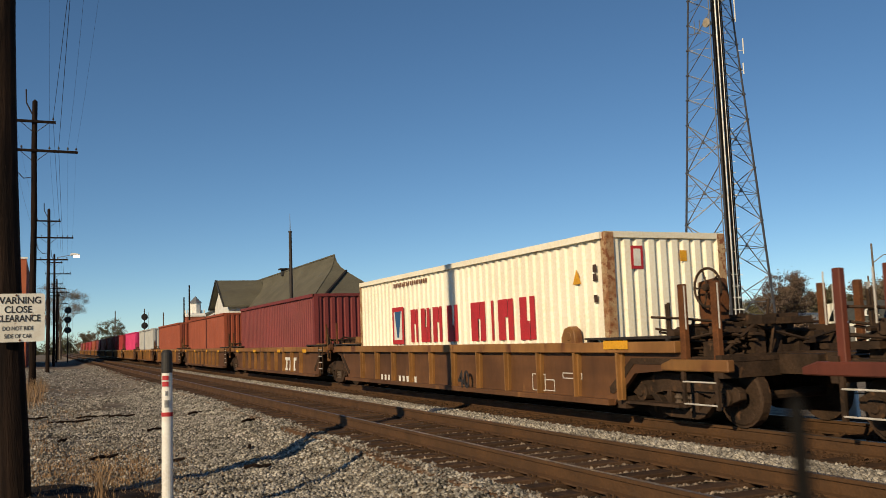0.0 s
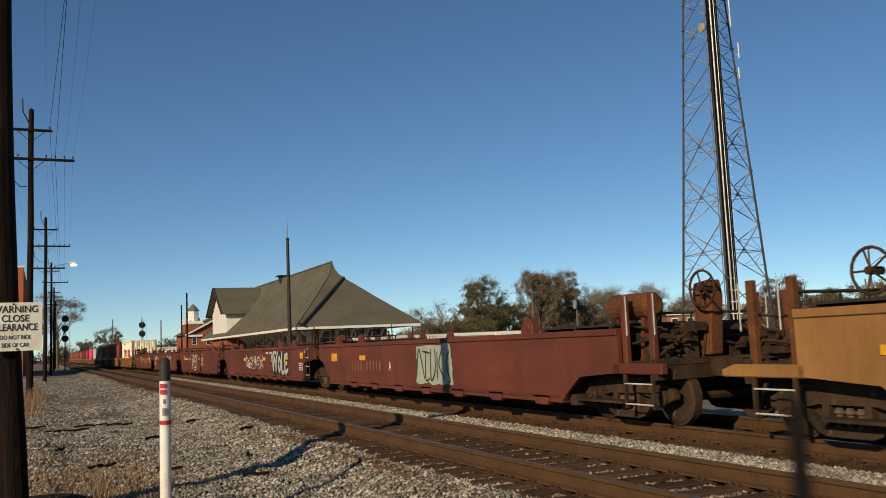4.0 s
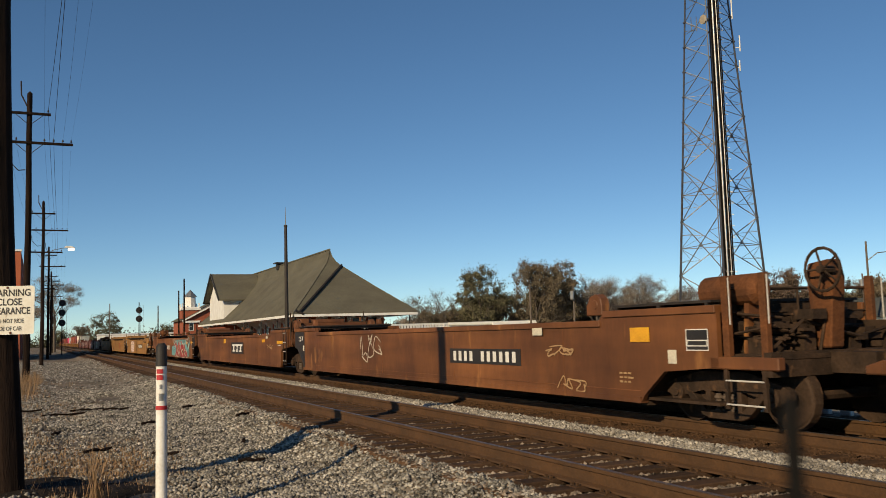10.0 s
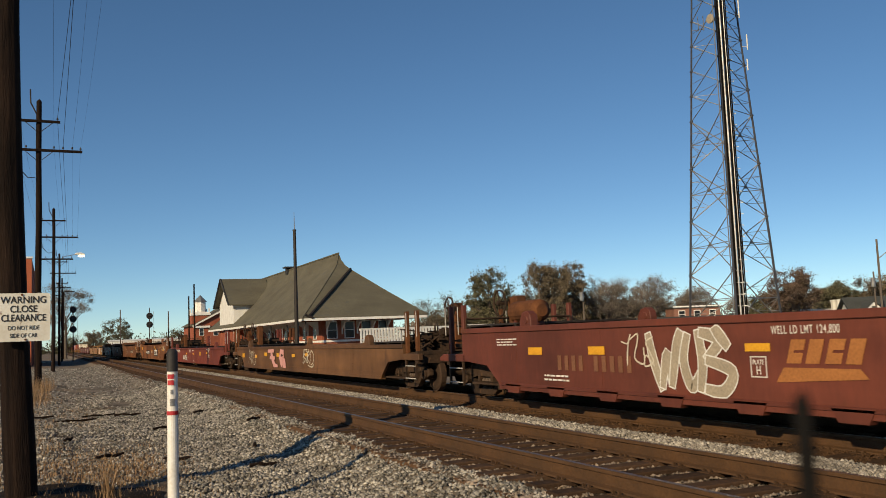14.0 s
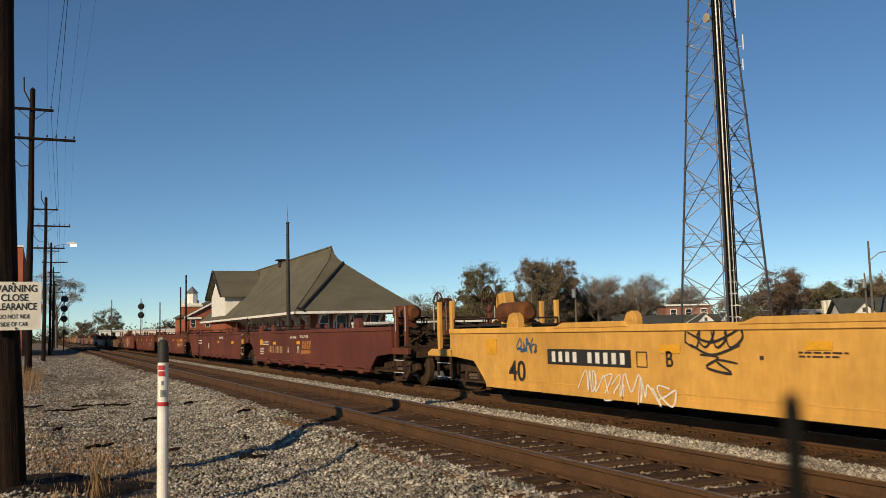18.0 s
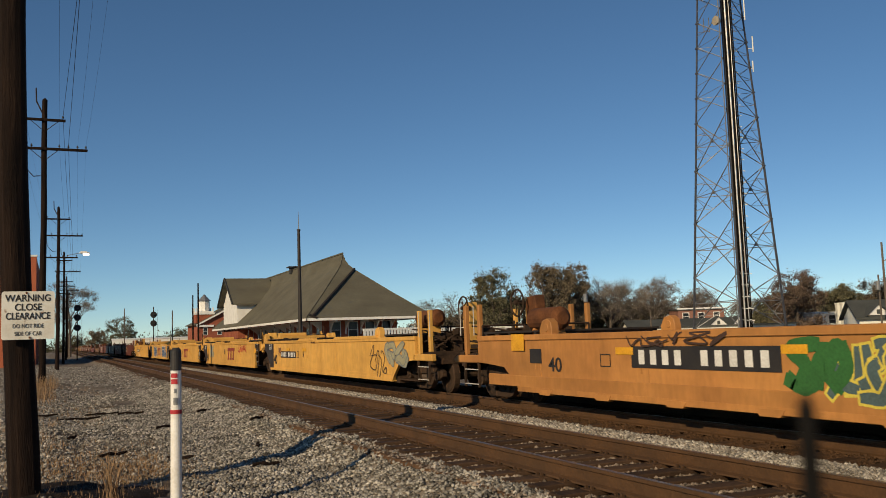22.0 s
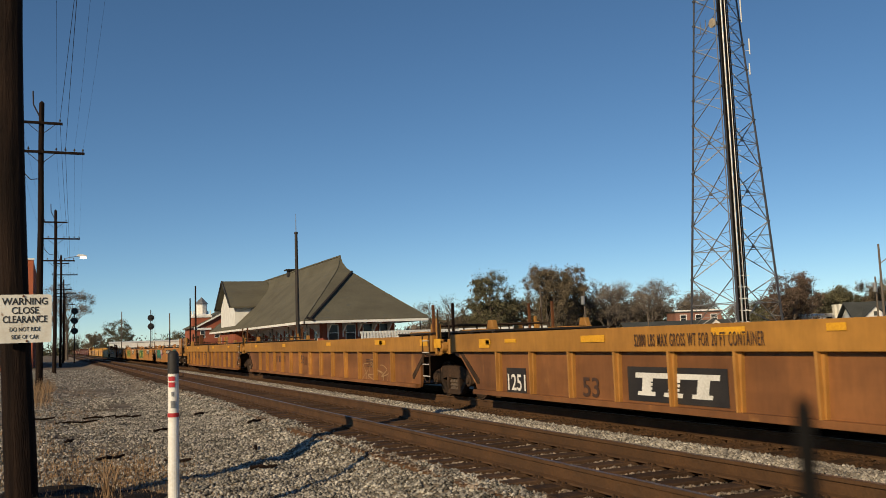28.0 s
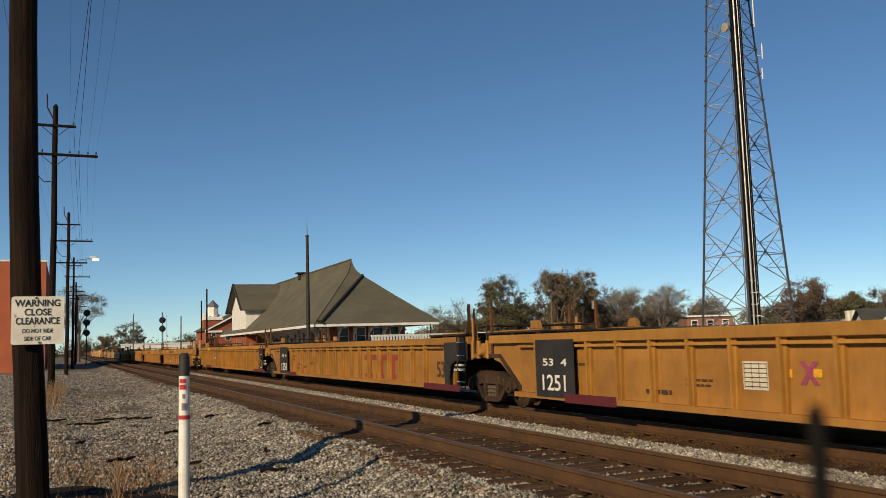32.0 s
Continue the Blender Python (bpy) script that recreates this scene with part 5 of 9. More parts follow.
graffiti(-51.39, 0.86, 2.70, 0.98, "silver", "decal_black", 7, fat=1.3, paths=(
    ((0.02, 0.80), (0.10, 0.60), (0.14, 0.12)), ((0.14, 0.15), (0.22, 0.72), (0.30, 0.12)), ((0.30, 0.12), (0.33, 0.6), (0.42, 0.98)), ((0.44, 0.45), (0.50, 0.74), (0.57, 0.45), (0.50, 0.18), (0.44, 0.45)),
    ((0.66, 0.98), (0.63, 0.5), (0.66, 0.12), (0.78, 0.16)), ((0.97, 0.86), (0.82, 0.78), (0.80, 0.48), (0.94, 0.52)), ((0.80, 0.48), (0.83, 0.14), (0.99, 0.26)), ((0.05, 0.55), (0.20, 0.95), (0.34, 0.9))))
reflector(-52.50, 1.06, 0.37, 0.11)
reflector(-54.51, 1.14, 0.41, 0.20)
outline_box(-54.38, 0.77, 0.47, 0.25, "decal_white")
print_lines(-54.37, 0.77, 0.42, 0.23, "decal_white", 4)
words(-54.96, 1.26, 0.18, 0.09, "1251", "decal_white")
number_bars(-49.72, 1.26, 1.05, 0.09, "decal_white", 9)
number_bars(-61.05, 0.83, 2.48, 0.25, "dull", 10)
words(-62.91, 0.84, 0.19, 0.22, "A", "decal_white")
sprayed_cloud(-65.61, 0.90, 2.1, 0.96, "pale_green", 19, "pale green sprayed background", 34, 0.16)
scribble(-65.61, 0.90, 1.9, 0.84, "decal_black", 6, 0.04, paths=(
    ((0.0, 0.2), (0.08, 0.9), (0.18, 0.5), (0.24, 0.1)), ((0.2, 0.85), (0.42, 0.8)), ((0.31, 0.85), (0.28, 0.1), (0.40, 0.12)), ((0.46, 0.9), (0.44, 0.1), (0.56, 0.3), (0.58, 0.9)), ((0.64, 0.85), (0.62, 0.1)), ((0.78, 0.9), (0.68, 0.5), (0.84, 0.1)), ((0.98, 0.85), (0.88, 0.5), (0.98, 0.1), (0.9, 0.05))))
reflector(-58.24, 1.07, 0.56, 0.23)
reflector(-60.80, 1.05, 0.50, 0.13)
words(-100.82, 0.66, 1.20, 0.52, "53", "decal_black")
scribble(-105.12, 0.90, 3.1, 1.16, "decal_black", 6, 0.035, paths=(
    ((0.02, 0.1), (0.0, 0.8), (0.12, 0.98), (0.2, 0.75), (0.16, 0.1)), ((0.06, 0.5), (0.16, 0.6)), ((0.24, 0.1), (0.22, 0.85), (0.36, 0.98), (0.42, 0.7), (0.36, 0.45), (0.40, 0.05)), ((0.26, 0.5), (0.38, 0.45)),
    ((0.48, 0.05), (0.46, 0.9), (0.60, 0.98), (0.64, 0.6), (0.5, 0.5)), ((0.56, 0.5), (0.62, 0.05)), ((0.70, 0.05), (0.68, 0.8), (0.84, 0.95), (0.88, 0.5), (0.82, 0.05)), ((0.92, 0.9), (0.99, 0.75), (0.92, 0.6), (0.87, 0.75), (0.92, 0.9)), ((0.1, 0.1), (0.2, 0.3)), ((0.72, 0.4), (0.86, 0.45))))
logo_strokes(-109.97, 0.86, 1.76, 0.63, "logo_red", 3)
black_end(-118.45, 0.92, 2.00, 1.05)
black_end(-116.69, 0.92, 0.3, 1.05)
black_end(-96.0, 0.92, 0.3, 1.05)
words(-118.93, 1.31, 0.66, 0.19, "125 T", "decal_white")
reflector(-119.37, 1.27, 0.20, 0.31)
placard(-119.36, 0.94, 0.17, 0.19)
reflector(-116.69, 1.24, 0.16, 0.25)
words(-120.09, 0.66, 0.65, 0.46, "53", "decal_dark")
print_lines(-115.83, 1.26, 1.27, 0.10, "decal_dark", 1)
print_lines(-115.72, 0.94, 0.86, 0.31, "decal_dark", 5)
print_lines(-115.62, 0.47, 1.12, 0.11, "decal_dark", 2)
reflector(-111.77, 1.11, 0.56, 0.11)
sprayed_cloud(-125.09, 0.83, 3.7, 1.16, "pale_pink", 35, "pale pink sprayed bubble shapes", 20, 0.22)
scribble(-125.09, 0.83, 3.5, 1.1, "decal_black", 5, 0.035, paths=(
    ((0.05, 0.5), (0.10, 0.9), (0.30, 0.95), (0.34, 0.6), (0.2, 0.45), (0.30, 0.2), (0.12, 0.05), (0.02, 0.25), (0.05, 0.5)), ((0.40, 0.9), (0.36, 0.4), (0.46, 0.06), (0.6, 0.1), (0.62, 0.5), (0.58, 0.92), (0.5, 0.6), (0.40, 0.9)),
    ((0.68, 0.88), (0.64, 0.3), (0.76, 0.05), (0.95, 0.1), (0.98, 0.4), (0.84, 0.5), (0.96, 0.75), (0.85, 0.96), (0.68, 0.88)), ((0.74, 0.7), (0.82, 0.72)), ((0.14, 0.72), (0.24, 0.7)), ((0.76, 0.25), (0.86, 0.28))))
words(-130.09, 0.93, 0.33, 0.22, "B", "decal_black")
number_panel(-132.29, 0.88, 3.17, 0.33, 11)
reflector(-138.58, 1.29, 0.43, 0.22)
stencil_box(-138.56, 1.07, 0.38, 0.23, "decal_white")
placard(-138.08, 0.94, 0.18, 0.23)
number_bars(-135.98, 1.23, 2.27, 0.15, "decal_dark", 9)
print_lines(-137.64, 0.79, 0.66, 0.23, "decal_dark", 3)
reflector(-135.42, 1.12, 0.55, 0.13)
number_bars(-150.28, 0.86, 2.97, 0.28, "decal_white", 10)
spray_band(-156.95, "teal", "teal sprayed background", (
    ((-4.0, 0.66, 0.26), (-3.3, 0.62, 0.34), (-2.4, 0.70, 0.36), (-1.6, 0.80, 0.36)), ((-2.9, 0.80, 0.10), (-2.55, 1.10, 0.22), (-1.9, 1.22, 0.2), (-0.4, 1.2, 0.2), (1.0, 1.2, 0.2), (1.8, 1.2, 0.2)),
    ((1.5, 1.26, 0.12), (2.1, 1.05, 0.25), (2.5, 0.70, 0.3), (2.9, 0.55, 0.28)), ((2.9, 0.42, 0.10), (3.25, 0.46, 0.20), (3.25, 0.75, 0.22), (3.05, 0.86, 0.15), (3.3, 1.0, 0.17), (3.52, 1.15, 0.16), (3.42, 1.38, 0.08), (3.35, 1.54, 0.10))))
drips(-156.95, "art_white", ((-3.4, 1.42, 0.16), (-3.0, 1.44, 0.28), (-2.6, 1.43, 0.12), (2.05, 1.42, 0.12), (2.2, 1.42, 0.34), (2.42, 1.42, 0.20), (2.62, 1.42, 0.30), (2.85, 1.42, 0.12), (3.02, 1.42, 0.32), (3.55, 1.1, 0.24), (3.45, 1.05, 0.2)))
scribble(-154.15, 0.66, 0.8, 0.5, "decal_black", 3, 0.022)
scribble(-158.45, 1.22, 0.6, 0.3, "decal_black", 3, 0.022)
scribble(-160.1, 0.66, 0.62, 0.46, "decal_black", 3, 0.026)
letter_blades(-156.95, (("letter_halo", "art_cream", 0.10), ("letter_edge", "decal_black", 0.032), ("letter_fill", "art_red", 0.0)), (
    ((-2.02, 1.38, 0.15), (-1.66, 0.79, 0.14), (-1.26, 0.47, 0.13), (-0.60, 0.31, 0.03)), ((-1.54, 0.74, 0.11), (-2.02, 0.40, 0.15), (-2.30, 0.22, 0.14)),
    ((-1.66, 0.79, 0.07), (-2.2, 1.12, 0.06), (-2.62, 0.94, 0.13)), ((-0.59, 1.37, 0.06), (-0.80, 1.05, 0.13), (-0.95, 0.64, 0.19)),
    ((-0.59, 1.37, 0.06), (-0.34, 0.75, 0.16), (0.26, 0.25, 0.24)), ((0.2, 1.34, 0.19), (0.66, 1.11, 0.15), (0.15, 0.82, 0.11)),
    ((0.10, 0.70, 0.12), (0.75, 0.93, 0.14), (1.22, 0.90, 0.16), (1.45, 0.66, 0.20), (1.28, 0.25, 0.24)), ((-0.04, 0.68, 0.08), (0.5, 0.40, 0.20), (1.0, 0.24, 0.16)),
    ((1.74, 0.82, 0.11), (1.88, 1.04, 0.07)), ((1.41, 0.56, 0.07), (1.80, 0.30, 0.14), (2.30, 0.64, 0.13), (2.60, 0.44, 0.15), (2.78, 0.20, 0.12))))
reflector(-159.51, 1.15, 0.46, 0.13)
reflector(-161.41, 1.18, 0.81, 0.12)
print_lines(-161.35, 1.04, 0.53, 0.06, "decal_white", 1)
black_end(-162.03, 1.01, 0.33, 0.95)
logo_panel(-174.44, 0.92, 2.64, 0.51)
black_end(-184.44, 1.25, 0.22, 0.27)
black_end(-185.08, 0.94, 0.79, 0.90)
words(-185.05, 1.27, 0.54, 0.16, "125 T", "decal_white")
reflector(-182.16, 1.16, 0.84, 0.10)
print_lines(-182.13, 1.05, 0.53, 0.07, "decal_white", 1)
placard(-185.38, 0.96, 0.15, 0.18)
placard(-180.22, 1.36, 0.28, 0.11)
reflector(-179.56, 1.22, 0.50, 0.11)
reflector(-171.57, 1.23, 0.52, 0.20)
scribble(-180.54, 1.02, 0.91, 0.20, "pale_tan", 2)
number_panel(-198.43, 0.86, 3.05, 0.30, 11)
scribble(-191.91, 1.03, 1.81, 0.86, "art_cream", 3)
reflector(-203.49, 1.24, 0.45, 0.21)
stencil_box(-204.72, 1.16, 0.44, 0.29, "decal_white")
placard(-204.20, 0.93, 0.18, 0.19)
scribble(-201.61, 0.48, 0.75, 0.26, "pale_tan", 2)
print_lines(-203.14, 0.61, 0.36, 0.19, "pale_tan", 3)
placard(-200.62, 1.32, 0.33, 0.13)
scribble(-201.19, 0.99, 0.94, 0.21, "pale_tan", 2)
number_panel(-216.36, 0.86, 2.97, 0.33, 10)
logo_panel(-223.02, 0.85, 2.63, 0.62)
reflector(-219.97, 1.00, 0.45, 0.11)
reflector(-222.30, 1.31, 0.43, 0.24)
reflector(-222.80, 1.11, 0.49, 0.12)
reflector(-225.46, 1.00, 0.45, 0.10)
reflector(-228.43, 1.04, 0.81, 0.10)
placard(-227.63, 1.05, 0.43, 0.10)
words(-227.78, 1.32, 0.26, 0.18, "53", "pale_tan")
scribble(-226.27, 1.28, 0.97, 0.23, "pale_tan", 4)
scribble(-227.09, 1.27, 0.25, 0.21, "pale_tan", 1)
words(-211.96, 0.64, 1.10, 0.49, "53", "decal_black")
placard(-228.72, 1.21, 0.21, 0.22)
stencil_box(-229.13, 1.18, 0.42, 0.31, "decal_white")
print_lines(-229.11, 1.15, 0.35, 0.17, "decal_white", 2)
print_lines(-228.26, 1.24, 0.61, 0.19, "pale_tan", 3)
scribble(-225.95, 0.81, 0.27, 0.22, "pale_tan", 1)
scribble(-225.20, 0.43, 0.53, 0.16, "pale_tan", 2)
placard(-219.92, 0.87, 0.63, 0.16)
reflector(-210.97, 1.19, 0.86, 0.26)
number_bars(-240.84, 0.57, 1.71, 0.28, "decal_white", 9)
reflector(-241.65, 0.80, 0.45, 0.11)
reflector(-244.69, 0.80, 0.46, 0.11)
reflector(-247.42, 0.82, 0.43, 0.22)
reflector(-249.92, 0.87, 0.42, 0.11)
print_lines(-243.30, 0.98, 0.78, 0.21, "decal_white", 2)
number_bars(-244.69, 1.01, 0.55, 0.08, "decal_white", 8)
words(-250.42, 1.05, 0.17, 0.12, "40", "decal_white")
words(-250.41, 0.95, 0.17, 0.10, "20", "decal_white")
print_lines(-250.79, 1.04, 0.32, 0.18, "decal_white", 6)
print_lines(-250.55, 0.70, 0.51, 0.18, "decal_white", 5)
number_bars(-250.12, 1.08, 0.31, 0.04, "decal_white", 7)
ring_mark(-242.26, 0.53, 0.33, 0.30, "decal_white")
placard(-244.88, 0.30, 0.23, 0.22)
print_lines(-249.79, 1.03, 0.12, 0.16, "decal_dark", 4)
reflector(-235.02, 0.90, 0.54, 0.24)
number_bars(-237.25, 0.97, 2.52, 0.17, "decal_white", 6)
reflector(-260.39, 0.79, 0.50, 0.18)
reflector(-263.06, 0.77, 0.46, 0.13)
reflector(-264.95, 0.86, 0.50, 0.14)
reflector(-267.07, 0.84, 0.42, 0.13)
reflector(-269.46, 0.83, 0.44, 0.11)
reflector(-271.25, 0.87, 0.39, 0.11)
PINK_LAYERS = (("letter_edge", "decal_dark", 0.022), ("letter_fill", "pink", 0.0))
letter_blades(-266.04, PINK_LAYERS, (((-0.10, 1.06, 0.18), (0.12, 0.72, 0.20), (0.42, 0.42, 0.20)), ((-0.62, 1.00, 0.09), (0.45, 1.01, 0.09)), ((-0.30, 0.74, 0.08), (0.55, 0.72, 0.08)), ((0.30, 0.45, 0.12), (1.02, 0.42, 0.06))), 0.36, 1.06)
letter_blades(-267.86, PINK_LAYERS, (((-0.22, 1.05, 0.20), (-0.42, 0.78, 0.20), (-0.10, 0.40, 0.22)), ((-0.32, 0.98, 0.12), (0.16, 0.95, 0.14), (0.12, 0.74, 0.12), (-0.2, 0.70, 0.09)), ((-0.1, 0.66, 0.10), (0.36, 0.60, 0.15), (0.44, 0.44, 0.17), (0.0, 0.42, 0.13))), 0.36, 1.06)
scribble(-262.35, 0.72, 1.6, 0.74, "art_cream", 3, 0.03, paths=(((0.0, 0.2), (0.15, 0.95), (0.3, 0.4), (0.05, 0.5)), ((0.35, 0.1), (0.4, 0.8), (0.55, 0.75), (0.45, 0.45), (0.6, 0.05)), ((0.65, 0.9), (0.7, 0.1), (0.95, 0.4), (0.8, 0.8))))
scribble(-271.5, 0.80, 1.45, 0.56, "art_cream", 4, 0.034, paths=(
    ((0.0, 0.1), (0.12, 0.95), (0.22, 0.75), (0.08, 0.5), (0.25, 0.35), (0.05, 0.1)), ((0.30, 0.7), (0.33, 0.15)), ((0.20, 0.98), (0.45, 0.92)), ((0.42, 0.1), (0.46, 0.8), (0.62, 0.7), (0.44, 0.45), (0.66, 0.05)),
    ((0.72, 0.05), (0.74, 0.85), (0.98, 0.6), (0.9, 0.15), (0.70, 0.05)), ((0.45, 0.0), (0.80, -0.1), (1.0, 0.1)), ((0.3, 0.9), (0.5, 0.75), (0.55, 1.0))))
scribble(-289.97, 1.04, 0.72, 0.56, "art_cream", 3)
graffiti(-291.12, 0.86, 1.75, 1.0, "art_sand", "art_white", 5, fat=1.35, edge=0.02, paths=(
    ((0.0, 0.92), (0.06, 0.5), (0.16, 0.05)), ((0.16, 0.08), (0.24, 0.6), (0.28, 0.15)), ((0.28, 0.10), (0.36, 0.7), (0.42, 0.95)), ((0.50, 0.9), (0.44, 0.5), (0.52, 0.12), (0.62, 0.3)),
    ((0.62, 0.95), (0.66, 0.5), (0.62, 0.06)), ((0.64, 0.92), (0.86, 0.80), (0.70, 0.52)), ((0.70, 0.52), (0.98, 0.36), (0.88, 0.08), (0.68, 0.1)), ((0.80, 1.0), (0.95, 0.7))))
reflector(-286.93, 1.01, 0.49, 0.13)
reflector(-288.89, 1.02, 0.46, 0.13)
reflector(-292.42, 1.06, 0.42, 0.10)
words(-293.18, 1.26, 1.02, 0.115, "WELL LD LMT 124,800", "decal_white")
logo_strokes(-293.48, 1.01, 1.14, 0.28, "logo_orange", 4)
logo_swoosh(-293.36, 0.73, 1.33, 0.18, "logo_orange")
outline_box(-292.42, 0.82, 0.27, 0.26, "decal_white")
words(-292.42, 0.88, 0.19, 0.06, "PLATE", "decal_white")
words(-292.42, 0.78, 0.07, 0.11, "H", "decal_white")
number_bars(-288.75, 0.81, 2.22, 0.25, "dull", 10)
print_lines(-287.69, 0.55, 0.93, 0.14, "decal_white", 2)
print_lines(-285.85, 1.18, 0.80, 0.16, "decal_white", 3)
reflector(-352.53, 1.04, 0.48, 0.21)
reflector(-354.70, 1.01, 0.44, 0.10)
reflector(-358.10, 1.04, 0.41, 0.10)
number_bars(-354.83, 0.78, 2.22, 0.25, "pale_tan", 10)
words(-356.75, 0.78, 0.17, 0.21, "A", "decal_white")
words(-358.84, 1.24, 1.02, 0.105, "WELL LD LMT 124,800", "decal_white")
outline_box(-358.08, 0.81, 0.25, 0.25, "decal_white")
words(-358.08, 0.87, 0.18, 0.06, "PLATE", "decal_white")
words(-358.08, 0.77, 0.07, 0.11, "H", "decal_white")
logo_strokes(-359.14, 0.97, 1.09, 0.26, "logo_orange", 4)
logo_swoosh(-359.02, 0.72, 1.29, 0.15, "logo_orange")
print_lines(-353.32, 1.01, 0.93, 0.17, "decal_white", 2)
print_lines(-352.67, 0.70, 0.70, 0.28, "decal_white", 4)
number_bars(-357.42, 1.22, 0.86, 0.07, "decal_white", 10)
reflector(-348.91, 1.06, 0.54, 0.20)
outline_box(-348.76, 0.67, 0.46, 0.26, "decal_white")
reflector(-346.62, 1.01, 0.56, 0.12)
reflector(-343.02, 1.03, 0.38, 0.11)
words(-340.24, 0.82, 0.29, 0.24, "E", "decal_white")
number_bars(-343.77, 1.24, 1.11, 0.09, "decal_white", 8)
print_lines(-337.48, 1.02, 1.17, 0.28, "decal_white", 2)
logo_strokes(-329.43, 0.95, 2.79, 0.47, "logo_orange", 4)
graffiti(-319.2, 0.95, 2.6, 0.80, "pale_green", "grey", 3, fat=1.3)
words(-373.36, 0.58, 0.62, 0.37, "40", "decal_black")
number_panel(-375.63, 0.86, 2.37, 0.26, 10)
reflector(-372.37, 1.01, 0.43, 0.31)
reflector(-377.72, 1.02, 0.45, 0.12)
reflector(-380.32, 1.08, 0.37, 0.10)
scribble(-378.57, 1.05, 1.15, 0.66, "decal_black", 3, 0.03, paths=(
    ((0.05, 0.6), (0.1, 0.95), (0.3, 0.9), (0.25, 0.5), (0.05, 0.6)), ((0.25, 0.7), (0.4, 0.98), (0.55, 0.8), (0.4, 0.5), (0.25, 0.7)), ((0.5, 0.85), (0.65, 1.0), (0.75, 0.7), (0.58, 0.5), (0.5, 0.85)),
    ((0.72, 0.8), (0.9, 0.95), (1.0, 0.7), (0.8, 0.5), (0.72, 0.8)), ((0.15, 0.55), (0.5, 0.35), (0.95, 0.55)), ((0.3, 0.35), (0.6, 0.3), (0.4, 0.1), (0.8, 0.0), (0.55, 0.25), (0.9, 0.2)), ((0.1, 0.8), (0.5, 0.6), (0.95, 0.85))))
scribble(-376.63, 0.47, 2.32, 0.54, "decal_white", 6)
scribble(-373.74, 1.07, 0.75, 0.39, "art_blue", 3)
words(-377.70, 0.88, 0.15, 0.22, "B", "decal_black")
outline_box(-377.08, 0.86, 0.25, 0.23, "decal_black")
print_lines(-380.39, 0.98, 0.74, 0.09, "decal_dark", 2)
print_lines(-379.44, 0.93, 0.06, 0.11, "decal_dark", 1)
graffiti(-393.5, 0.72, 2.5, 1.02, "art_blue", "art_white", 4, fat=2.0, edge=0.03, paths=(
    ((0.22, 0.95), (0.05, 0.75), (0.10, 0.35), (0.02, 0.1)), ((0.30, 0.75), (0.20, 0.4), (0.28, 0.05)), ((0.45, 0.9), (0.40, 0.5), (0.44, 0.04)), ((0.60, 0.95), (0.58, 0.5), (0.66, 0.02)), ((0.90, 0.98), (0.86, 0.6), (1.0, 0.0)), ((0.90, 0.95), (0.78, 0.3))))
logo_strokes(-396.17, 0.83, 1.88, 0.60, "logo_red", 3)
graffiti(-397.39, 0.76, 0.18, 0.89, "art_blue", "art_white", 1)
scribble(-397.85, 0.92, 0.60, 0.54, "decal_white", 3)
graffiti(-399.94, 0.74, 2.75, 1.10, "art_blue", "art_white", 4, fat=2.0, edge=0.03, paths=(
    ((0.02, 0.88), (0.22, 0.80), (0.30, 0.98)), ((0.10, 0.70), (0.14, 0.35), (0.08, 0.02)), ((0.24, 0.72), (0.28, 0.40), (0.34, 0.02)), ((0.36, 0.95), (0.56, 0.84)), ((0.42, 0.70), (0.44, 0.4), (0.54, 0.02)),
    ((0.62, 0.98), (0.84, 0.92)), ((0.64, 0.62), (0.84, 0.70)), ((0.66, 0.55), (0.68, 0.3), (0.72, 0.02)), ((0.90, 0.62), (0.84, 0.35), (0.90, 0.02)), ((0.98, 0.45), (0.96, 0.05))))
scribble(-401.0, 0.66, 0.42, 0.62, "art_white", 2, 0.022, paths=(((0.95, 0.72), (0.4, 0.8), (0.1, 0.6), (0.8, 0.45), (0.85, 0.25), (0.4, 0.12), (0.05, 0.25)), ((0.5, 0.95), (0.48, 0.0))))
reflector(-401.72, 0.98, 0.42, 0.19)
reflector(-399.91, 0.99, 0.39, 0.09)
black_end(-402.28, 0.83, 0.48, 1.07)
print_lines(-402.32, 1.14, 0.30, 0.08, "decal_white", 2)
placard(-402.12, 0.61, 0.17, 0.18)
print_lines(-401.69, 0.70, 0.58, 0.14, "decal_dark", 3)
print_lines(-401.71, 0.51, 0.35, 0.24, "decal_dark", 5)
words(-390.11, 0.58, 0.62, 0.42, "40", "decal_black")
black_end(-389.48, 0.79, 0.88, 0.98)
black_end(-387.24, 0.87, 1.06, 0.95)
outline_box(-400.91, 1.19, 0.24, 0.09, "decal_red")
logo_strokes(-413.04, 0.77, 2.01, 0.56, "logo_red", 3)
black_end(-419.74, 0.76, 0.95, 1.13)
black_end(-421.76, 0.73, 1.00, 1.22)
words(-421.82, 1.18, 0.42, 0.20, "125-T", "decal_white")
reflector(-418.93, 0.95, 0.49, 0.16)
reflector(-422.56, 0.98, 0.47, 0.20)
words(-422.57, 0.59, 0.49, 0.39, "40", "decal_black")
print_lines(-418.91, 0.58, 0.59, 0.29, "decal_dark", 6)
reflector(-414.64, 0.96, 0.59, 0.13)
placard(-419.38, 0.73, 0.17, 0.21)
words(-407.04, 0.55, 0.71, 0.37, "40", "decal_black")
words(-411.27, 0.82, 0.15, 0.19, "I", "decal_black")
logo_strokes(-429.87, 0.81, 1.91, 0.58, "logo_red", 3)
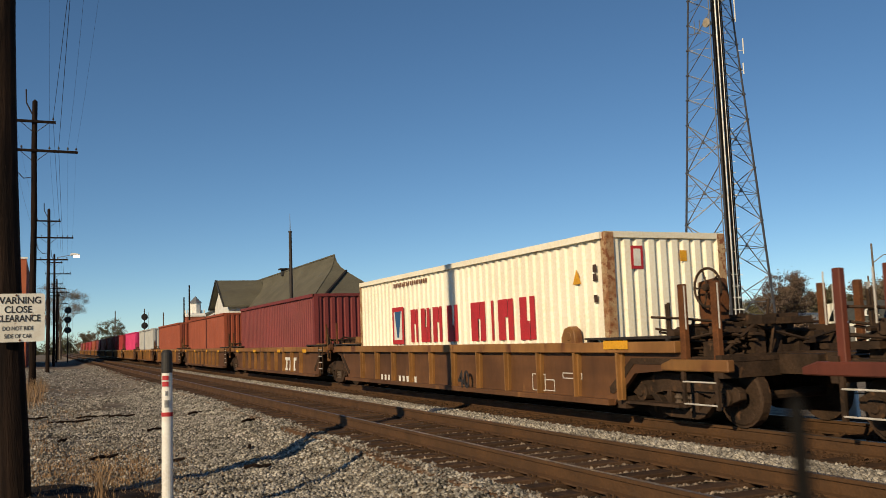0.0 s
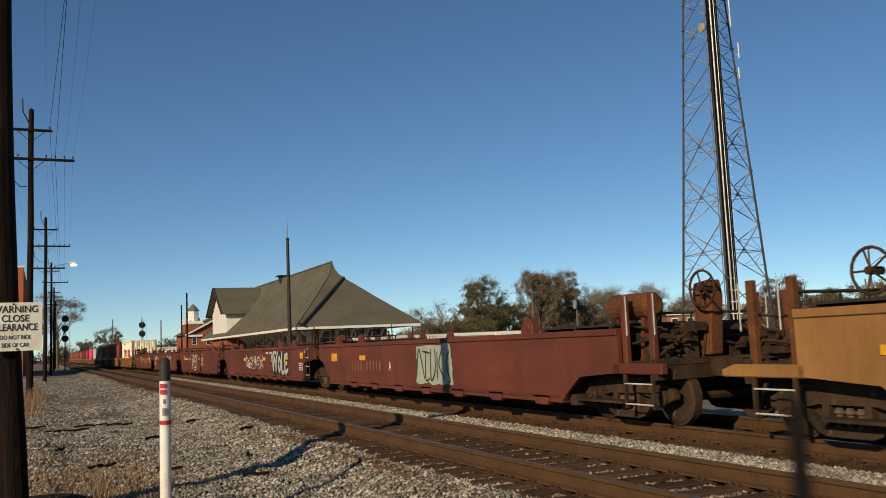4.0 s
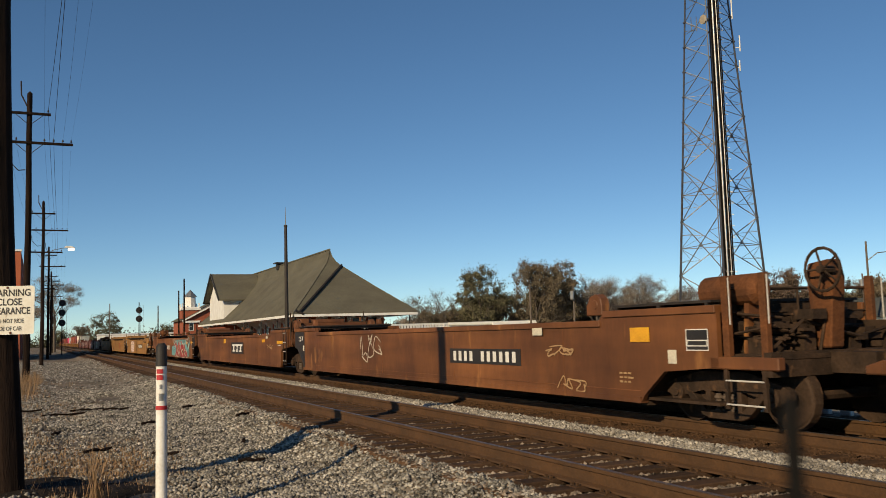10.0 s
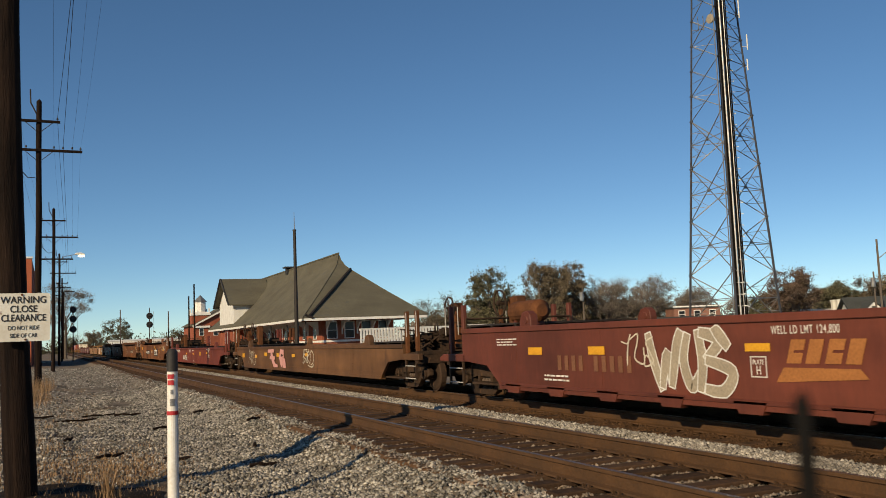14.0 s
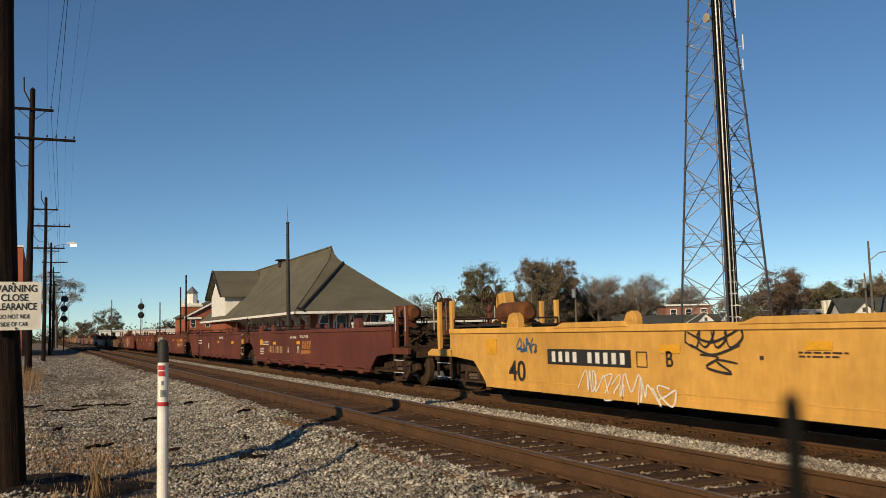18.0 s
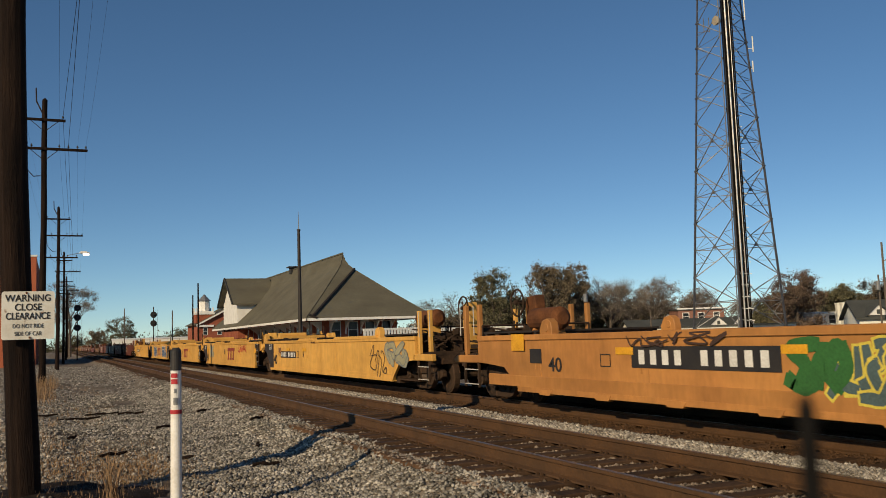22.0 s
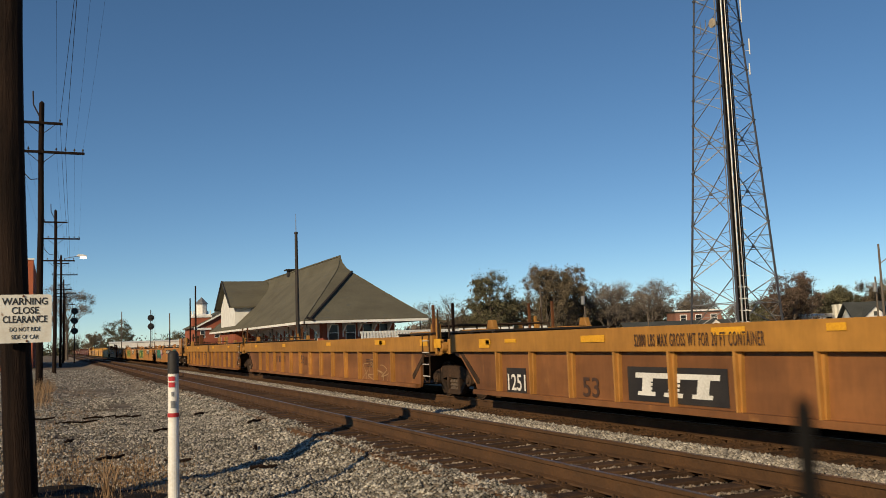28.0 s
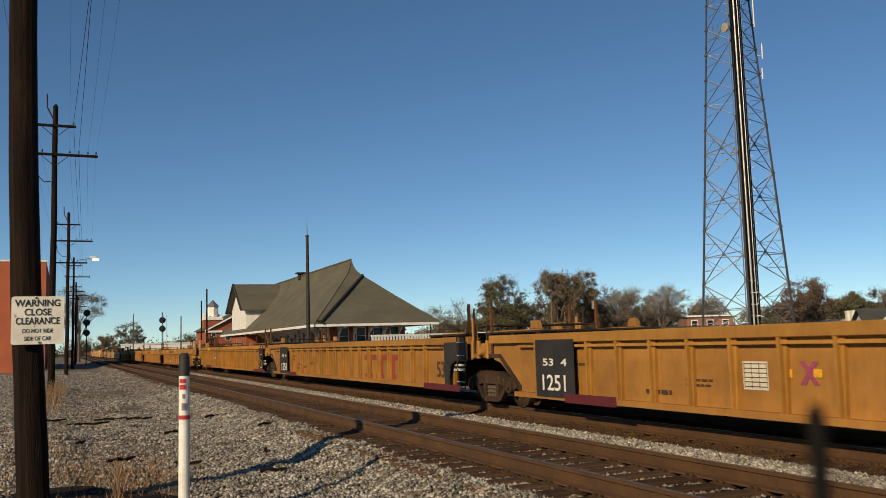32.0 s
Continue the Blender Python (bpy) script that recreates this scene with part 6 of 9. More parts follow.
scribble(-432.73, 1.08, 1.93, 0.42, "decal_red", 5)
words(-439.66, 0.65, 0.53, 0.37, "40", "decal_black")
number_panel(-441.72, 0.85, 2.32, 0.24, 10)
words(-443.97, 0.88, 0.13, 0.21, "A", "decal_black")
reflector(-441.75, 1.04, 0.47, 0.10)
reflector(-444.09, 1.03, 0.45, 0.10)
outline_box(-443.18, 0.86, 0.23, 0.23, "decal_black")
words(-438.77, 1.19, 0.47, 0.22, "125-T", "decal_white")
black_end(-438.69, 0.77, 1.24, 1.17)
black_end(-436.61, 0.76, 0.96, 1.14)
reflector(-435.76, 0.98, 0.51, 0.19)
words(-428.15, 0.90, 0.21, 0.25, "I", "decal_black")
number_bars(-445.34, 1.28, 0.50, 0.06, "decal_dark", 10)
scribble(-440.41, 1.02, 0.42, 0.39, "dull", 4)
sprayed_cloud(-424.0, 0.92, 1.5, 0.8, "pale_blue", 31, "faded blue-grey sprayed patch", 24, 0.4)
scribble(-451.83, 0.78, 1.33, 0.96, "decal_black", 3)
graffiti(-453.22, 0.95, 1.52, 0.69, "pale_blue", "grey", 2)
number_panel(-464.83, 0.95, 3.01, 0.32, 10)
reflector(-459.80, 1.19, 0.49, 0.31)
reflector(-463.15, 1.04, 0.45, 0.11)
reflector(-466.55, 1.07, 0.41, 0.11)
words(-461.09, 0.80, 0.44, 0.25, "40", "decal_black")
rect("black_panel", -460.41, 0.94, 0.42, 0.26, "decal_black", "small black stencil panel")
outline_box(-462.63, 0.89, 0.28, 0.20, "decal_black")
graffiti(-466.86, 0.87, 0.86, 0.64, "art_green", "art_green", 2)
graffiti(-467.64, 0.90, 1.24, 0.86, "art_slate", "art_yellow", 3)
scribble(-464.38, 1.22, 2.15, 0.21, "decal_dark", 5)
logo_panel(-481.71, 1.04, 2.58, 0.56)
reflector(-479.87, 1.00, 0.47, 0.15)
reflector(-483.55, 1.01, 0.49, 0.14)
reflector(-486.36, 1.02, 0.40, 0.13)
scribble(-484.75, 1.04, 1.75, 0.50, "decal_black", 6, 0.020, paths=[[(0.08 + 0.155 * k + 0.115 * math.cos(a * 1.05 + k), 0.58 - 0.04 * k + (0.40 - 0.09 * (k % 2)) * math.sin(a * 1.05 + k)) for a in range(7)] for k in range(6)]
         + [[(0.05 + 0.16 * k, 0.60 - 0.04 * k + 0.1 * (k % 2)), (0.12 + 0.16 * k, 0.52 - 0.03 * k), (0.09 + 0.16 * k, 0.40)] for k in range(6)])
scribble(-486.9, 0.98, 2.3, 0.56, "scrawl_brown", 6, 0.020)
scribble(-488.5, 1.16, 1.3, 0.26, "scrawl_brown", 5, 0.016)
words(-485.89, 0.93, 0.18, 0.20, "E", "decal_black")
scribble(-487.42, 0.51, 0.50, 0.26, "decal_black", 2, 0.018)
print_lines(-485.92, 1.22, 0.28, 0.12, "decal_dark", 3)
print_lines(-488.50, 1.15, 0.48, 0.14, "decal_dark", 3)
placard(-489.12, 1.11, 0.22, 0.16)
black_end(-489.39, 0.84, 0.32, 1.04)
print_lines(-484.97, 0.91, 1.34, 0.06, "decal_dark", 1)
black_end(-476.93, 0.69, 0.86, 1.24)
words(-477.03, 1.15, 0.62, 0.20, "125 T", "decal_white")
black_end(-475.26, 0.67, 1.00, 1.35)
sprayed_cloud(-496.47, 0.85, 5.1, 1.10, "art_slate", 29, "grey-green sprayed background", 46, 0.14)
graffiti(-496.47, 0.85, 4.9, 1.06, "art_green", "art_yellow", 7, fat=1.3, edge=0.05, paths=(
    ((0.02, 0.9), (0.10, 0.6), (0.04, 0.1)), ((0.10, 0.95), (0.18, 0.5), (0.12, 0.05)), ((0.24, 0.95), (0.20, 0.4), (0.28, 0.05)), ((0.30, 0.9), (0.40, 0.8), (0.34, 0.45), (0.42, 0.1)), ((0.48, 0.95), (0.44, 0.5), (0.54, 0.04)),
    ((0.52, 0.9), (0.66, 0.7), (0.52, 0.5)), ((0.66, 0.95), (0.64, 0.4), (0.74, 0.05)), ((0.80, 0.9), (0.74, 0.5), (0.84, 0.1)), ((0.84, 0.85), (0.98, 0.6), (0.86, 0.3), (0.98, 0.05))))
logo_panel(-502.20, 1.07, 2.50, 0.58)
reflector(-504.01, 1.01, 0.50, 0.14)
reflector(-506.21, 1.08, 0.43, 0.20)
print_lines(-505.57, 0.89, 0.58, 0.09, "decal_dark", 2)
print_lines(-505.55, 0.68, 0.50, 0.28, "decal_dark", 5)
black_end(-506.58, 0.83, 0.29, 1.07)
black_end(-508.84, 0.84, 0.92, 1.07)
words(-508.93, 1.21, 0.66, 0.19, "125 T", "decal_white")
placard(-509.22, 0.95, 0.15, 0.18)
words(-509.70, 0.83, 0.39, 0.28, "40", "decal_black")
scribble(-509.60, 1.13, 0.51, 0.48, "art_cream", 4)
placard(-506.21, 0.42, 0.31, 0.24)
logo_panel(-518.96, 1.07, 2.53, 0.50)
sprayed_cloud(-512.3, 0.80, 4.7, 0.92, "art_yellow", 27, "yellow sprayed background", 46, 0.10)
graffiti(-512.30, 0.86, 4.4, 1.06, "art_green", "art_white", 5, fat=1.7, edge=0.012, paths=(
    ((0.04, 0.98), (0.07, 0.5), (0.12, 0.02)), ((0.20, 0.98), (0.14, 0.5), (0.12, 0.02)), ((0.22, 0.95), (0.46, 0.98)), ((0.34, 0.95), (0.36, 0.5), (0.32, 0.05)), ((0.26, 0.1), (0.42, 0.06)),
    ((0.54, 0.98), (0.52, 0.5), (0.58, 0.04)), ((0.54, 0.9), (0.70, 0.78), (0.56, 0.52)), ((0.58, 0.5), (0.72, 0.04)), ((0.80, 0.98), (0.78, 0.5), (0.82, 0.02)), ((0.80, 0.9), (0.98, 0.94)), ((0.80, 0.5), (0.94, 0.52)), ((0.82, 0.06), (0.99, 0.08))))
reflector(-517.17, 1.06, 0.63, 0.22)
reflector(-521.16, 1.07, 0.58, 0.11)
reflector(-523.07, 1.09, 0.48, 0.17)
words(-525.92, 1.20, 0.69, 0.19, "125 T", "decal_white")
black_end(-525.74, 0.81, 1.16, 1.09)
black_end(-523.50, 0.83, 0.31, 1.11)
sprayed_cloud(-528.0, 0.80, 2.6, 1.02, "pink_dim", 7, "magenta sprayed background", 30, 0.1)
sprayed_cloud(-528.3, 0.62, 3.4, 0.66, "deep_teal", 33, "dark teal sprayed ground of the piece", 30, 0.22, 0.0085)
graffiti(-528.43, 0.83, 3.1, 1.10, "art_teal", "decal_black", 8, fat=1.35, lower="deep_teal", paths=(
    ((0.30, 0.92), (0.10, 0.98), (0.06, 0.70), (0.22, 0.55), (0.20, 0.25), (0.0, 0.12)), ((0.22, 0.72), (0.42, 0.95), (0.55, 0.98)), ((0.40, 0.80), (0.38, 0.45), (0.44, 0.05)), ((0.30, 0.50), (0.48, 0.52)),
    ((0.52, 0.85), (0.50, 0.4), (0.56, 0.05)), ((0.54, 0.85), (0.66, 0.5), (0.70, 0.1)), ((0.70, 0.95), (0.69, 0.5), (0.72, 0.1)), ((0.76, 0.75), (0.86, 0.62), (0.80, 0.3), (0.98, 0.36)), ((0.60, 0.98), (0.80, 0.92)), ((0.84, 0.12), (1.0, 0.2))))
sprayed_cloud(-530.1, 1.0, 2.0, 0.66, "pink_dim", 9, "magenta sprayed background", 30, 0.3, 0.0085)
sprayed_cloud(-530.0, 1.10, 0.80, 0.46, "art_white", 11, "white sprayed oval patch", 20, 0.28, 0.012)
scribble(-530.12, 0.61, 0.56, 0.46, "art_cream", 4)
reflector(-532.16, 1.09, 0.39, 0.10)
words(-531.66, 0.97, 0.23, 0.19, "B", "decal_black")
print_lines(-530.92, 0.89, 0.79, 0.16, "decal_dark", 2)
number_bars(-532.15, 1.28, 0.78, 0.08, "decal_dark", 9)
number_panel(-534.98, 1.05, 3.15, 0.28, 10)
sprayed_cloud(-538.46, 0.82, 1.98, 1.08, "deep_teal", 21, "dark teal sprayed background", 22, 0.12)
graffiti(-538.46, 0.80, 1.80, 1.02, "art_mint", "art_teal", 3, fat=0.8)
logo_panel(-594.43, 0.58, 2.20, 0.51, deep=0.10)
words(-592.31, 0.48, 0.48, 0.32, "53", "decal_dark", deep=0.10)
rect("black_panel", -589.76, 0.50, 0.76, 0.50, "decal_black", "black number panel", 0.008, 0.10)
words(-589.77, 0.48, 0.69, 0.31, "1251", "decal_white", deep=0.10)
reflector(-588.68, 1.23, 0.46, 0.18)
reflector(-589.79, 1.27, 0.45, 0.07)
reflector(-592.59, 1.27, 0.68, 0.11)
reflector(-595.72, 1.33, 0.62, 0.10)
reflector(-597.44, 1.34, 0.27, 0.09)
words(-595.03, 1.23, 2.64, 0.18, "52000 LBS MAX GROSS WT FOR 20 FT CONTAINER", "decal_dark")
scribble(-581.61, 0.56, 2.19, 0.71, "pale_tan", 4, deep=0.10)
reflector(-585.50, 1.28, 0.45, 0.16)
reflector(-586.31, 1.25, 0.38, 0.20)
reflector(-582.36, 1.31, 0.58, 0.12)
reflector(-588.86, 1.25, 0.20, 0.09)
number_panel(-614.12, 0.45, 2.47, 0.30, 10, deep=0.10)
words(-610.79, 0.48, 0.65, 0.31, "1251", "decal_white", deep=0.10)
rect("black_panel", -610.80, 0.50, 0.75, 0.50, "decal_black", "black number panel", 0.008, 0.10)
words(-618.88, 0.61, 0.39, 0.30, "53", "decal_dark", deep=0.10)
words(-616.09, 1.23, 2.69, 0.16, "52000 LBS MAX GROSS WT FOR 20 FT CONTAINER", "decal_dark")
reflector(-613.60, 1.30, 0.48, 0.13)
reflector(-616.26, 1.32, 0.44, 0.10)
reflector(-618.47, 1.33, 0.41, 0.09)
reflector(-619.18, 1.33, 0.38, 0.10)
reflector(-609.71, 1.25, 0.46, 0.19)
words(-612.25, 0.82, 0.14, 0.20, "A", "decal_black", deep=0.10)
reflector(-606.68, 1.29, 0.72, 0.13)
number_panel(-638.35, 0.85, 1.55, 0.21, 10, deep=0.10)
red_plate(-636.79, 0.33, 1.94, 0.24)
print_lines(-636.48, 0.35, 0.83, 0.07, "decal_white", 1)
reflector(-636.85, 1.35, 0.62, 0.14)
print_lines(-638.68, 0.62, 0.60, 0.07, "decal_dark", 1, deep=0.10)
print_lines(-639.59, 0.68, 0.52, 0.08, "decal_dark", 2, deep=0.10)
print_lines(-635.94, 0.83, 1.13, 0.20, "decal_dark", 1, deep=0.10)
black_end(-656.75, 0.73, 1.29, 1.07)
words(-656.86, 0.60, 0.88, 0.29, "1251", "decal_white")
words(-656.85, 1.03, 0.79, 0.13, "53  4", "decal_white")
red_plate(-658.02, 0.33, 1.40, 0.25)
print_lines(-658.01, 0.36, 1.00, 0.08, "decal_white", 1)
print_lines(-658.05, 0.94, 0.31, 0.27, "decal_dark", 2, deep=0.10)
print_lines(-658.70, 0.64, 0.38, 0.28, "decal_dark", 2, deep=0.10)
print_lines(-659.67, 0.63, 0.65, 0.13, "decal_dark", 1, deep=0.10)
print_lines(-660.62, 0.78, 0.55, 0.12, "decal_dark", 2, deep=0.10)
words(-651.47, 0.62, 0.57, 0.41, "53", "decal_dark", deep=0.10)
black_end(-652.59, 0.75, 1.09, 1.08)
print_lines(-652.66, 0.71, 0.62, 0.26, "decal_white", 4)
red_plate(-651.91, 0.32, 2.34, 0.22)
black_end(-677.81, 0.87, 1.33, 0.83)
words(-677.79, 0.60, 0.80, 0.28, "1251", "decal_white")
words(-677.83, 0.96, 0.82, 0.13, "53  4", "decal_white")
red_plate(-678.90, 0.32, 1.55, 0.27)
print_lines(-678.86, 0.34, 1.08, 0.07, "decal_white", 1)
load_table(-682.63, 0.83, 0.44, 0.36)
cross_mark(-683.52, 0.88, 0.30, 0.28)
reflector(-683.17, 0.87, 0.17, 0.10, deep=0.10)
reflector(-683.65, 0.88, 0.13, 0.10, deep=0.10)
logo_strokes(-668.11, 0.75, 2.92, 0.65, "logo_red", 3, deep=0.10)
words(-672.41, 0.74, 0.47, 0.37, "53", "decal_dark", deep=0.10)
black_end(-673.47, 0.78, 1.17, 0.98)
print_lines(-673.50, 0.91, 0.65, 0.44, "decal_white", 4)
red_plate(-672.66, 0.31, 2.12, 0.24)
print_lines(-681.54, 0.71, 0.56, 0.14, "decal_dark", 2, deep=0.10)
print_lines(-680.62, 0.55, 0.61, 0.15, "decal_dark", 1, deep=0.10)
print_lines(-678.49, 0.93, 0.27, 0.10, "decal_dark", 1, deep=0.10)



def plain_marks():
    """Reflective sheets and faded number rows on the units that carry none yet."""
    for a, b, ob, info in UNITS:
        if sum(1 for c in ob.children if c.name.split(".")[0] in ("reflector", "lettering", "number_mark", "fine_print", "graffiti")) >= 3:
            continue
        L, top = a - b, info["zt"]
        low = top - (0.12 if info["style"] in ("rib", "chord") else 0.36)
        for q in (-0.34, -0.12, 0.14, 0.36):
            reflector((a + b) / 2 + q * L, low, 0.46, 0.11)
        pale = "decal_white" if info["style"] == "ledge" else "decal_dark"
        number_bars((a + b) / 2 + 0.2 * L, 0.78, 2.2, 0.22, "dull" if pale == "decal_white" else pale, 10)
        print_lines((a + b) / 2 - 0.28 * L, 0.75, 0.7, 0.24, pale, 4)
        words((a + b) / 2 + 0.02 * L, 0.80, 0.36 if pale == "decal_dark" else 0.18, 0.28, "53" if L > 20 else "40", pale)


plain_marks()


def cream_container_marks():
    """Red strokes and small marks on the cream container."""
    def put(name, bm, mat, y, z, label):
        part(name, bm, mat, CREAM, label, Matrix(((0, 0, -1, -1.219 - 0.004), (-1, 0, 0, y), (0, 1, 0, z), (0, 0, 0, 1))))
    for k, (y, w) in enumerate(((2.06, 0.51), (1.38, 0.58), (0.67, 0.57), (-0.15, 0.61), (-1.42, 0.72), (-2.05, 0.11), (-2.63, 0.68), (-3.48, 0.63))):
        bm = bmesh.new()
        h = 0.40
        bars = ((-w / 2, -0.03, -h, h), (0.07, w / 2 - 0.04, -h, h), (-0.05, 0.07, *((-h, -0.05) if k % 2 else (0.05, h)))) if w > 0.2 else ((-w / 2, w / 2, -h, h),)
        for a, b, c, d in bars:
            flat_box(bm, a + 0.02, b - 0.0, c, d, 0.001)
        put("mark_shape", bm, "decal_red", y, 1.66, "red painted block shape")
    bm = bmesh.new()
    flat_box(bm, -0.39, 0.39, -0.47, 0.47)
    put("emblem", bm, "decal_red", 3.16, 1.69, "red square emblem")
    bm = bmesh.new()
    flat_box(bm, -0.27, 0.27, -0.36, 0.36, 0.004)
    put("emblem_field", bm, "decal_white", 3.16, 1.69, "white field of the emblem")
    bm = bmesh.new()
    v = [bm.verts.new((a, b, 0.006)) for a, b in ((-0.22, 0.36), (0.22, 0.36), (0.06, -0.3), (-0.06, -0.3))]
    bm.faces.new(v)
    put("emblem_inset", bm, "art_blue", 3.16, 1.69, "blue inset of the emblem")
    bm = bmesh.new()
    for i in range(16):
        flat_box(bm, -1.1 + i * 0.14, -1.02 + i * 0.14, -0.06, 0.05)
    put("print_line", bm, "dull", 2.3, 2.72, "small printed line")
    for y, z, s in ((-5.2, 2.3, 0.13),):
        bm = bmesh.new()
        bm.faces.new([bm.verts.new((a, b, 0)) for a, b in ((-s, -s), (s, -s), (0, s))])
        put("warning_triangle", bm, "decal_yellow", y, z, "yellow warning triangle")
    for z in (2.4, 2.25, 1.9):
        bm = bmesh.new()
        flat_box(bm, -0.05, 0.05, -0.06, 0.06)
        put("data_label", bm, "decal_dark", -5.74, z, "small dark data label")
    for x, z, w, h, m in ((-0.61, 2.55, 0.12, 0.19, "decal_red"), (0.34, 2.58, 0.07, 0.09, "decal_yellow")):
        bm = bmesh.new()
        flat_box(bm, -w, w, -h, h)
        if m == "decal_red":
            inner = bmesh.new()
            flat_box(inner, -0.07, 0.07, -0.14, 0.14, 0.005)
            part("emblem_field", inner, "decal_white", CREAM, "white field of the end emblem", Matrix(((1, 0, 0, x), (0, 0, -1, -6.095 + 0.02), (0, 1, 0, z), (0, 0, 0, 1))))
        part("end_emblem", bm, m, CREAM, "small painted emblem on the end", Matrix(((1, 0, 0, x), (0, 0, -1, -6.095 + 0.02), (0, 1, 0, z), (0, 0, 0, 1))))
    streaked = material("rusty_cream", (0.50, 0.36, 0.2), (0.30, 0.13, 0.05), 0.7, 0, 5, 0.3, 30, (0.20, 0.07, 0.025), 0.52)
    for e in (-6.1, 5.95):
        for x in (-1.224, 1.07):
            bm = bmesh.new()
            box(bm, x, x + 0.154, e, e + 0.155, 0.4, 2.96)
            part("corner_post", bm, streaked, CREAM, "rust-streaked corner post")


cream_container_marks()
# ---- loose stones ----


def stones(name, count, spots, label, seed, mat="stone", lift=0.6, whole=True):
    """Angular crushed stones lying on the ground, in one mesh: spots gives (x, y, z, size) arrays."""
    rng = np.random.default_rng(seed)
    x, y, z, size = spots(rng, count)
    n = len(x)
    base = np.array([(1, 0, 0), (-1, 0, 0), (0, 1, 0), (0, -1, 0), (0, 0, 1), (0, 0, -1)], float)
    v = base[None] * rng.uniform(0.6, 1.25, (n, 6, 1)) + rng.uniform(-0.3, 0.3, (n, 6, 3))
    a = rng.uniform(0, 6.283, n)
    c, s = np.cos(a), np.sin(a)
    v[:, :, 2] *= 0.72
    vx = v[:, :, 0] * c[:, None] - v[:, :, 1] * s[:, None]
    vy = v[:, :, 0] * s[:, None] + v[:, :, 1] * c[:, None]
    co = np.stack((vx, vy, v[:, :, 2]), 2) * size[:, None, None]
    co += np.stack((x, y, z + size * 0.72 * lift), 1)[:, None, :]
    tri = np.array([(0, 2, 4), (2, 1, 4), (1, 3, 4), (3, 0, 4), (2, 0, 5), (1, 2, 5), (3, 1, 5), (0, 3, 5)])
    tri = tri if whole else tri[:4]
    idx = (tri[None] + (np.arange(n) * 6)[:, None, None]).reshape(-1)
    me = bpy.data.meshes.new(name)
    me.vertices.add(n * 6)
    me.vertices.foreach_set("co", co.reshape(-1))
    me.loops.add(len(idx))
    me.loops.foreach_set("vertex_index", idx.astype(np.int32))
    me.polygons.add(n * len(tri))
    me.polygons.foreach_set("loop_start", np.arange(0, n * len(tri) * 3, 3, dtype=np.int32))
    me.update(calc_edges=True)
    me.materials.append(MAT[mat])
    return tagged(new(name, me), label, "gravel", kind="stuff")


def patch_reach(x, y):
    """How far a place lies inside the dark patch round the first pole's foot: below 1 is inside."""
    return math.hypot((x - 0.15) / 1.25, (y - 12.28) / 0.78) + 0.22 * noise.noise((x * 2.3, y * 2.9, 4.0))


# a dark, stone-free sheet just over the ground
def soil_patch():
    bm = bmesh.new()
    grid = [[None] * 41 for _ in range(31)]
    for i in range(31):
        for k in range(41):
            x, y = -1.5 + 3.3 * k / 40, 11.25 + 2.1 * i / 30
            d = patch_reach(x, y)
            grid[i][k] = bm.verts.new((x, y, ground_z(x, y) + 0.045 * min(1, max(-0.6, 3.0 * (1.0 - d))) + 0.018 * noise.noise((x * 7, y * 7, 1.0))))
    for a, b in zip(grid, grid[1:]):
        for k in range(40):
            bm.faces.new((a[k], a[k + 1], b[k + 1], b[k]))
    tagged(part("soil_patch", bm, "dark_ground"), "dark patch of ground round the pole's foot", "soil", kind="stuff")


soil_patch()


def shoulder_spots(rng, n):
    y = 5.0 + 33.0 * rng.random(n) ** 1.7
    x = -4.5 + 9.0 * rng.random(n)
    clump = np.array([noise.noise((a * 0.35, b * 0.3, 11.0)) for a, b in zip(x, y)])
    near = x > 0.9 + 0.05 * y
    keep = near | (clump + rng.uniform(-0.35, 0.35, n) > -0.02)
    keep &= np.array([abs(b - 12.3) > 1.2 or patch_reach(a, b) > rng.uniform(0.8, 1.05) for a, b in zip(x, y)])
    x, y = x[keep], y[keep]
    z = np.array([ground_z(a, b) for a, b in zip(x, y)])
    return x, y, z, rng.uniform(0.013, 0.034, len(x)) * (1 + 0.012 * y)


def far_spots(rng, n):
    y = 20.0 + 75.0 * rng.random(n) ** 1.3
    x = -6.0 + 10.3 * rng.random(n)
    clump = np.array([noise.noise((a * 0.3, b * 0.14, 31.0)) for a, b in zip(x, y)])
    keep = clump + rng.uniform(-0.5, 0.5, n) > -0.1
    x, y = x[keep], y[keep]
    z = np.array([ground_z(a, b) for a, b in zip(x, y)])
    return x, y, z, rng.uniform(0.03, 0.07, len(x)) * (0.7 + 0.008 * y)


def rail_side_spots(rng, n):
    y = 5.0 + 60.0 * rng.random(n) ** 1.4
    x = rng.uniform(8.0, 8.55, n)
    return x, y, np.full(n, -0.235) + 0.045 * (x - 8.0) / 0.55, rng.uniform(0.018, 0.036, n)


def middle_spots(rng, n):
    y = 5.0 + 60.0 * rng.random(n) ** 1.5
    x = 7.02 + 1.0 * rng.random(n) + 0.07 * rng.standard_normal(n)
    z = np.full(n, -0.245) + 0.06 * (1 - np.abs(x - 7.52) / 0.7)
    return x, y, z, rng.uniform(0.022, 0.046, n)


def crib_spots(rng, n):
    y = 5.0 + 30.0 * rng.random(n) ** 1.5
    x = NEAR_X + rng.uniform(-1.6, 1.5, n)
    phase = np.abs(((y - 4.0) / 0.5) % 1.0 - 0.5)
    keep = (phase < 0.42) & (np.abs(np.abs(x - NEAR_X) - GAUGE / 2) > 0.09)
    x, y = x[keep], y[keep]
    return x, y, np.full(len(x), -0.235), rng.uniform(0.018, 0.036, len(x))


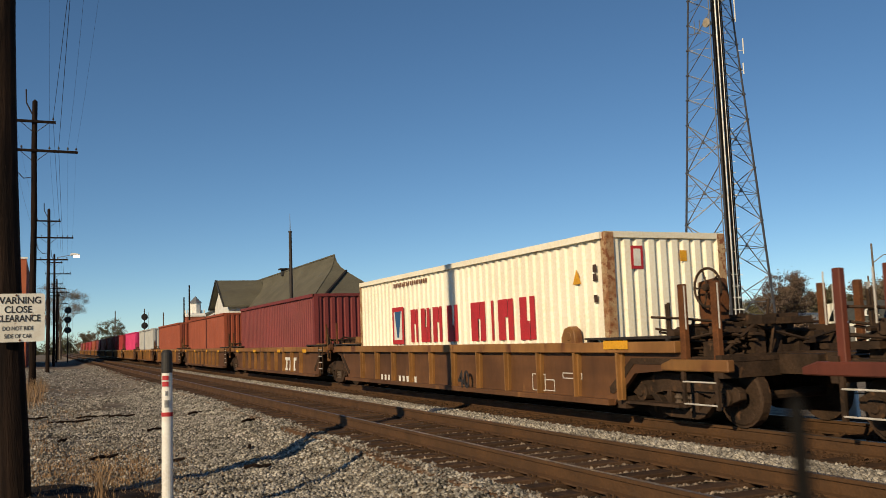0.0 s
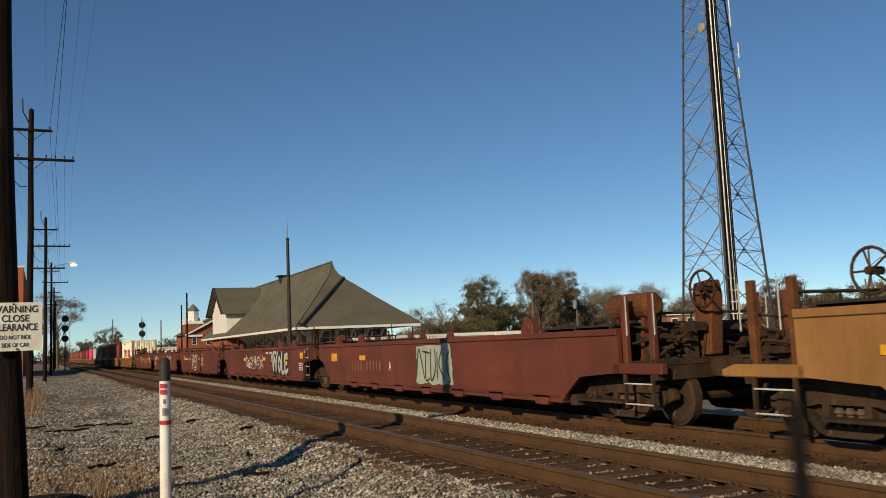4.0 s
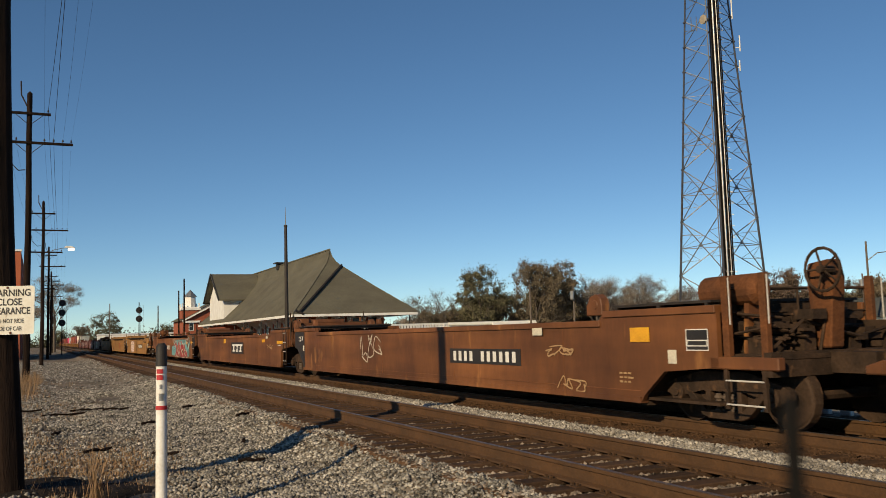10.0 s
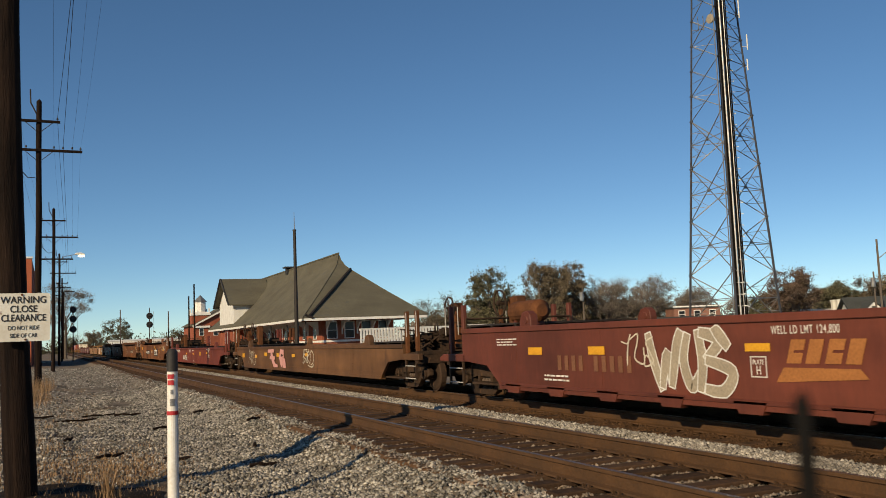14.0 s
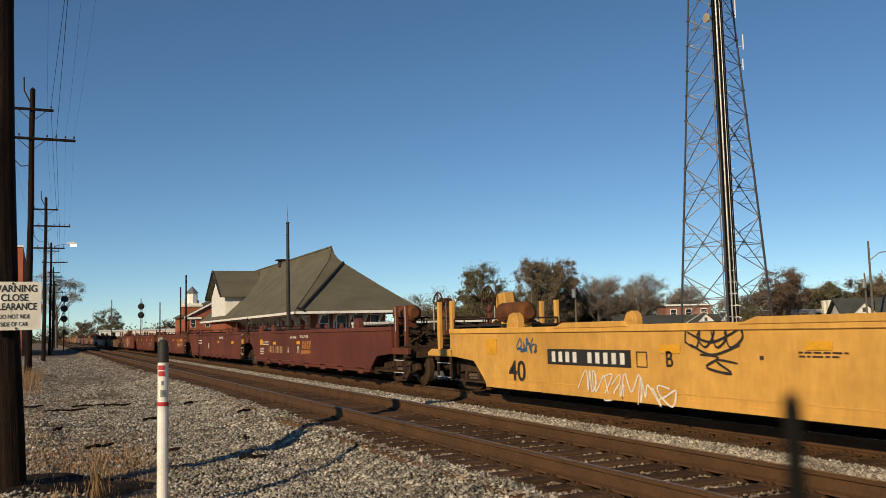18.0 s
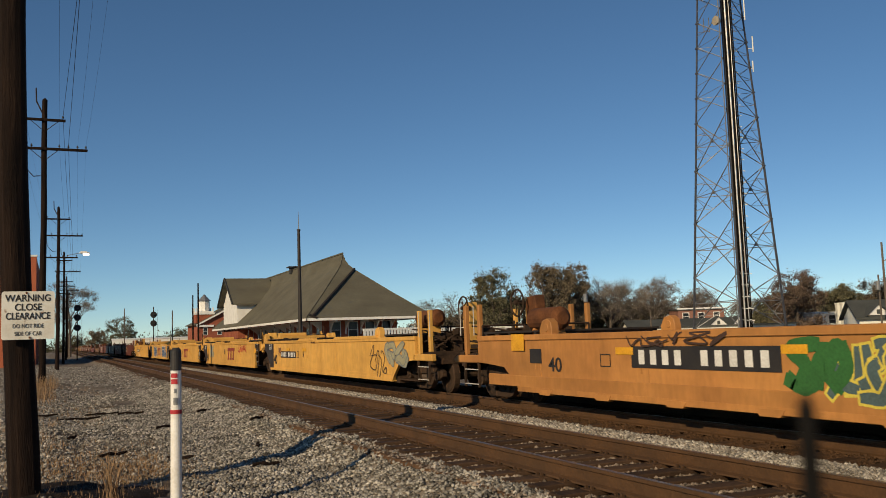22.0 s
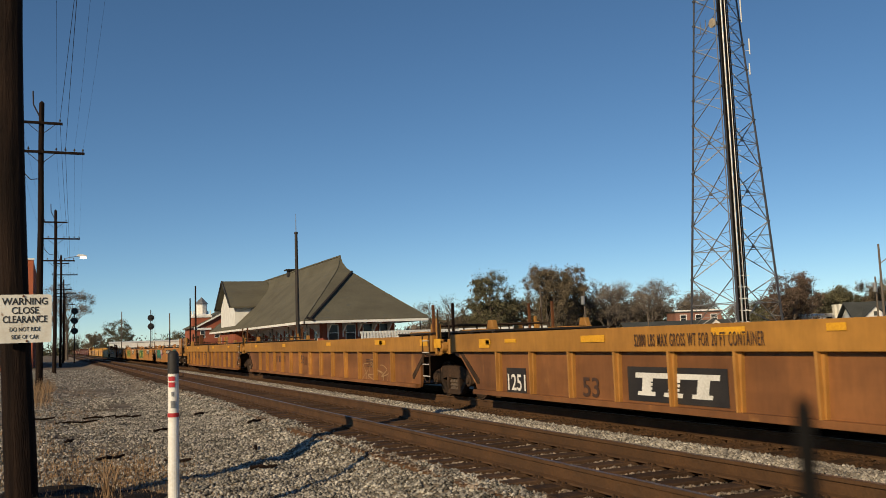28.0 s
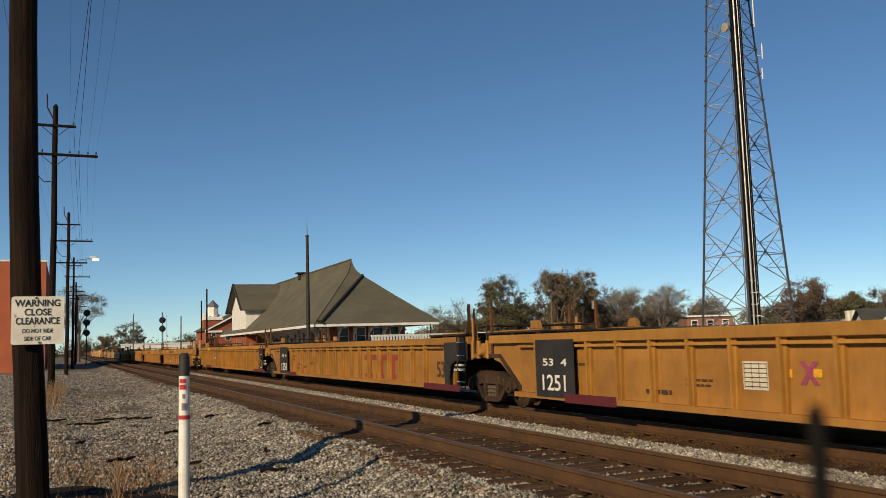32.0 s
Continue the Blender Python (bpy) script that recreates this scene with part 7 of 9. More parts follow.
stones("gravel_shoulder", 150000, shoulder_spots, "grey crushed ballast stones beside the near track", 1)
def near_spots(rng, n):
    y, x = rng.uniform(-7.0, 5.1, n), rng.uniform(-4.5, 4.5, n)
    z = np.array([ground_z(a, b) for a, b in zip(x, y)])
    return x, y, z, rng.uniform(0.018, 0.042, n)


stones("gravel_foreground", 12000, near_spots, "grey crushed ballast stones round the standpoint", 6, lift=0.2, whole=False)
stones("gravel_middle", 30000, middle_spots, "pale crushed ballast between the two tracks", 2, "pale_stone")
stones("gravel_strip", 26000, far_spots, "grey gravel along the pole line", 4, lift=0.2, whole=False)
stones("gravel_rail_side", 14000, rail_side_spots, "brown-stained ballast heaped along the rail", 5, "ballast_rust", 0.2, False)
stones("gravel_cribs", 20000, crib_spots, "brown-stained ballast stones between the ties", 3, "crib_stone", 0.2, False)

# ---- dry grass, weeds and lineside litter ----


def tuft(bm, x, y, z, n, h, spread, rnd):
    for _ in range(n):
        a = rnd.uniform(0, 6.28)
        lean = rnd.uniform(0.1, 0.5) * h
        hh = h * rnd.uniform(0.5, 1.1)
        bx, by = x + rnd.gauss(0, spread), y + rnd.gauss(0, spread)
        w = 0.004 + 0.002 * rnd.random()
        p = Vector((bx, by, z))
        q = p + Vector((math.cos(a) * lean * 0.4, math.sin(a) * lean * 0.4, hh * 0.6))
        r = p + Vector((math.cos(a) * lean, math.sin(a) * lean, hh))
        s = Vector((-math.sin(a), math.cos(a), 0)) * w
        v = [bm.verts.new(c) for c in (p - s, p + s, q + s * 0.8, q - s * 0.8, r)]
        bm.faces.new(v[:4])
        bm.faces.new((v[3], v[2], v[4]))


def weeds():
    rnd = random.Random(5)
    for x, y, n, h, sp in ((0.60, 11.4, 55, 0.66, 0.032), (0.64, 11.5, 24, 0.40, 0.05)):
        bm = bmesh.new()
        tuft(bm, x, y, ground_z(x, y) - 0.02, n, h, sp, rnd)
        tagged(part("dry_weed", bm, "dry"), "tall dry brown weed stalks in the gravel", "weed", "dry weeds", "stuff")
    bm = bmesh.new()
    for _ in range(420):
        x, y = rnd.uniform(-4.5, 1.6), rnd.uniform(9, 46)
        if noise.noise((x * 0.4, y * 0.25, 2.0)) > 0.0:
            tuft(bm, x, y, ground_z(x, y), 8, 0.10, 0.10, rnd)
    for _ in range(700):      # dead weeds along the pole line
        x, y = rnd.gauss(-0.6, 0.7), 9 + 40 * rnd.random() ** 1.5
        if noise.noise((x * 0.5, y * 0.35, 8.0)) > -0.05:
            tuft(bm, x, y, ground_z(x, y) - 0.01, 6, rnd.uniform(0.06, 0.2), 0.12, rnd)
    for _ in range(900):      # trodden brown patch by the marker post
        x, y = rnd.gauss(0.7, 0.7), rnd.gauss(14.6, 1.5)
        tuft(bm, x, y, ground_z(x, y) - 0.01, 7, 0.075, 0.09, rnd)
    for _ in range(90):
        tuft(bm, rnd.uniform(-0.9, -0.1), rnd.uniform(30, 50), -0.5, 9, rnd.uniform(0.4, 1.0), 0.12, rnd)
    for _ in range(14):
        tuft(bm, rnd.uniform(-1.2, 0.3), rnd.uniform(10.8, 12.2), -0.47, 8, 0.16, 0.1, rnd)
    tagged(part("dry_grass", bm, "dry"), "sparse dry brown grass on the gravel", "grass", kind="stuff")
    for x, y, a, l in ((4.0, 19.2, 40, 0.5), (1.2, 27.0, 10, 0.9), (1.9, 26.0, -15, 0.7), (3.3, 15.9, 75, 0.35), (2.4, 21.5, 20, 0.6), (1.9, 15.4, -30, 0.45), (0.5, 24.5, 5, 1.1), (-0.4, 25.5, -8, 0.9), (0.9, 16.2, 25, 0.5), (2.9, 13.4, -20, 0.4), (0.3, 19.5, 60, 0.3), (3.6, 24.0, 30, 0.5)):
        bm = bmesh.new()
        pts = [Vector((math.cos(radians(a)) * l * (i / 3 - 0.5), math.sin(radians(a)) * l * (i / 3 - 0.5), 0.05 + 0.03 * (i % 2))) for i in range(4)]
        for p, q in zip(pts, pts[1:]):
            rod(bm, p, q, 0.035, 0.02, 6)
        tagged(part("wood_scrap", bm, "pole_wood", None, "", (x, y, ground_z(x, y))), "broken dark piece of old tie on the gravel", "debris", "scraps on the gravel")


weeds()

# ---- utility poles, wires, sign, posts ----
POLES = [(-0.36, 12.0, 13.2, -0.03), (-0.62, 45.0, 13.2, 0), (0.06, 80.0, 13.2, 0), (0.75, 118.0, 13.2, 0), (1.4, 156.0, 13.0, 0), (2.0, 194.0, 13.0, 0)]
ARMS = [(12.2, -0.92, 0.92, (-0.85, 0.8)), (10.8, -1.05, 1.9, (-0.95, -0.55, 0.65, 1.05, 1.45, 1.82))]


LIT = bpy.data.materials.new("lit_lamp")
LIT.use_nodes = True
LIT.node_tree.nodes["Principled BSDF"].inputs["Emission Color"].default_value = (1.0, 0.86, 0.55, 1)
LIT.node_tree.nodes["Principled BSDF"].inputs["Emission Strength"].default_value = 2.5


def utility_pole(x, y, top, lean, arms, lamp=False):
    ob = thing("utility_pole", pose(x, y, 0), "weathered brown wooden utility pole with crossarms", "utility pole", "poles along the track")
    rnd = random.Random(int(y))
    bm = bmesh.new()
    seg, n = 14, 16
    rings = []
    for i in range(n + 1):
        z = -0.7 + (top + 0.7) * i / n
        r = (0.185 if lean else 0.165) - 0.05 * i / n
        dx = lean * z + 0.012 * math.sin(z * 0.9 + y)
        if lean:       # this old pole is bowed near its foot
            dx = -0.048 * z if z < 3.2 else -0.154 - 0.018 * (z - 3.2)
        ring = [bm.verts.new((dx + r * (1 + rnd.uniform(-0.04, 0.04)) * math.cos(2 * math.pi * k / seg), r * (1 + rnd.uniform(-0.04, 0.04)) * math.sin(2 * math.pi * k / seg), z)) for k in range(seg)]
        rings.append(ring)
    for a, b in zip(rings, rings[1:]):
        for k in range(seg):
            bm.faces.new((a[k], a[(k + 1) % seg], b[(k + 1) % seg], b[k]))
    tip = bm.verts.new((dx, 0, top + 0.12))
    for k in range(seg):
        bm.faces.new((rings[-1][k], rings[-1][(k + 1) % seg], tip))
    part("pole_shaft", bm, "pole_wood", ob)
    for z, a, b, pins in arms:
        dx = lean * z
        bm = bmesh.new()
        box(bm, dx + a, dx + b, -0.21, -0.11, z - 0.06, z + 0.06)
        arm = part("crossarm", bm, "pole_wood", ob, "", None, 0.008)
        bm = bmesh.new()
        for s in (-1, 1):
            rod(bm, (dx + s * 0.6, -0.16, z - 0.05), (dx + s * 0.08, -0.14, z - 0.5), 0.016)
        part("arm_brace", bm, "black_steel", arm)

        def insulator(bm):
            rod(bm, (0, 0, 0.05), (0, 0, 0.14), 0.014)
            rod(bm, (0, 0, 0.12), (0, 0, 0.17), 0.05, 0.04, 8)
            rod(bm, (0, 0, 0.17), (0, 0, 0.22), 0.035, 0.03, 8)
        for p in pins:
            part("insulator", kept(("ins",), "insulator", "black_steel", insulator), None, arm, "dark glass insulator", (dx + p, -0.16, z))
    bm = bmesh.new()
    pipe(bm, [(lean * top, 0, top - 0.75), (lean * top - 0.12, -0.05, top - 0.6), (lean * top - 0.36, -0.05, top - 0.1), (lean * top - 0.38, -0.05, top + 0.55)], 0.035)
    part("ridge_iron", bm, "black_steel", ob, "bent iron bracket at the top")
    bm = bmesh.new()
    pipe(bm, [(lean * 10 - 0.9, -0.2, 10.35), (-0.85, -0.2, 9.9), (-0.45, -0.2, 9.45), (-0.15, -0.15, 9.5)], 0.022)
    part("drop_cable", bm, "black_steel", ob)
    if lamp:
        bm = bmesh.new()
        pipe(bm, [(0.1, 0, 12.5), (0.6, 0, 12.9), (1.8, 0, 13.15)], 0.04)
        arm = part("lamp_arm", bm, "tower_steel", ob)
        bm = bmesh.new()
        prism(bm, [(1.7, 13.12), (2.9, 13.06), (2.95, 13.2), (2.5, 13.38), (1.9, 13.36)], 1, -0.25, 0.25)
        head = part("lamp_head", bm, "white_paint", arm, "white street-lamp head", None, 0.04)
        bm = bmesh.new()
        box(bm, 2.15, 2.9, -0.3, 0.2, 12.83, 13.08)
        part("lamp_lens", bm, LIT, head, "glowing lamp glass", None, 0.05)
    return ob


def pole_line():
    for i, (x, y, top, lean) in enumerate(POLES):
        arms = ARMS if i != 3 else ARMS + [(9.0, -0.9, 1.3, (-0.8, 0.7, 1.2)), (8.1, -0.7, 0.7, (-0.6, 0.6))]
        if i == 2:
            arms = ARMS + [(8.95, -1.3, 1.5, (-1.2, -0.6, 0.7, 1.4))]
        utility_pole(x, y, top, lean, arms, i == 3)
    behind, beyond_ = (-0.5, -24.0, 13.2, 0), (5.5, 420.0, 13.0, 0)
    for z, p, sag, r, skew in ((12.2, 0.8, 0.3, 0.011, 1.18), (10.8, 1.05, 0.3, 0.011, 0.07), (12.2, -0.85, 0.5, 0.004, 0), (10.8, 0.65, 0.6, 0.004, 0), (10.8, 1.45, 0.65, 0.004, 0), (10.8, 1.82, 0.5, 0.003, 0), (10.8, -0.95, 0.6, 0.005, 0)):
        ends = [behind] + (POLES[1:] if skew else POLES) + [beyond_]
        pts = []
        for (x0, y0, _, l0), (x1, y1, _, l1) in zip(ends, ends[1:]):
            a = x0 + l0 * z + p + (skew if y0 < 0 else 0)
            for i in range(9):
                t = i / 9
                pts.append((a + (x1 + l1 * z + p - a) * t, y0 - 0.16 + (y1 - y0) * t, z + 0.19 - 4 * sag * t * (1 - t)))
        bm = bmesh.new()
        pipe(bm, pts, r, 4)
        tagged(part("overhead_wire", bm, "black_steel"), "thin black overhead wire strung between the poles", "wire", "overhead wires")


pole_line()


def warning_sign():
    ob = thing("warning_sign", pose(-0.318, 11.72, 1.78, 0, 0, 0), "rusty white metal warning sign fixed to the utility pole", "sign")
    bm = bmesh.new()
    w, h, r = 0.292, 0.29, 0.03
    out = []
    for cx, cz, a0 in ((w - r, -h + r, -90), (w - r, h - r, 0), (-w + r, h - r, 90), (-w + r, -h + r, 180)):
        out += [(cx + r * math.cos(radians(a0 + k * 30)), cz + r * math.sin(radians(a0 + k * 30))) for k in range(4)]
    prism(bm, out, 1, 0, 0.006)
    part("sign_plate", bm, material("sign_face", (0.74, 0.72, 0.64), (0.60, 0.56, 0.47), 0.5, 0, 4, 0.05, 40, (0.20, 0.10, 0.05), 0.64, grain=0.2), ob, "off-white sign plate with rust spots")
    for text, z, size, sx in (("WARNING", 0.205, 0.115, 0.90), ("CLOSE", 0.095, 0.115, 0.88), ("CLEARANCE", -0.012, 0.115, 0.76), ("DO NOT RIDE", -0.13, 0.072, 0.74), ("SIDE OF CAR", -0.222, 0.072, 0.72)):
        m = pose(0.0, -0.004, z, 90, 0, 0) @ Matrix.Diagonal((sx, 1, 1, 1))
        part("lettering", lettering(text, size, "decal_black", 0.002 if size > 0.1 else 0), None, ob, "black painted words", m)
    for x in (-0.02, 0.02):
        bm = bmesh.new()
        rod(bm, (x, -0.012, 0.27 if x < 0 else -0.27), (x, 0.1, 0.27 if x < 0 else -0.27), 0.014, 0.014, 8)
        part("bolt", bm, "rust", ob)
    return ob


def marker_post():
    x, y = 1.228, 10.3
    ob = thing("marker_post", (x, y, 0), "white lineside marker post with black top and red bands", "post")
    bm = bmesh.new()
    rod(bm, (0, 0, -0.6), (0, 0, 1.08), 0.064, 0.058, 18)
    part("post_shaft", bm, "white_paint", ob)
    bm = bmesh.new()
    rod(bm, (0, 0, 1.08), (0, 0, 1.30), 0.062, 0.06, 18)
    rod(bm, (0, 0, 1.30), (0, 0, 1.335), 0.06, 0.035, 18)
    part("cap", bm, "decal_black", ob, "black rounded cap")
    bm = bmesh.new()
    rod(bm, (0, 0, 0.60), (0, 0, 0.645), 0.0635, 0.0635, 18)
    part("red_band", bm, "decal_red", ob, "red reflective band")
    bm = bmesh.new()
    for z0, z1 in ((0.93, 0.985), (1.0, 1.05)):
        for a in range(-3, 2):
            t0, t1 = radians(250 + a * 14), radians(250 + (a + 1) * 14)
            rr = 0.0635
            v = [bm.verts.new((rr * math.cos(t), rr * math.sin(t), z)) for t, z in ((t0, z0), (t1, z0), (t1, z1), (t0, z1))]
            bm.faces.new(v)
    part("sticker", bm, "decal_red", ob, "worn red sticker")
    for z0, z1, a0, n in ((0.70, 0.78, 236, 4), (0.83, 0.88, 244, 2)):
        bm = bmesh.new()
        for a in range(n):
            t0, t1 = radians(a0 + a * 12), radians(a0 + (a + 1) * 12)
            bm.faces.new([bm.verts.new((0.0637 * math.cos(t), 0.0637 * math.sin(t), z)) for t, z in ((t0, z0), (t1, z0), (t1, z1), (t0, z1))])
        part("faded_sticker", bm, "galv", ob, "faded grey sticker")


def stake():
    ob = thing("steel_stake", pose(0.4226, 0.400, 0, 0, -0.5, 0), "thin dark steel stake standing in the gravel", "stake")
    bm = bmesh.new()
    rod(bm, (0, 0, -0.6), (0, 0, 1.318), 0.0056, 0.0056, 12)
    part("shaft", bm, "matt_black", ob)
    bm = bmesh.new()
    rod(bm, (0, 0, 1.318), (0, 0, 1.327), 0.0056, 0.003, 12)
    part("cap", bm, "matt_black", ob)


SIGN = warning_sign()
marker_post()
stake()

# ---- lattice tower ----


def radio_tower():
    v, r = Vector((0.675, 0.738, 0)), Vector((0.738, -0.675, 0))
    c = v * 70 - r * 0.12
    top, base = 54.0, -1.6
    ob = thing("radio_tower", (0, 0, 0), "tall grey steel lattice radio tower with three legs", "radio tower")

    def width(z):
        return 6.95 - 0.138 * z if z < 30 else 2.81 - 0.02 * (z - 30)

    def legs(z):
        w = width(z)
        o = Vector((c.x, c.y, z)) - r * 0.004 * max(0, 12 - z)
        return o + v * w * 0.289 - r * w / 2, o - v * w * 0.577 + r * 0.15, o + v * w * 0.289 + r * w / 2
    levels = [base, 1.15, 5.2, 9.45, 13.6, 17.4, 19.4, 21.4, 23.4, 25.4, 27.4, 30, 33, 36, 40, 44, 48, top]
    for k in range(3):
        bm = bmesh.new()
        for a, b, ra, rb in ((base, 13.6, 0.095, 0.085), (13.6, 30, 0.08, 0.065), (30, top, 0.06, 0.05)):
            rod(bm, legs(a)[k], legs(b)[k], ra, rb, 8)
        for z in levels[:-1]:
            rod(bm, legs(z - 0.05)[k], legs(z + 0.05)[k], 0.14, 0.14, 8)
        part("leg", bm, "leg_steel", ob, "dark galvanised tubular leg with flanges")
    for i, (a, b) in enumerate(zip(levels, levels[1:])):
        la, lb = legs(a), legs(b)
        for k in range(3):
            q = (k + 1) % 3
            bm = bmesh.new()
            if i < 5:
                lm = legs((a + b) / 2)
                rod(bm, la[k], lb[q], 0.042, None, 5)
                rod(bm, la[q], lb[k], 0.042, None, 5)
                rod(bm, lm[k], lm[q], 0.030, None, 5)
                for m, n in ((k, q), (q, k)):
                    rod(bm, legs(a + (b - a) * 0.25)[m], la[m].lerp(lb[n], 0.27), 0.020, None, 4)
                    rod(bm, lm[m], la[m].lerp(lb[n], 0.27), 0.020, None, 4)
                    rod(bm, legs(a + (b - a) * 0.75)[m], lb[m].lerp(la[n], 0.27), 0.020, None, 4)
                    rod(bm, lm[m], lb[m].lerp(la[n], 0.27), 0.020, None, 4)
                o = (lm[k] + lm[q]) / 2
                box(bm, o.x - 0.12, o.x + 0.12, o.y - 0.03, o.y + 0.03, o.z - 0.12, o.z + 0.12)
            else:      # zigzag lacing with a light strut to the middle of each bar
                m, n = (k, q) if k != 1 else (q, k)
                rod(bm, la[m], lb[n].lerp(lb[m], 0.04), 0.034, None, 5)
                rod(bm, la[m].lerp(lb[m], 0.5), la[m].lerp(lb[n], 0.5), 0.02, None, 4)
                rod(bm, lb[m], la[m].lerp(lb[n], 0.5), 0.022, None, 4)
                if i % 2:
                    rod(bm, lb[m], lb[n], 0.02, None, 4)
            part("brace_panel", bm, "tower_steel", ob)

    def up(w, d, z):
        return legs(z)[1] + r * w + v * d
    # cables and the climbing ladder up the front leg
    bm = bmesh.new()
    for w, rr in ((0.30, 0.065), (0.56, 0.035)):
        rod(bm, up(w, 0.12, base), up(w, 0.12, top), rr, None, 5)
    cl = part("cable_ladder", bm, "galv", ob, "galvanised ladder stiles between the cables")
    for w, d, rr in ((0.13, 0.2, 0.045), (0.21, 0.3, 0.05), (0.42, 0.28, 0.055), (0.49, 0.34, 0.05), (0.64, 0.3, 0.055), (0.74, 0.26, 0.05)):
        bm = bmesh.new()
        rod(bm, up(w, d, base), up(w, d, top), rr, None, 6)
        part("coaxial_cable", bm, "matt_black", cl, "black coaxial cable")
    bm = bmesh.new()
    rod(bm, up(-0.16, -0.05, base), up(-0.16, -0.05, top), 0.045, None, 6)
    part("conduit", bm, "galv", cl, "pale conduit beside the leg")
    bm = bmesh.new()
    z = base
    while z < 40:
        rod(bm, up(0.0, 0.06, z), up(0.62, 0.06, z - 0.06), 0.022, None, 4)
        rod(bm, up(0.58, 0.1, z), up(0.93, 0.1, z - 0.10), 0.036, None, 4)
        z += 0.84
    tagged(part("rung_set", bm, "white_paint", cl, "pale cable brackets and rungs"), kind="stuff")
    bm = bmesh.new()
    p = legs(24.3)[1] - r * 0.12
    for q0, q1, r0, r1 in ((0, 0.25, 0.12, 0.34), (0.25, 0.34, 0.34, 0.36), (0.34, 0.36, 0.36, 0.2)):
        rod(bm, p - v * (q0 + 0.1) - r * q0, p - v * (q1 + 0.1) - r * q1, r0, r1, 16)
    part("dish", bm, "cream_dish", ob, "small round cream microwave dish")
    bm = bmesh.new()
    for w in (0.55, 0.95):
        o = legs(24.6)[0] + r * w
        rod(bm, o, o + Vector((0, 0, 1.2)), 0.035, None, 6)
    rod(bm, legs(24.7)[0], legs(24.7)[0] + r * 1.0, 0.025, None, 5)
    part("dipole_pair", bm, "tower_steel", ob, "two short upright dipoles")
    for w, z0, z1 in ((0.15, 25.2, 28.0), (0.42, 22.6, 23.85), (0.22, 21.0, 21.9)):
        bm = bmesh.new()
        p = legs(z0)[2]
        o = Vector((p.x, p.y, 0)) + r * w
        rod(bm, o + Vector((0, 0, z0)), o + Vector((0, 0, z1)), 0.05, None, 8)
        rod(bm, o + Vector((0, 0, z0 + 0.3)), legs(z0 + 0.3)[2], 0.018, None, 4)
        part("whip_antenna", bm, "white_paint", ob, "white whip antenna")


MAT["leg_steel"] = material("leg_steel", (0.075, 0.075, 0.085), (0.05, 0.05, 0.058), 0.5, 0.3, 3, 0.1, 20)
MAT["cream_dish"] = material("cream_dish", (0.42, 0.36, 0.26), (0.32, 0.27, 0.2), 0.6, 0, 3, 0.05, 20)
radio_tower()
# ---- station ----


def slab(bm, pts, thick):
    """A roof plane with thickness, from its outline."""
    a = [bm.verts.new(p) for p in pts]
    b = [bm.verts.new((p[0], p[1], p[2] - thick)) for p in pts]
    bm.faces.new(a)
    bm.faces.new(b[::-1])
    for i in range(len(pts)):
        j = (i + 1) % len(pts)
        bm.faces.new((a[i], b[i], b[j], a[j]))


def window_unit(parent, x, y, z, w, h, face, frame_mat="trim", pane_mat="window"):
    """A sash window in a wall; face: '-x', '-y' or '+x'."""
    turn = {"-y": 0, "-x": -90, "+x": 90}[face]

    def fr(bm):
        box(bm, -w / 2 - 0.1, w / 2 + 0.1, -0.06, 0.05, -0.1, 0)
        box(bm, -w / 2 - 0.1, w / 2 + 0.1, -0.05, 0.05, h, h + 0.12)
        for a in (-w / 2 - 0.1, w / 2):
            box(bm, a, a + 0.1, -0.045, 0.05, 0, h)
        box(bm, -w / 2, w / 2, -0.035, 0.03, h * 0.5 - 0.03, h * 0.5 + 0.03)
    win = part("window", kept(("wfr", w, h, frame_mat), "window", frame_mat, fr), None, parent, "", pose(x, y, z, 0, 0, turn))

    def pn(bm):
        box(bm, -w / 2, w / 2, -0.012, 0.02, 0, h)
    part("pane", kept(("wpn", w, h, pane_mat), "pane", pane_mat, pn), None, win)
    return win


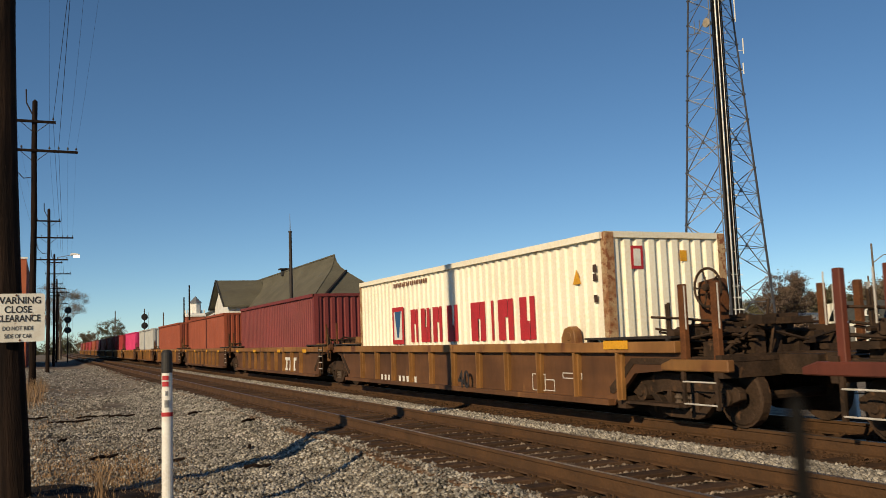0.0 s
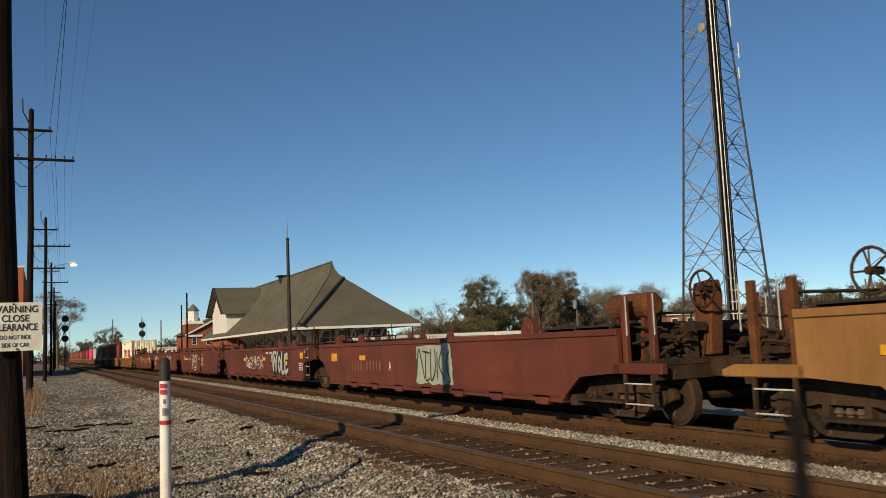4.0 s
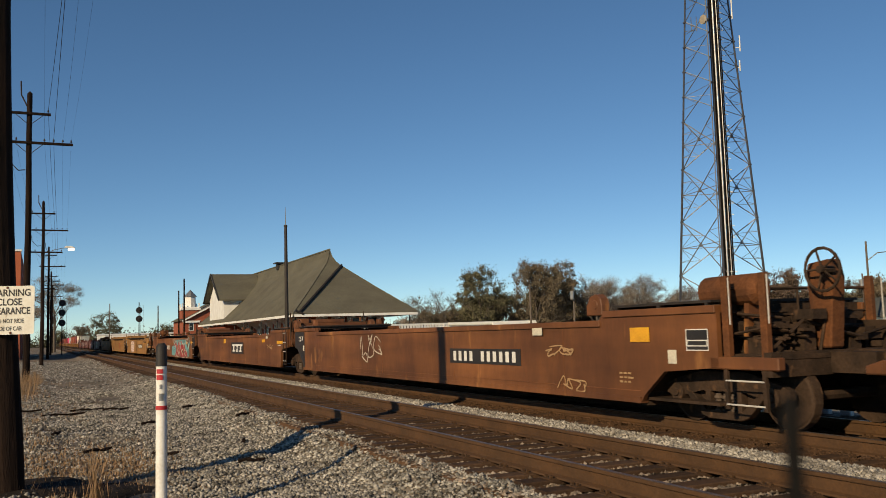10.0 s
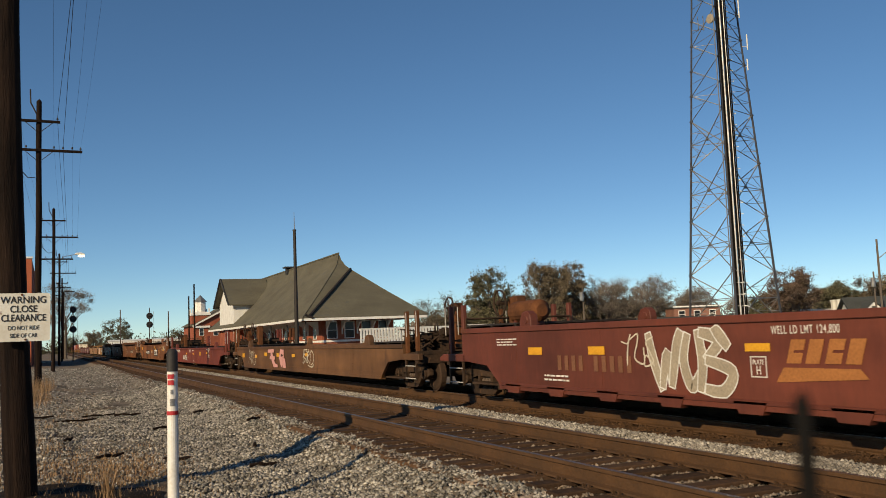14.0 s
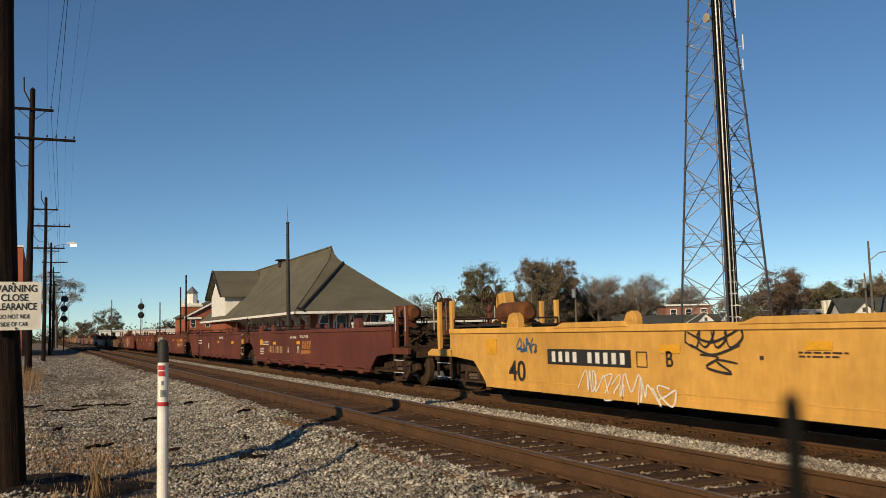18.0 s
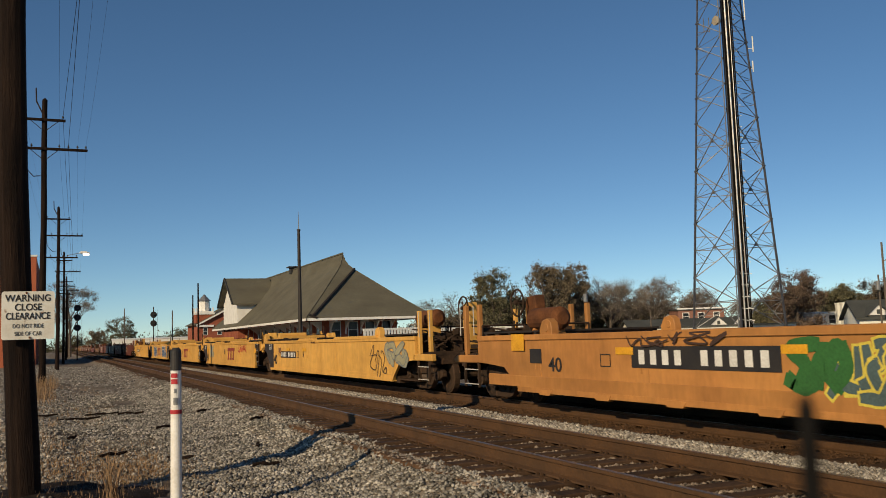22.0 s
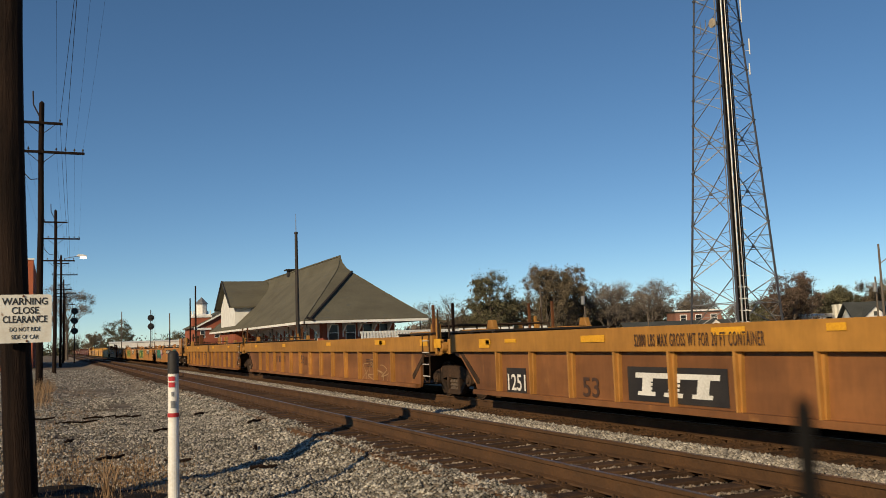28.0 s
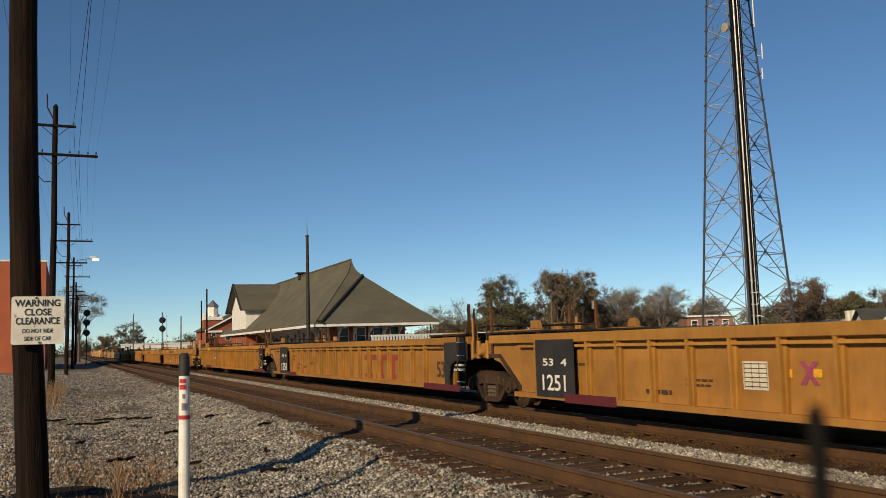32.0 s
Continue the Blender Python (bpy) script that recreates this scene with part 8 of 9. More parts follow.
def station():
    ob = thing("railway_station", (0, 0, 0), "red-brick railway station with a big grey hip roof and canopies", "station")
    x0, x1, y0, y1, ze, zr = 26.6, 42.3, 100.0, 168.0, 4.0, 12.55
    xc, ya, yb = 34.35, 110.4, 158.0
    # all slopes are steep under the ridge and run out straight below: (share of the run, share of the height)
    sweep = ((0.0, 1.0), (0.03, 0.89), (0.075, 0.805), (0.14, 0.735), (0.55, 0.375), (1.0, 0.0))

    def ring(f, h):
        z = ze + (zr - ze) * h
        a, b, c, d = xc + (x0 - xc) * f, xc + (x1 - xc) * f, ya + (y0 - ya) * f, yb + (y1 - yb) * f
        return [(a, c, z), (b, c, z), (b, d, z), (a, d, z)]
    rings = [ring(f, h) for f, h in sweep]
    lower = [p[:2] for p in rings[-1]]
    for i in range(4):
        j = (i + 1) % 4
        bm = bmesh.new()
        skin = [[[bm.verts.new((p[k][0], p[k][1], p[k][2] - d)) for k in (i, j)] for p in rings] for d in (0, 0.22)]
        for (a, b), (c, d) in zip(skin[0], skin[0][1:]):
            bm.faces.new((c, d, b, a))
        for (a, b), (c, d) in zip(skin[1], skin[1][1:]):
            bm.faces.new((a, b, d, c))
        for k in (0, 1):
            for r in range(len(rings) - 1):
                bm.faces.new((skin[0][r][k], skin[1][r][k], skin[1][r + 1][k], skin[0][r + 1][k]))
        for r in (0, -1):
            bm.faces.new((skin[0][r][0], skin[0][r][1], skin[1][r][1], skin[1][r][0]))
        bmesh.ops.remove_doubles(bm, verts=bm.verts, dist=0.001)
        bmesh.ops.recalc_face_normals(bm, faces=bm.faces)
        part("roof_slope", bm, "roof", ob, "grey shingle roof slope")
    for i in range(4):
        bm = bmesh.new()
        pts = [Vector(p[i]) + Vector((0, 0, 0.03)) for p in rings]
        pipe(bm, pts, 0.05, 6)
        part("hip_cap", bm, "roof", ob, "shingled hip cap")
    # a dark bar laid slantwise down the end slope
    bm = bmesh.new()
    pipe(bm, [Vector(rings[3][1]) + Vector((0, -0.05, 0.1)), Vector((lower[0][0] + 0.75, y0 - 0.02, ze + 0.14))], 0.17, 6)
    rod(bm, (lower[0][0] + 0.3, y0 - 0.05, ze + 0.3), (lower[0][0] + 1.2, y0 - 0.05, ze - 0.1), 0.14, 0.14, 6)
    part("snow_gutter", bm, "black_steel", ob, "dark line running down the end slope")
    bm = bmesh.new()
    rod(bm, (xc, ya - 0.1, zr + 0.02), (xc, yb, zr + 0.02), 0.12, 0.12, 6)
    part("ridge_cap", bm, "roof", ob)
    # fascia boards
    for a, b in ((0, 1), (1, 2), (2, 3), (3, 0)):
        bm = bmesh.new()
        p, q = lower[a], lower[b]
        e = 0.06
        box(bm, min(p[0], q[0]) - e, max(p[0], q[0]) + e, min(p[1], q[1]) - e, max(p[1], q[1]) + e, ze - 0.42, ze - 0.12)
        part("fascia", bm, "trim", ob, "white painted eaves board")
    # brick walls set back under the eaves
    wx0, wx1, wy0, wy1 = x0 + 3.2, x1 - 3.2, y0 + 3.4, y1 - 3.4
    zb = -1.7
    for (a0, a1, b0, b1) in ((wx0, wx1, wy0, wy0 + 0.4), (wx0, wx1, wy1 - 0.4, wy1), (wx0, wx0 + 0.4, wy0 + 0.4, wy1 - 0.4), (wx1 - 0.4, wx1, wy0 + 0.4, wy1 - 0.4)):
        bm = bmesh.new()
        box(bm, a0, a1, b0, b1, zb, ze + 1.2)
        part("brick_wall", bm, "brick", ob, "red brick wall")
    bm = bmesh.new()
    box(bm, wx0 - 0.05, wx1 + 0.05, wy0 - 0.05, wy1 + 0.05, 1.0, 1.25)
    part("stone_course", bm, "trim", ob, "pale stone band")
    for i in range(4):
        window_unit(ob, wx0 + 1.3 + i * 2.2, wy0 - 0.02, 1.5, 1.1, 1.9, "-y")
    for i in range(12):
        window_unit(ob, wx0 - 0.02, wy0 + 3 + i * 5, 1.5, 1.2, 1.9, "-x")

    def bracket(bm):
        prism(bm, [(0, -1.5), (0.16, -1.5), (0.2, -0.9), (1.4, -0.02), (2.9, 0.0), (2.9, 0.14), (0, 0.14)], 1, -0.08, 0.08)
    br = kept(("bracket",), "eaves_bracket", "trim", bracket)
    for i in range(14):
        part("eaves_bracket", br, None, ob, "white curved eaves bracket", pose(wx0, wy0 + 1.5 + i * 4.6, ze - 0.58, 0, 0, 180))
    for i in range(5):
        part("eaves_bracket", br, None, ob, "white curved eaves bracket", pose(wx0 + 0.6 + i * 1.95, wy0, ze - 0.58, 0, 0, -90))
    # cross gable toward the track
    gy, gw, gx = 152.5, 6.5, 27.2
    bm = bmesh.new()
    slab(bm, [(gx - 0.9, gy, zr - 0.2), (gx - 0.9, gy - gw - 0.8, ze + 3.7), (34.0, gy - gw - 0.8, ze + 3.7), (34.0, gy, zr - 0.2)], 0.22)
    slab(bm, [(gx - 0.9, gy, zr - 0.2), (34.0, gy, zr - 0.2), (34.0, gy + gw + 0.8, ze + 3.7), (gx - 0.9, gy + gw + 0.8, ze + 3.7)], 0.22)
    part("gable_roof", bm, "roof", ob, "grey roof of the cross gable")
    bm = bmesh.new()
    prism(bm, [(gy - gw, ze), (gy + gw, ze), (gy + gw, ze + 4.2), (gy, zr - 0.6), (gy - gw, ze + 4.2)], 0, gx, gx + 0.3)
    part("gable_wall", bm, "trim", ob, "white boarded gable wall")
    bm = bmesh.new()
    box(bm, gx + 0.3, 33.0, gy - gw, gy - gw + 0.25, ze - 0.1, ze + 4.1)
    part("gable_side", bm, "trim", ob, "pale boarded side wall of the gable")
    for s in (-1, 1):
        bm = bmesh.new()
        rod(bm, (gx - 0.95, gy, zr - 0.25), (gx - 0.95, gy + s * (gw + 0.8), ze + 3.6), 0.16, 0.16, 6)
        part("barge_board", bm, "asphalt", ob, "dark gable edge")
    bm = bmesh.new()
    box(bm, gx, gx + 5, gy - gw, gy + gw, zb, ze)
    part("gable_base", bm, "brick", ob, "red brick ground floor of the gable")
    bm = bmesh.new()
    box(bm, 33.95, 34.75, 136.8, 137.8, zr - 0.6, zr + 0.35)
    box(bm, 33.6, 35.1, 136.4, 138.2, zr + 0.35, zr + 0.55)
    part("chimney", bm, "asphalt", ob, "dark roof vent")
    # posts along the platform edge
    def col(bm):
        rod(bm, (0, 0, zb), (0, 0, ze - 0.4), 0.1, 0.08, 10)
    for i in range(7):
        part("canopy_post", kept(("col",), "canopy_post", "asphalt", col), None, ob, "dark iron canopy post", (x0 + 0.7, y0 + 1.5 + i * 9, 0))
    part("canopy_post", kept(("col",), "canopy_post", "asphalt", col), None, ob, "dark iron canopy post", (x1 - 0.7, y0 + 1.0, 0))


def flag_mast():
    ob = thing("wooden_mast", (15.5, 60, 0), "dark tarred wooden mast with a thin pale tip", "mast")
    bm = bmesh.new()
    rod(bm, (0, 0, -1.2), (0, 0, 9.1), 0.16, 0.10, 12)
    part("mast_shaft", bm, "black_steel", ob)
    bm = bmesh.new()
    rod(bm, (0, 0, 9.1), (0, 0, 10.4), 0.035, 0.012, 6)
    part("mast_tip", bm, "galv", ob, "thin metal rod")
    bm = bmesh.new()
    rod(bm, (0, 0, 9.02), (0, 0, 9.14), 0.13, 0.12, 12)
    part("mast_cap", bm, "black_steel", ob)


def town_hall():
    """Gabled brick hall whose square tower carries a white cupola."""
    ob = thing("town_hall", (36.5, 232, -1.6), "red-brick gabled hall with a white cupola on its tower", "building")
    bm = bmesh.new()
    prism(bm, [(-3.0, 0), (14, 0), (14, 8.1), (5.5, 12.4), (-3.0, 8.1)], 1, 0, 0.4)
    part("gable_wall", bm, "brick", ob, "red brick gable wall")
    for a0, a1 in ((-3.0, -2.6), (13.6, 14.0)):
        bm = bmesh.new()
        box(bm, a0, a1, 0.4, 22, 0, 8.0)
        part("brick_wall", bm, "brick", ob, "red brick wall")
    for s, e in ((1, -3.7), (-1, 14.7)):
        bm = bmesh.new()
        slab(bm, [(e, -0.6, 7.95), (5.5, -0.6, 12.65), (5.5, 22, 12.65), (e, 22, 7.95)], 0.2)
        part("roof_slope", bm, "roof", ob)
        bm = bmesh.new()
        slab(bm, [(e - 0.1 * s, -0.72, 7.85), (5.5, -0.72, 12.6), (5.5, -0.55, 12.6), (e - 0.1 * s, -0.55, 7.85)], 0.42)
        part("raking_cornice", bm, "trim", ob, "white raking cornice")
    bm = bmesh.new()
    box(bm, -3.6, 0.6, -0.5, 0.0, 7.2, 7.7)
    part("cornice", bm, "trim", ob, "white cornice return")
    tower = (-3.4, 1.1)
    bm = bmesh.new()
    box(bm, tower[0], tower[1], 3.0, 7.4, 8.3, 10.5)
    part("tower_base", bm, "brick", ob)
    bm = bmesh.new()
    box(bm, tower[0] - 0.25, tower[1] + 0.25, 2.75, 7.65, 10.5, 11.0)
    box(bm, tower[0] + 0.1, tower[1] - 0.1, 3.1, 7.3, 11.0, 11.35)
    part("tower_cornice", bm, "trim", ob, "white tower cornice")
    for px in (tower[0], tower[1] - 0.3):
        for py in (3.0, 7.1):
            bm = bmesh.new()
            box(bm, px, px + 0.3, py, py + 0.3, 11.0, 12.3)
            part("railing_post", bm, "trim", ob, "white railing post")
    bm = bmesh.new()
    rod(bm, (-0.95, 5.2, 11.3), (-0.95, 5.2, 14.1), 1.42, 1.38, 8)
    part("cupola", bm, "white_paint", ob, "white octagonal cupola")
    bm = bmesh.new()
    rod(bm, (-0.95, 5.2, 14.1), (-0.95, 5.2, 15.9), 1.75, 0.06, 8)
    part("cupola_roof", bm, "galv", ob, "grey pointed roof")
    for i in range(4):
        window_unit(ob, -1.5 + i * 3.6, -0.02, 5.2, 1.0, 1.8, "-y")


def brick_hall():
    """The tall brick block behind the pole line."""
    ob = thing("brick_building", (0, 0, 0), "plain orange-red brick building with a flat roof", "building")
    z1 = 11.9
    for a0, a1, b0, b1 in ((-34, -2.2, 110, 110.5), (-2.7, -2.2, 110.5, 152), (-34, -33.5, 110.5, 152), (-34, -2.2, 152, 152.5)):
        bm = bmesh.new()
        box(bm, a0, a1, b0, b1, -0.8, z1)
        # the front wall gets a brighter brick colour to look sunlit
        part("brick_wall", bm, material("sunlit_brick", (0.50, 0.15, 0.075), (0.42, 0.125, 0.065), 0.9, 0, 0.5, 0.3, 12) if (a0, b0) == (-34, 110) else "brick", ob, "orange-red brick wall")
    bm = bmesh.new()
    box(bm, -33.5, -2.7, 110.5, 152, z1 - 0.8, z1 - 0.6)
    part("flat_roof", bm, "asphalt", ob)
    bm = bmesh.new()
    box(bm, -34.1, -2.1, 109.9, 110.55, z1, z1 + 0.2)
    part("coping", bm, "trim", ob, "pale coping")


station()
flag_mast()
town_hall()
brick_hall()

# ---- buildings beyond the tracks ----
MAT["cream_wall"] = material("cream_wall", (0.74, 0.72, 0.62), (0.66, 0.64, 0.55), 0.75, 0, 0.4, 0.08, 8)
MAT["pale_brick"] = material("pale_brick", (0.33, 0.17, 0.12), (0.27, 0.135, 0.10), 0.9, 0, 0.6, 0.3, 14)
MAT["grey_board"] = material("grey_board", (0.26, 0.25, 0.235), (0.18, 0.172, 0.16), 0.9, 0, 1.5, 0.2, 20, per_object=0.15)
MAT["dark_roof"] = material("dark_roof", (0.088, 0.092, 0.084), (0.066, 0.069, 0.064), 0.9, 0, 0.4, 0.2, 8)


def block(name, label, cat, x, y, w, d, z1, turn, wall, roof_mat, roof_rise=0.0, base=-1.7, gable=False, windows=0, win_z=1.0, wsize=(0.9, 1.2), parapet=False):
    """A plain building of its own walls, roof and windows; its front faces -y before it is turned."""
    ob = thing(name, pose(x, y, 0, 0, 0, turn), label, cat)
    for a0, a1, b0, b1 in ((-w / 2, w / 2, 0, 0.3), (-w / 2, w / 2, d - 0.3, d), (-w / 2, -w / 2 + 0.3, 0.3, d - 0.3), (w / 2 - 0.3, w / 2, 0.3, d - 0.3)):
        bm = bmesh.new()
        box(bm, a0, a1, b0, b1, base, z1)
        part("wall", bm, wall, ob)
    bm = bmesh.new()
    if gable:
        slab(bm, [(-w / 2 - 0.4, -0.4, z1), (w / 2 + 0.4, -0.4, z1), (w / 2 + 0.4, d / 2, z1 + roof_rise), (-w / 2 - 0.4, d / 2, z1 + roof_rise)], 0.2)
        slab(bm, [(-w / 2 - 0.4, d / 2, z1 + roof_rise), (w / 2 + 0.4, d / 2, z1 + roof_rise), (w / 2 + 0.4, d + 0.4, z1), (-w / 2 - 0.4, d + 0.4, z1)], 0.2)
    else:
        slab(bm, [(-w / 2 - 0.2, -0.2, z1 + 0.12), (w / 2 + 0.2, -0.2, z1 + 0.12), (w / 2 + 0.2, d + 0.2, z1 + roof_rise + 0.12), (-w / 2 - 0.2, d + 0.2, z1 + roof_rise + 0.12)], 0.15)
    part("roof", bm, roof_mat, ob)
    if gable:
        for e in (-w / 2, w / 2 - 0.2):
            bm = bmesh.new()
            prism(bm, [(0, z1 - 0.05), (d, z1 - 0.05), (d / 2, z1 + roof_rise - 0.3)], 0, e, e + 0.2)
            part("gable_end", bm, wall, ob)
    if parapet:
        bm = bmesh.new()
        box(bm, -w / 2 - 0.1, w / 2 + 0.1, -0.1, 0.25, z1, z1 + 0.35)
        part("cornice", bm, "trim", ob, "white cornice")
    for i in range(windows):
        window_unit(ob, -w / 2 + w * (i + 0.5) / windows, -0.02, win_z, *wsize, "-y")
    return ob


def beyond():
    # the long cream shed: its front runs beside the tracks
    block("storage_shed", "long low cream-painted shed with a dark roof", "shed", 62.3, 86.5, 30.5, 10, 1.36, -74, "cream_wall", "dark_roof", 0.05)
    block("storage_shed", "taller cream-painted shed with a dark window strip", "shed", 52.8, 100.0, 12.3, 9, 2.15, 0, "cream_wall", "cream_wall", 0.2, parapet=True)
    ob = thing("loading_door", pose(61.2, 91.0, 0, 0, 0, -74), "dark narrow doorway in the cream shed", "door")
    bm = bmesh.new()
    box(bm, -0.5, 0.5, -0.10, -0.05, -1.6, 1.34)
    part("door_leaf", bm, "dark_roof", ob)
    ob = thing("window_strip", pose(55.4, 99.94, 0, 0, 0, 0), "dark window strip under a white canopy", "window")
    bm = bmesh.new()
    box(bm, -2.7, 2.9, -0.12, -0.06, 1.45, 1.98)
    part("pane", bm, "window", ob)
    bm = bmesh.new()
    box(bm, -2.9, 3.1, -0.5, -0.14, 2.0, 2.32)
    part("canopy", bm, "trim", ob)
    block("brick_shop", "red-brick town building with white cornice and windows", "building", 95.3, 113.2, 7.4, 6, 4.1, -24.8, "pale_brick", "dark_roof", 0.2, windows=3, win_z=2.5, wsize=(0.9, 1.1), parapet=True)
    block("town_house", "low building with a wide dark roof", "house", 85.5, 104.3, 17, 9, 1.2, -24.7, "cream_wall", "dark_roof", 1.5, gable=True)
    block("white_house", "white gabled house with a dark roof", "house", 95.5, 99.6, 4.2, 6, 1.3, -25, "trim", "trim", 0.7, gable=True, windows=2, win_z=0.1)
    block("white_house", "cream house with a long dark gable roof", "house", 80.3, 62.2, 11.6, 7, 1.72, -36, "cream_wall", "dark_roof", 1.9, gable=True, windows=3, win_z=-0.3)
    # small white front gables on the dark roofs
    for x, y, base, top, half in ((77.2, 64.7, 1.95, 2.99, 1.2), (88.2, 101.2, 1.5, 2.65, 1.3), (91.1, 99.9, 1.45, 2.7, 1.2)):
        ob = thing("porch_gable", pose(x, y, 0, 0, 0, -25), "small white porch gable with a louvre", "porch")
        bm = bmesh.new()
        prism(bm, [(-half, base), (half, base), (0, top)], 1, -0.3, 2.4)
        part("gable_front", bm, "trim", ob)
        for s in (-1, 1):
            bm = bmesh.new()
            slab(bm, [(s * (half + 0.15), -0.45, base - 0.05), (0, -0.45, top + 0.14), (0, 2.5, top + 0.14), (s * (half + 0.15), 2.5, base - 0.05)], 0.1)
            part("gable_roof", bm, "dark_roof", ob)
        bm = bmesh.new()
        box(bm, -0.2, 0.2, -0.36, -0.29, base + 0.12, base + 0.55 * (top - base))
        part("louvre", bm, "dark_roof", ob)
    block("white_house", "white house with two chimneys among the trees", "house", 100.4, 91.7, 5.6, 7, 2.6, -25, "trim", "trim", 0.3, windows=3, win_z=1.2)
    for x, y, w in ((99.5, 88.7, 0.42), (100.4, 90.5, 0.28)):
        ob = thing("chimney_stack", pose(x, y, 0, 0, 0, -25), "pale chimney stack beside the white house", "chimney")
        bm = bmesh.new()
        box(bm, -w, w, -0.35, 0.35, -1.7, 3.85)
        box(bm, -w - 0.07, w + 0.07, -0.42, 0.42, 3.85, 4.05)
        part("stack", bm, "cream_wall", ob)
    # low buildings far down the line
    block("warehouse", "low white warehouse far down the line", "warehouse", 25, 260, 22, 10, 3.2, -4, "trim", "trim", 0.3)
    # grey yard fence right of the tower
    ob = thing("board_fence", pose(62.6, 59.8, 0, 0, 0, -24.2), "grey weathered board fence", "fence")
    bm = bmesh.new()
    for k in (0.5, 2.2):
        box(bm, -5.0, 5.0, 0.02, 0.1, -1.5 + k, -1.4 + k)
    part("fence_rail", bm, "galv", ob)

    def board(bm):
        box(bm, -0.085, 0.085, -0.02, 0.02, -1.65, 1.0)
    for i in range(53):
        part("board", kept(("board",), "board", "grey_board", board), None, ob, "", (-4.9 + i * 0.188, 0, 0.02 * (i % 3)))
    # chain-link fence posts before the cream shed
    ob = thing("wire_fence", pose(56.5, 80, 0, 0, 0, -72), "galvanised wire fence with thin posts", "fence")
    for i in range(9):
        bm = bmesh.new()
        rod(bm, (-14 + i * 3.5, 0, -1.65), (-14 + i * 3.5, 0, 0.55), 0.035)
        part("fence_post", bm, "galv", ob)
    for z in (-1.4, -0.5, 0.45):
        bm = bmesh.new()
        rod(bm, (-14, 0, z), (14, 0, z), 0.014, None, 4)
        part("fence_wire", bm, "galv", ob)
    # white slatted panels in front of the station end
    ob = thing("picket_fence", pose(39.2, 98.0, 0, 0, 0, 8), "white slatted screen fence by the station", "fence")

    def slat(bm):
        box(bm, -0.13, 0.13, -0.03, 0.03, -1.7, 2.4)
    for i in range(34):
        part("slat", kept(("slat",), "slat", "trim", slat), None, ob, "", (-6.6 + i * 0.4, 0, 0))
    bm = bmesh.new()
    box(bm, -6.8, 6.8, 0.03, 0.1, 2.2, 2.45)
    part("fence_rail", bm, "trim", ob)


beyond()


def switch_box():
    """A low pale switch machine with two white guards, beyond the main track."""
    ob = thing("switch_machine", pose(12.2, 10.87, ground_z(12.2, 10.87)), "low pale switch machine with two white guards on the ballast", "switch machine")
    bm = bmesh.new()
    box(bm, -0.25, 0.25, -0.42, 0.42, -0.05, 0.16)
    part("base", bm, "grime", ob, "", None, 0.02)
    for q in (-0.22, 0.22):
        bm = bmesh.new()
        prism(bm, [(-0.11, 0.16), (0.11, 0.16), (0.07, 0.62), (0.0, 0.78), (-0.09, 0.60)], 0, -0.05, 0.05)
        part("guard", bm, "white_paint", ob, "white painted guard", (0, q, 0), 0.012)


switch_box()


def car(x, y, turn, mat, label):
    ob = thing("parked_car", pose(x, y, -1.6, 0, 0, turn), label, "car")
    bm = bmesh.new()
    prism(bm, [(-2.3, 0.35), (2.3, 0.35), (2.35, 0.75), (2.1, 0.98), (1.2, 1.06), (0.55, 1.72), (-1.6, 1.78), (-2.2, 1.1), (-2.35, 0.7)], 1, -0.9, 0.9)
    part("body", bm, mat, ob, "", None, 0.05)
    for s in (-1, 1):
        bm = bmesh.new()
        prism(bm, [(-1.5, 1.12), (0.9, 1.12), (0.45, 1.62), (-1.4, 1.66)], 1, s * 0.905 - 0.01, s * 0.905 + 0.01)
        part("side_window", bm, "window", ob)
        for q in (-1.45, 1.45):
            bm = bmesh.new()
            rod(bm, (q, s * 0.72, 0.36), (q, s * 0.93, 0.36), 0.36, 0.36, 16)
            wheel = part("wheel", bm, "decal_black", ob)
            bm = bmesh.new()
            rod(bm, (q, s * 0.93, 0.36), (q, s * 0.945, 0.36), 0.2, 0.2, 12)
            part("rim", bm, "galv", wheel)


car(59.0, 85.5, 12, "black_steel", "black parked utility car beside the cream shed")
car(76.0, 70.5, 30, "galv", "grey parked car behind the board fence")

# ---- lineside signals and distant poles ----


def signal(x, y, top, heads, label):
    ob = thing("railway_signal", (x, y, 0), label, "railway signal")
    bm = bmesh.new()
    rod(bm, (0, 0, -1.0), (0, 0, top), 0.09, 0.07, 10)
    part("signal_mast", bm, "black_steel", ob)
    for z in heads:
        bm = bmesh.new()
        rod(bm, (0, -0.18, z), (0, -0.24, z), 0.52, 0.52, 20)
        h = part("target_head", bm, "decal_black", ob, "round black signal head")
        bm = bmesh.new()
        rod(bm, (0, -0.55, z + 0.06), (0, -0.24, z + 0.02), 0.13, 0.15, 10)
        part("hood", bm, "decal_black", h)
    bm = bmesh.new()
    for s in (-1, 1):
        rod(bm, (s * 0.2 + 0.45, 0.1, -0.5), (s * 0.2 + 0.45, 0.1, top - 0.5), 0.02, None, 5)
    part("ladder", bm, "galv", ob)


signal(2.95, 150, 8.1, (7.6, 6.1, 4.5), "black signal mast with three round heads")
signal(14.4, 150, 7.6, (6.3, 4.9), "black signal mast beside the tracks")


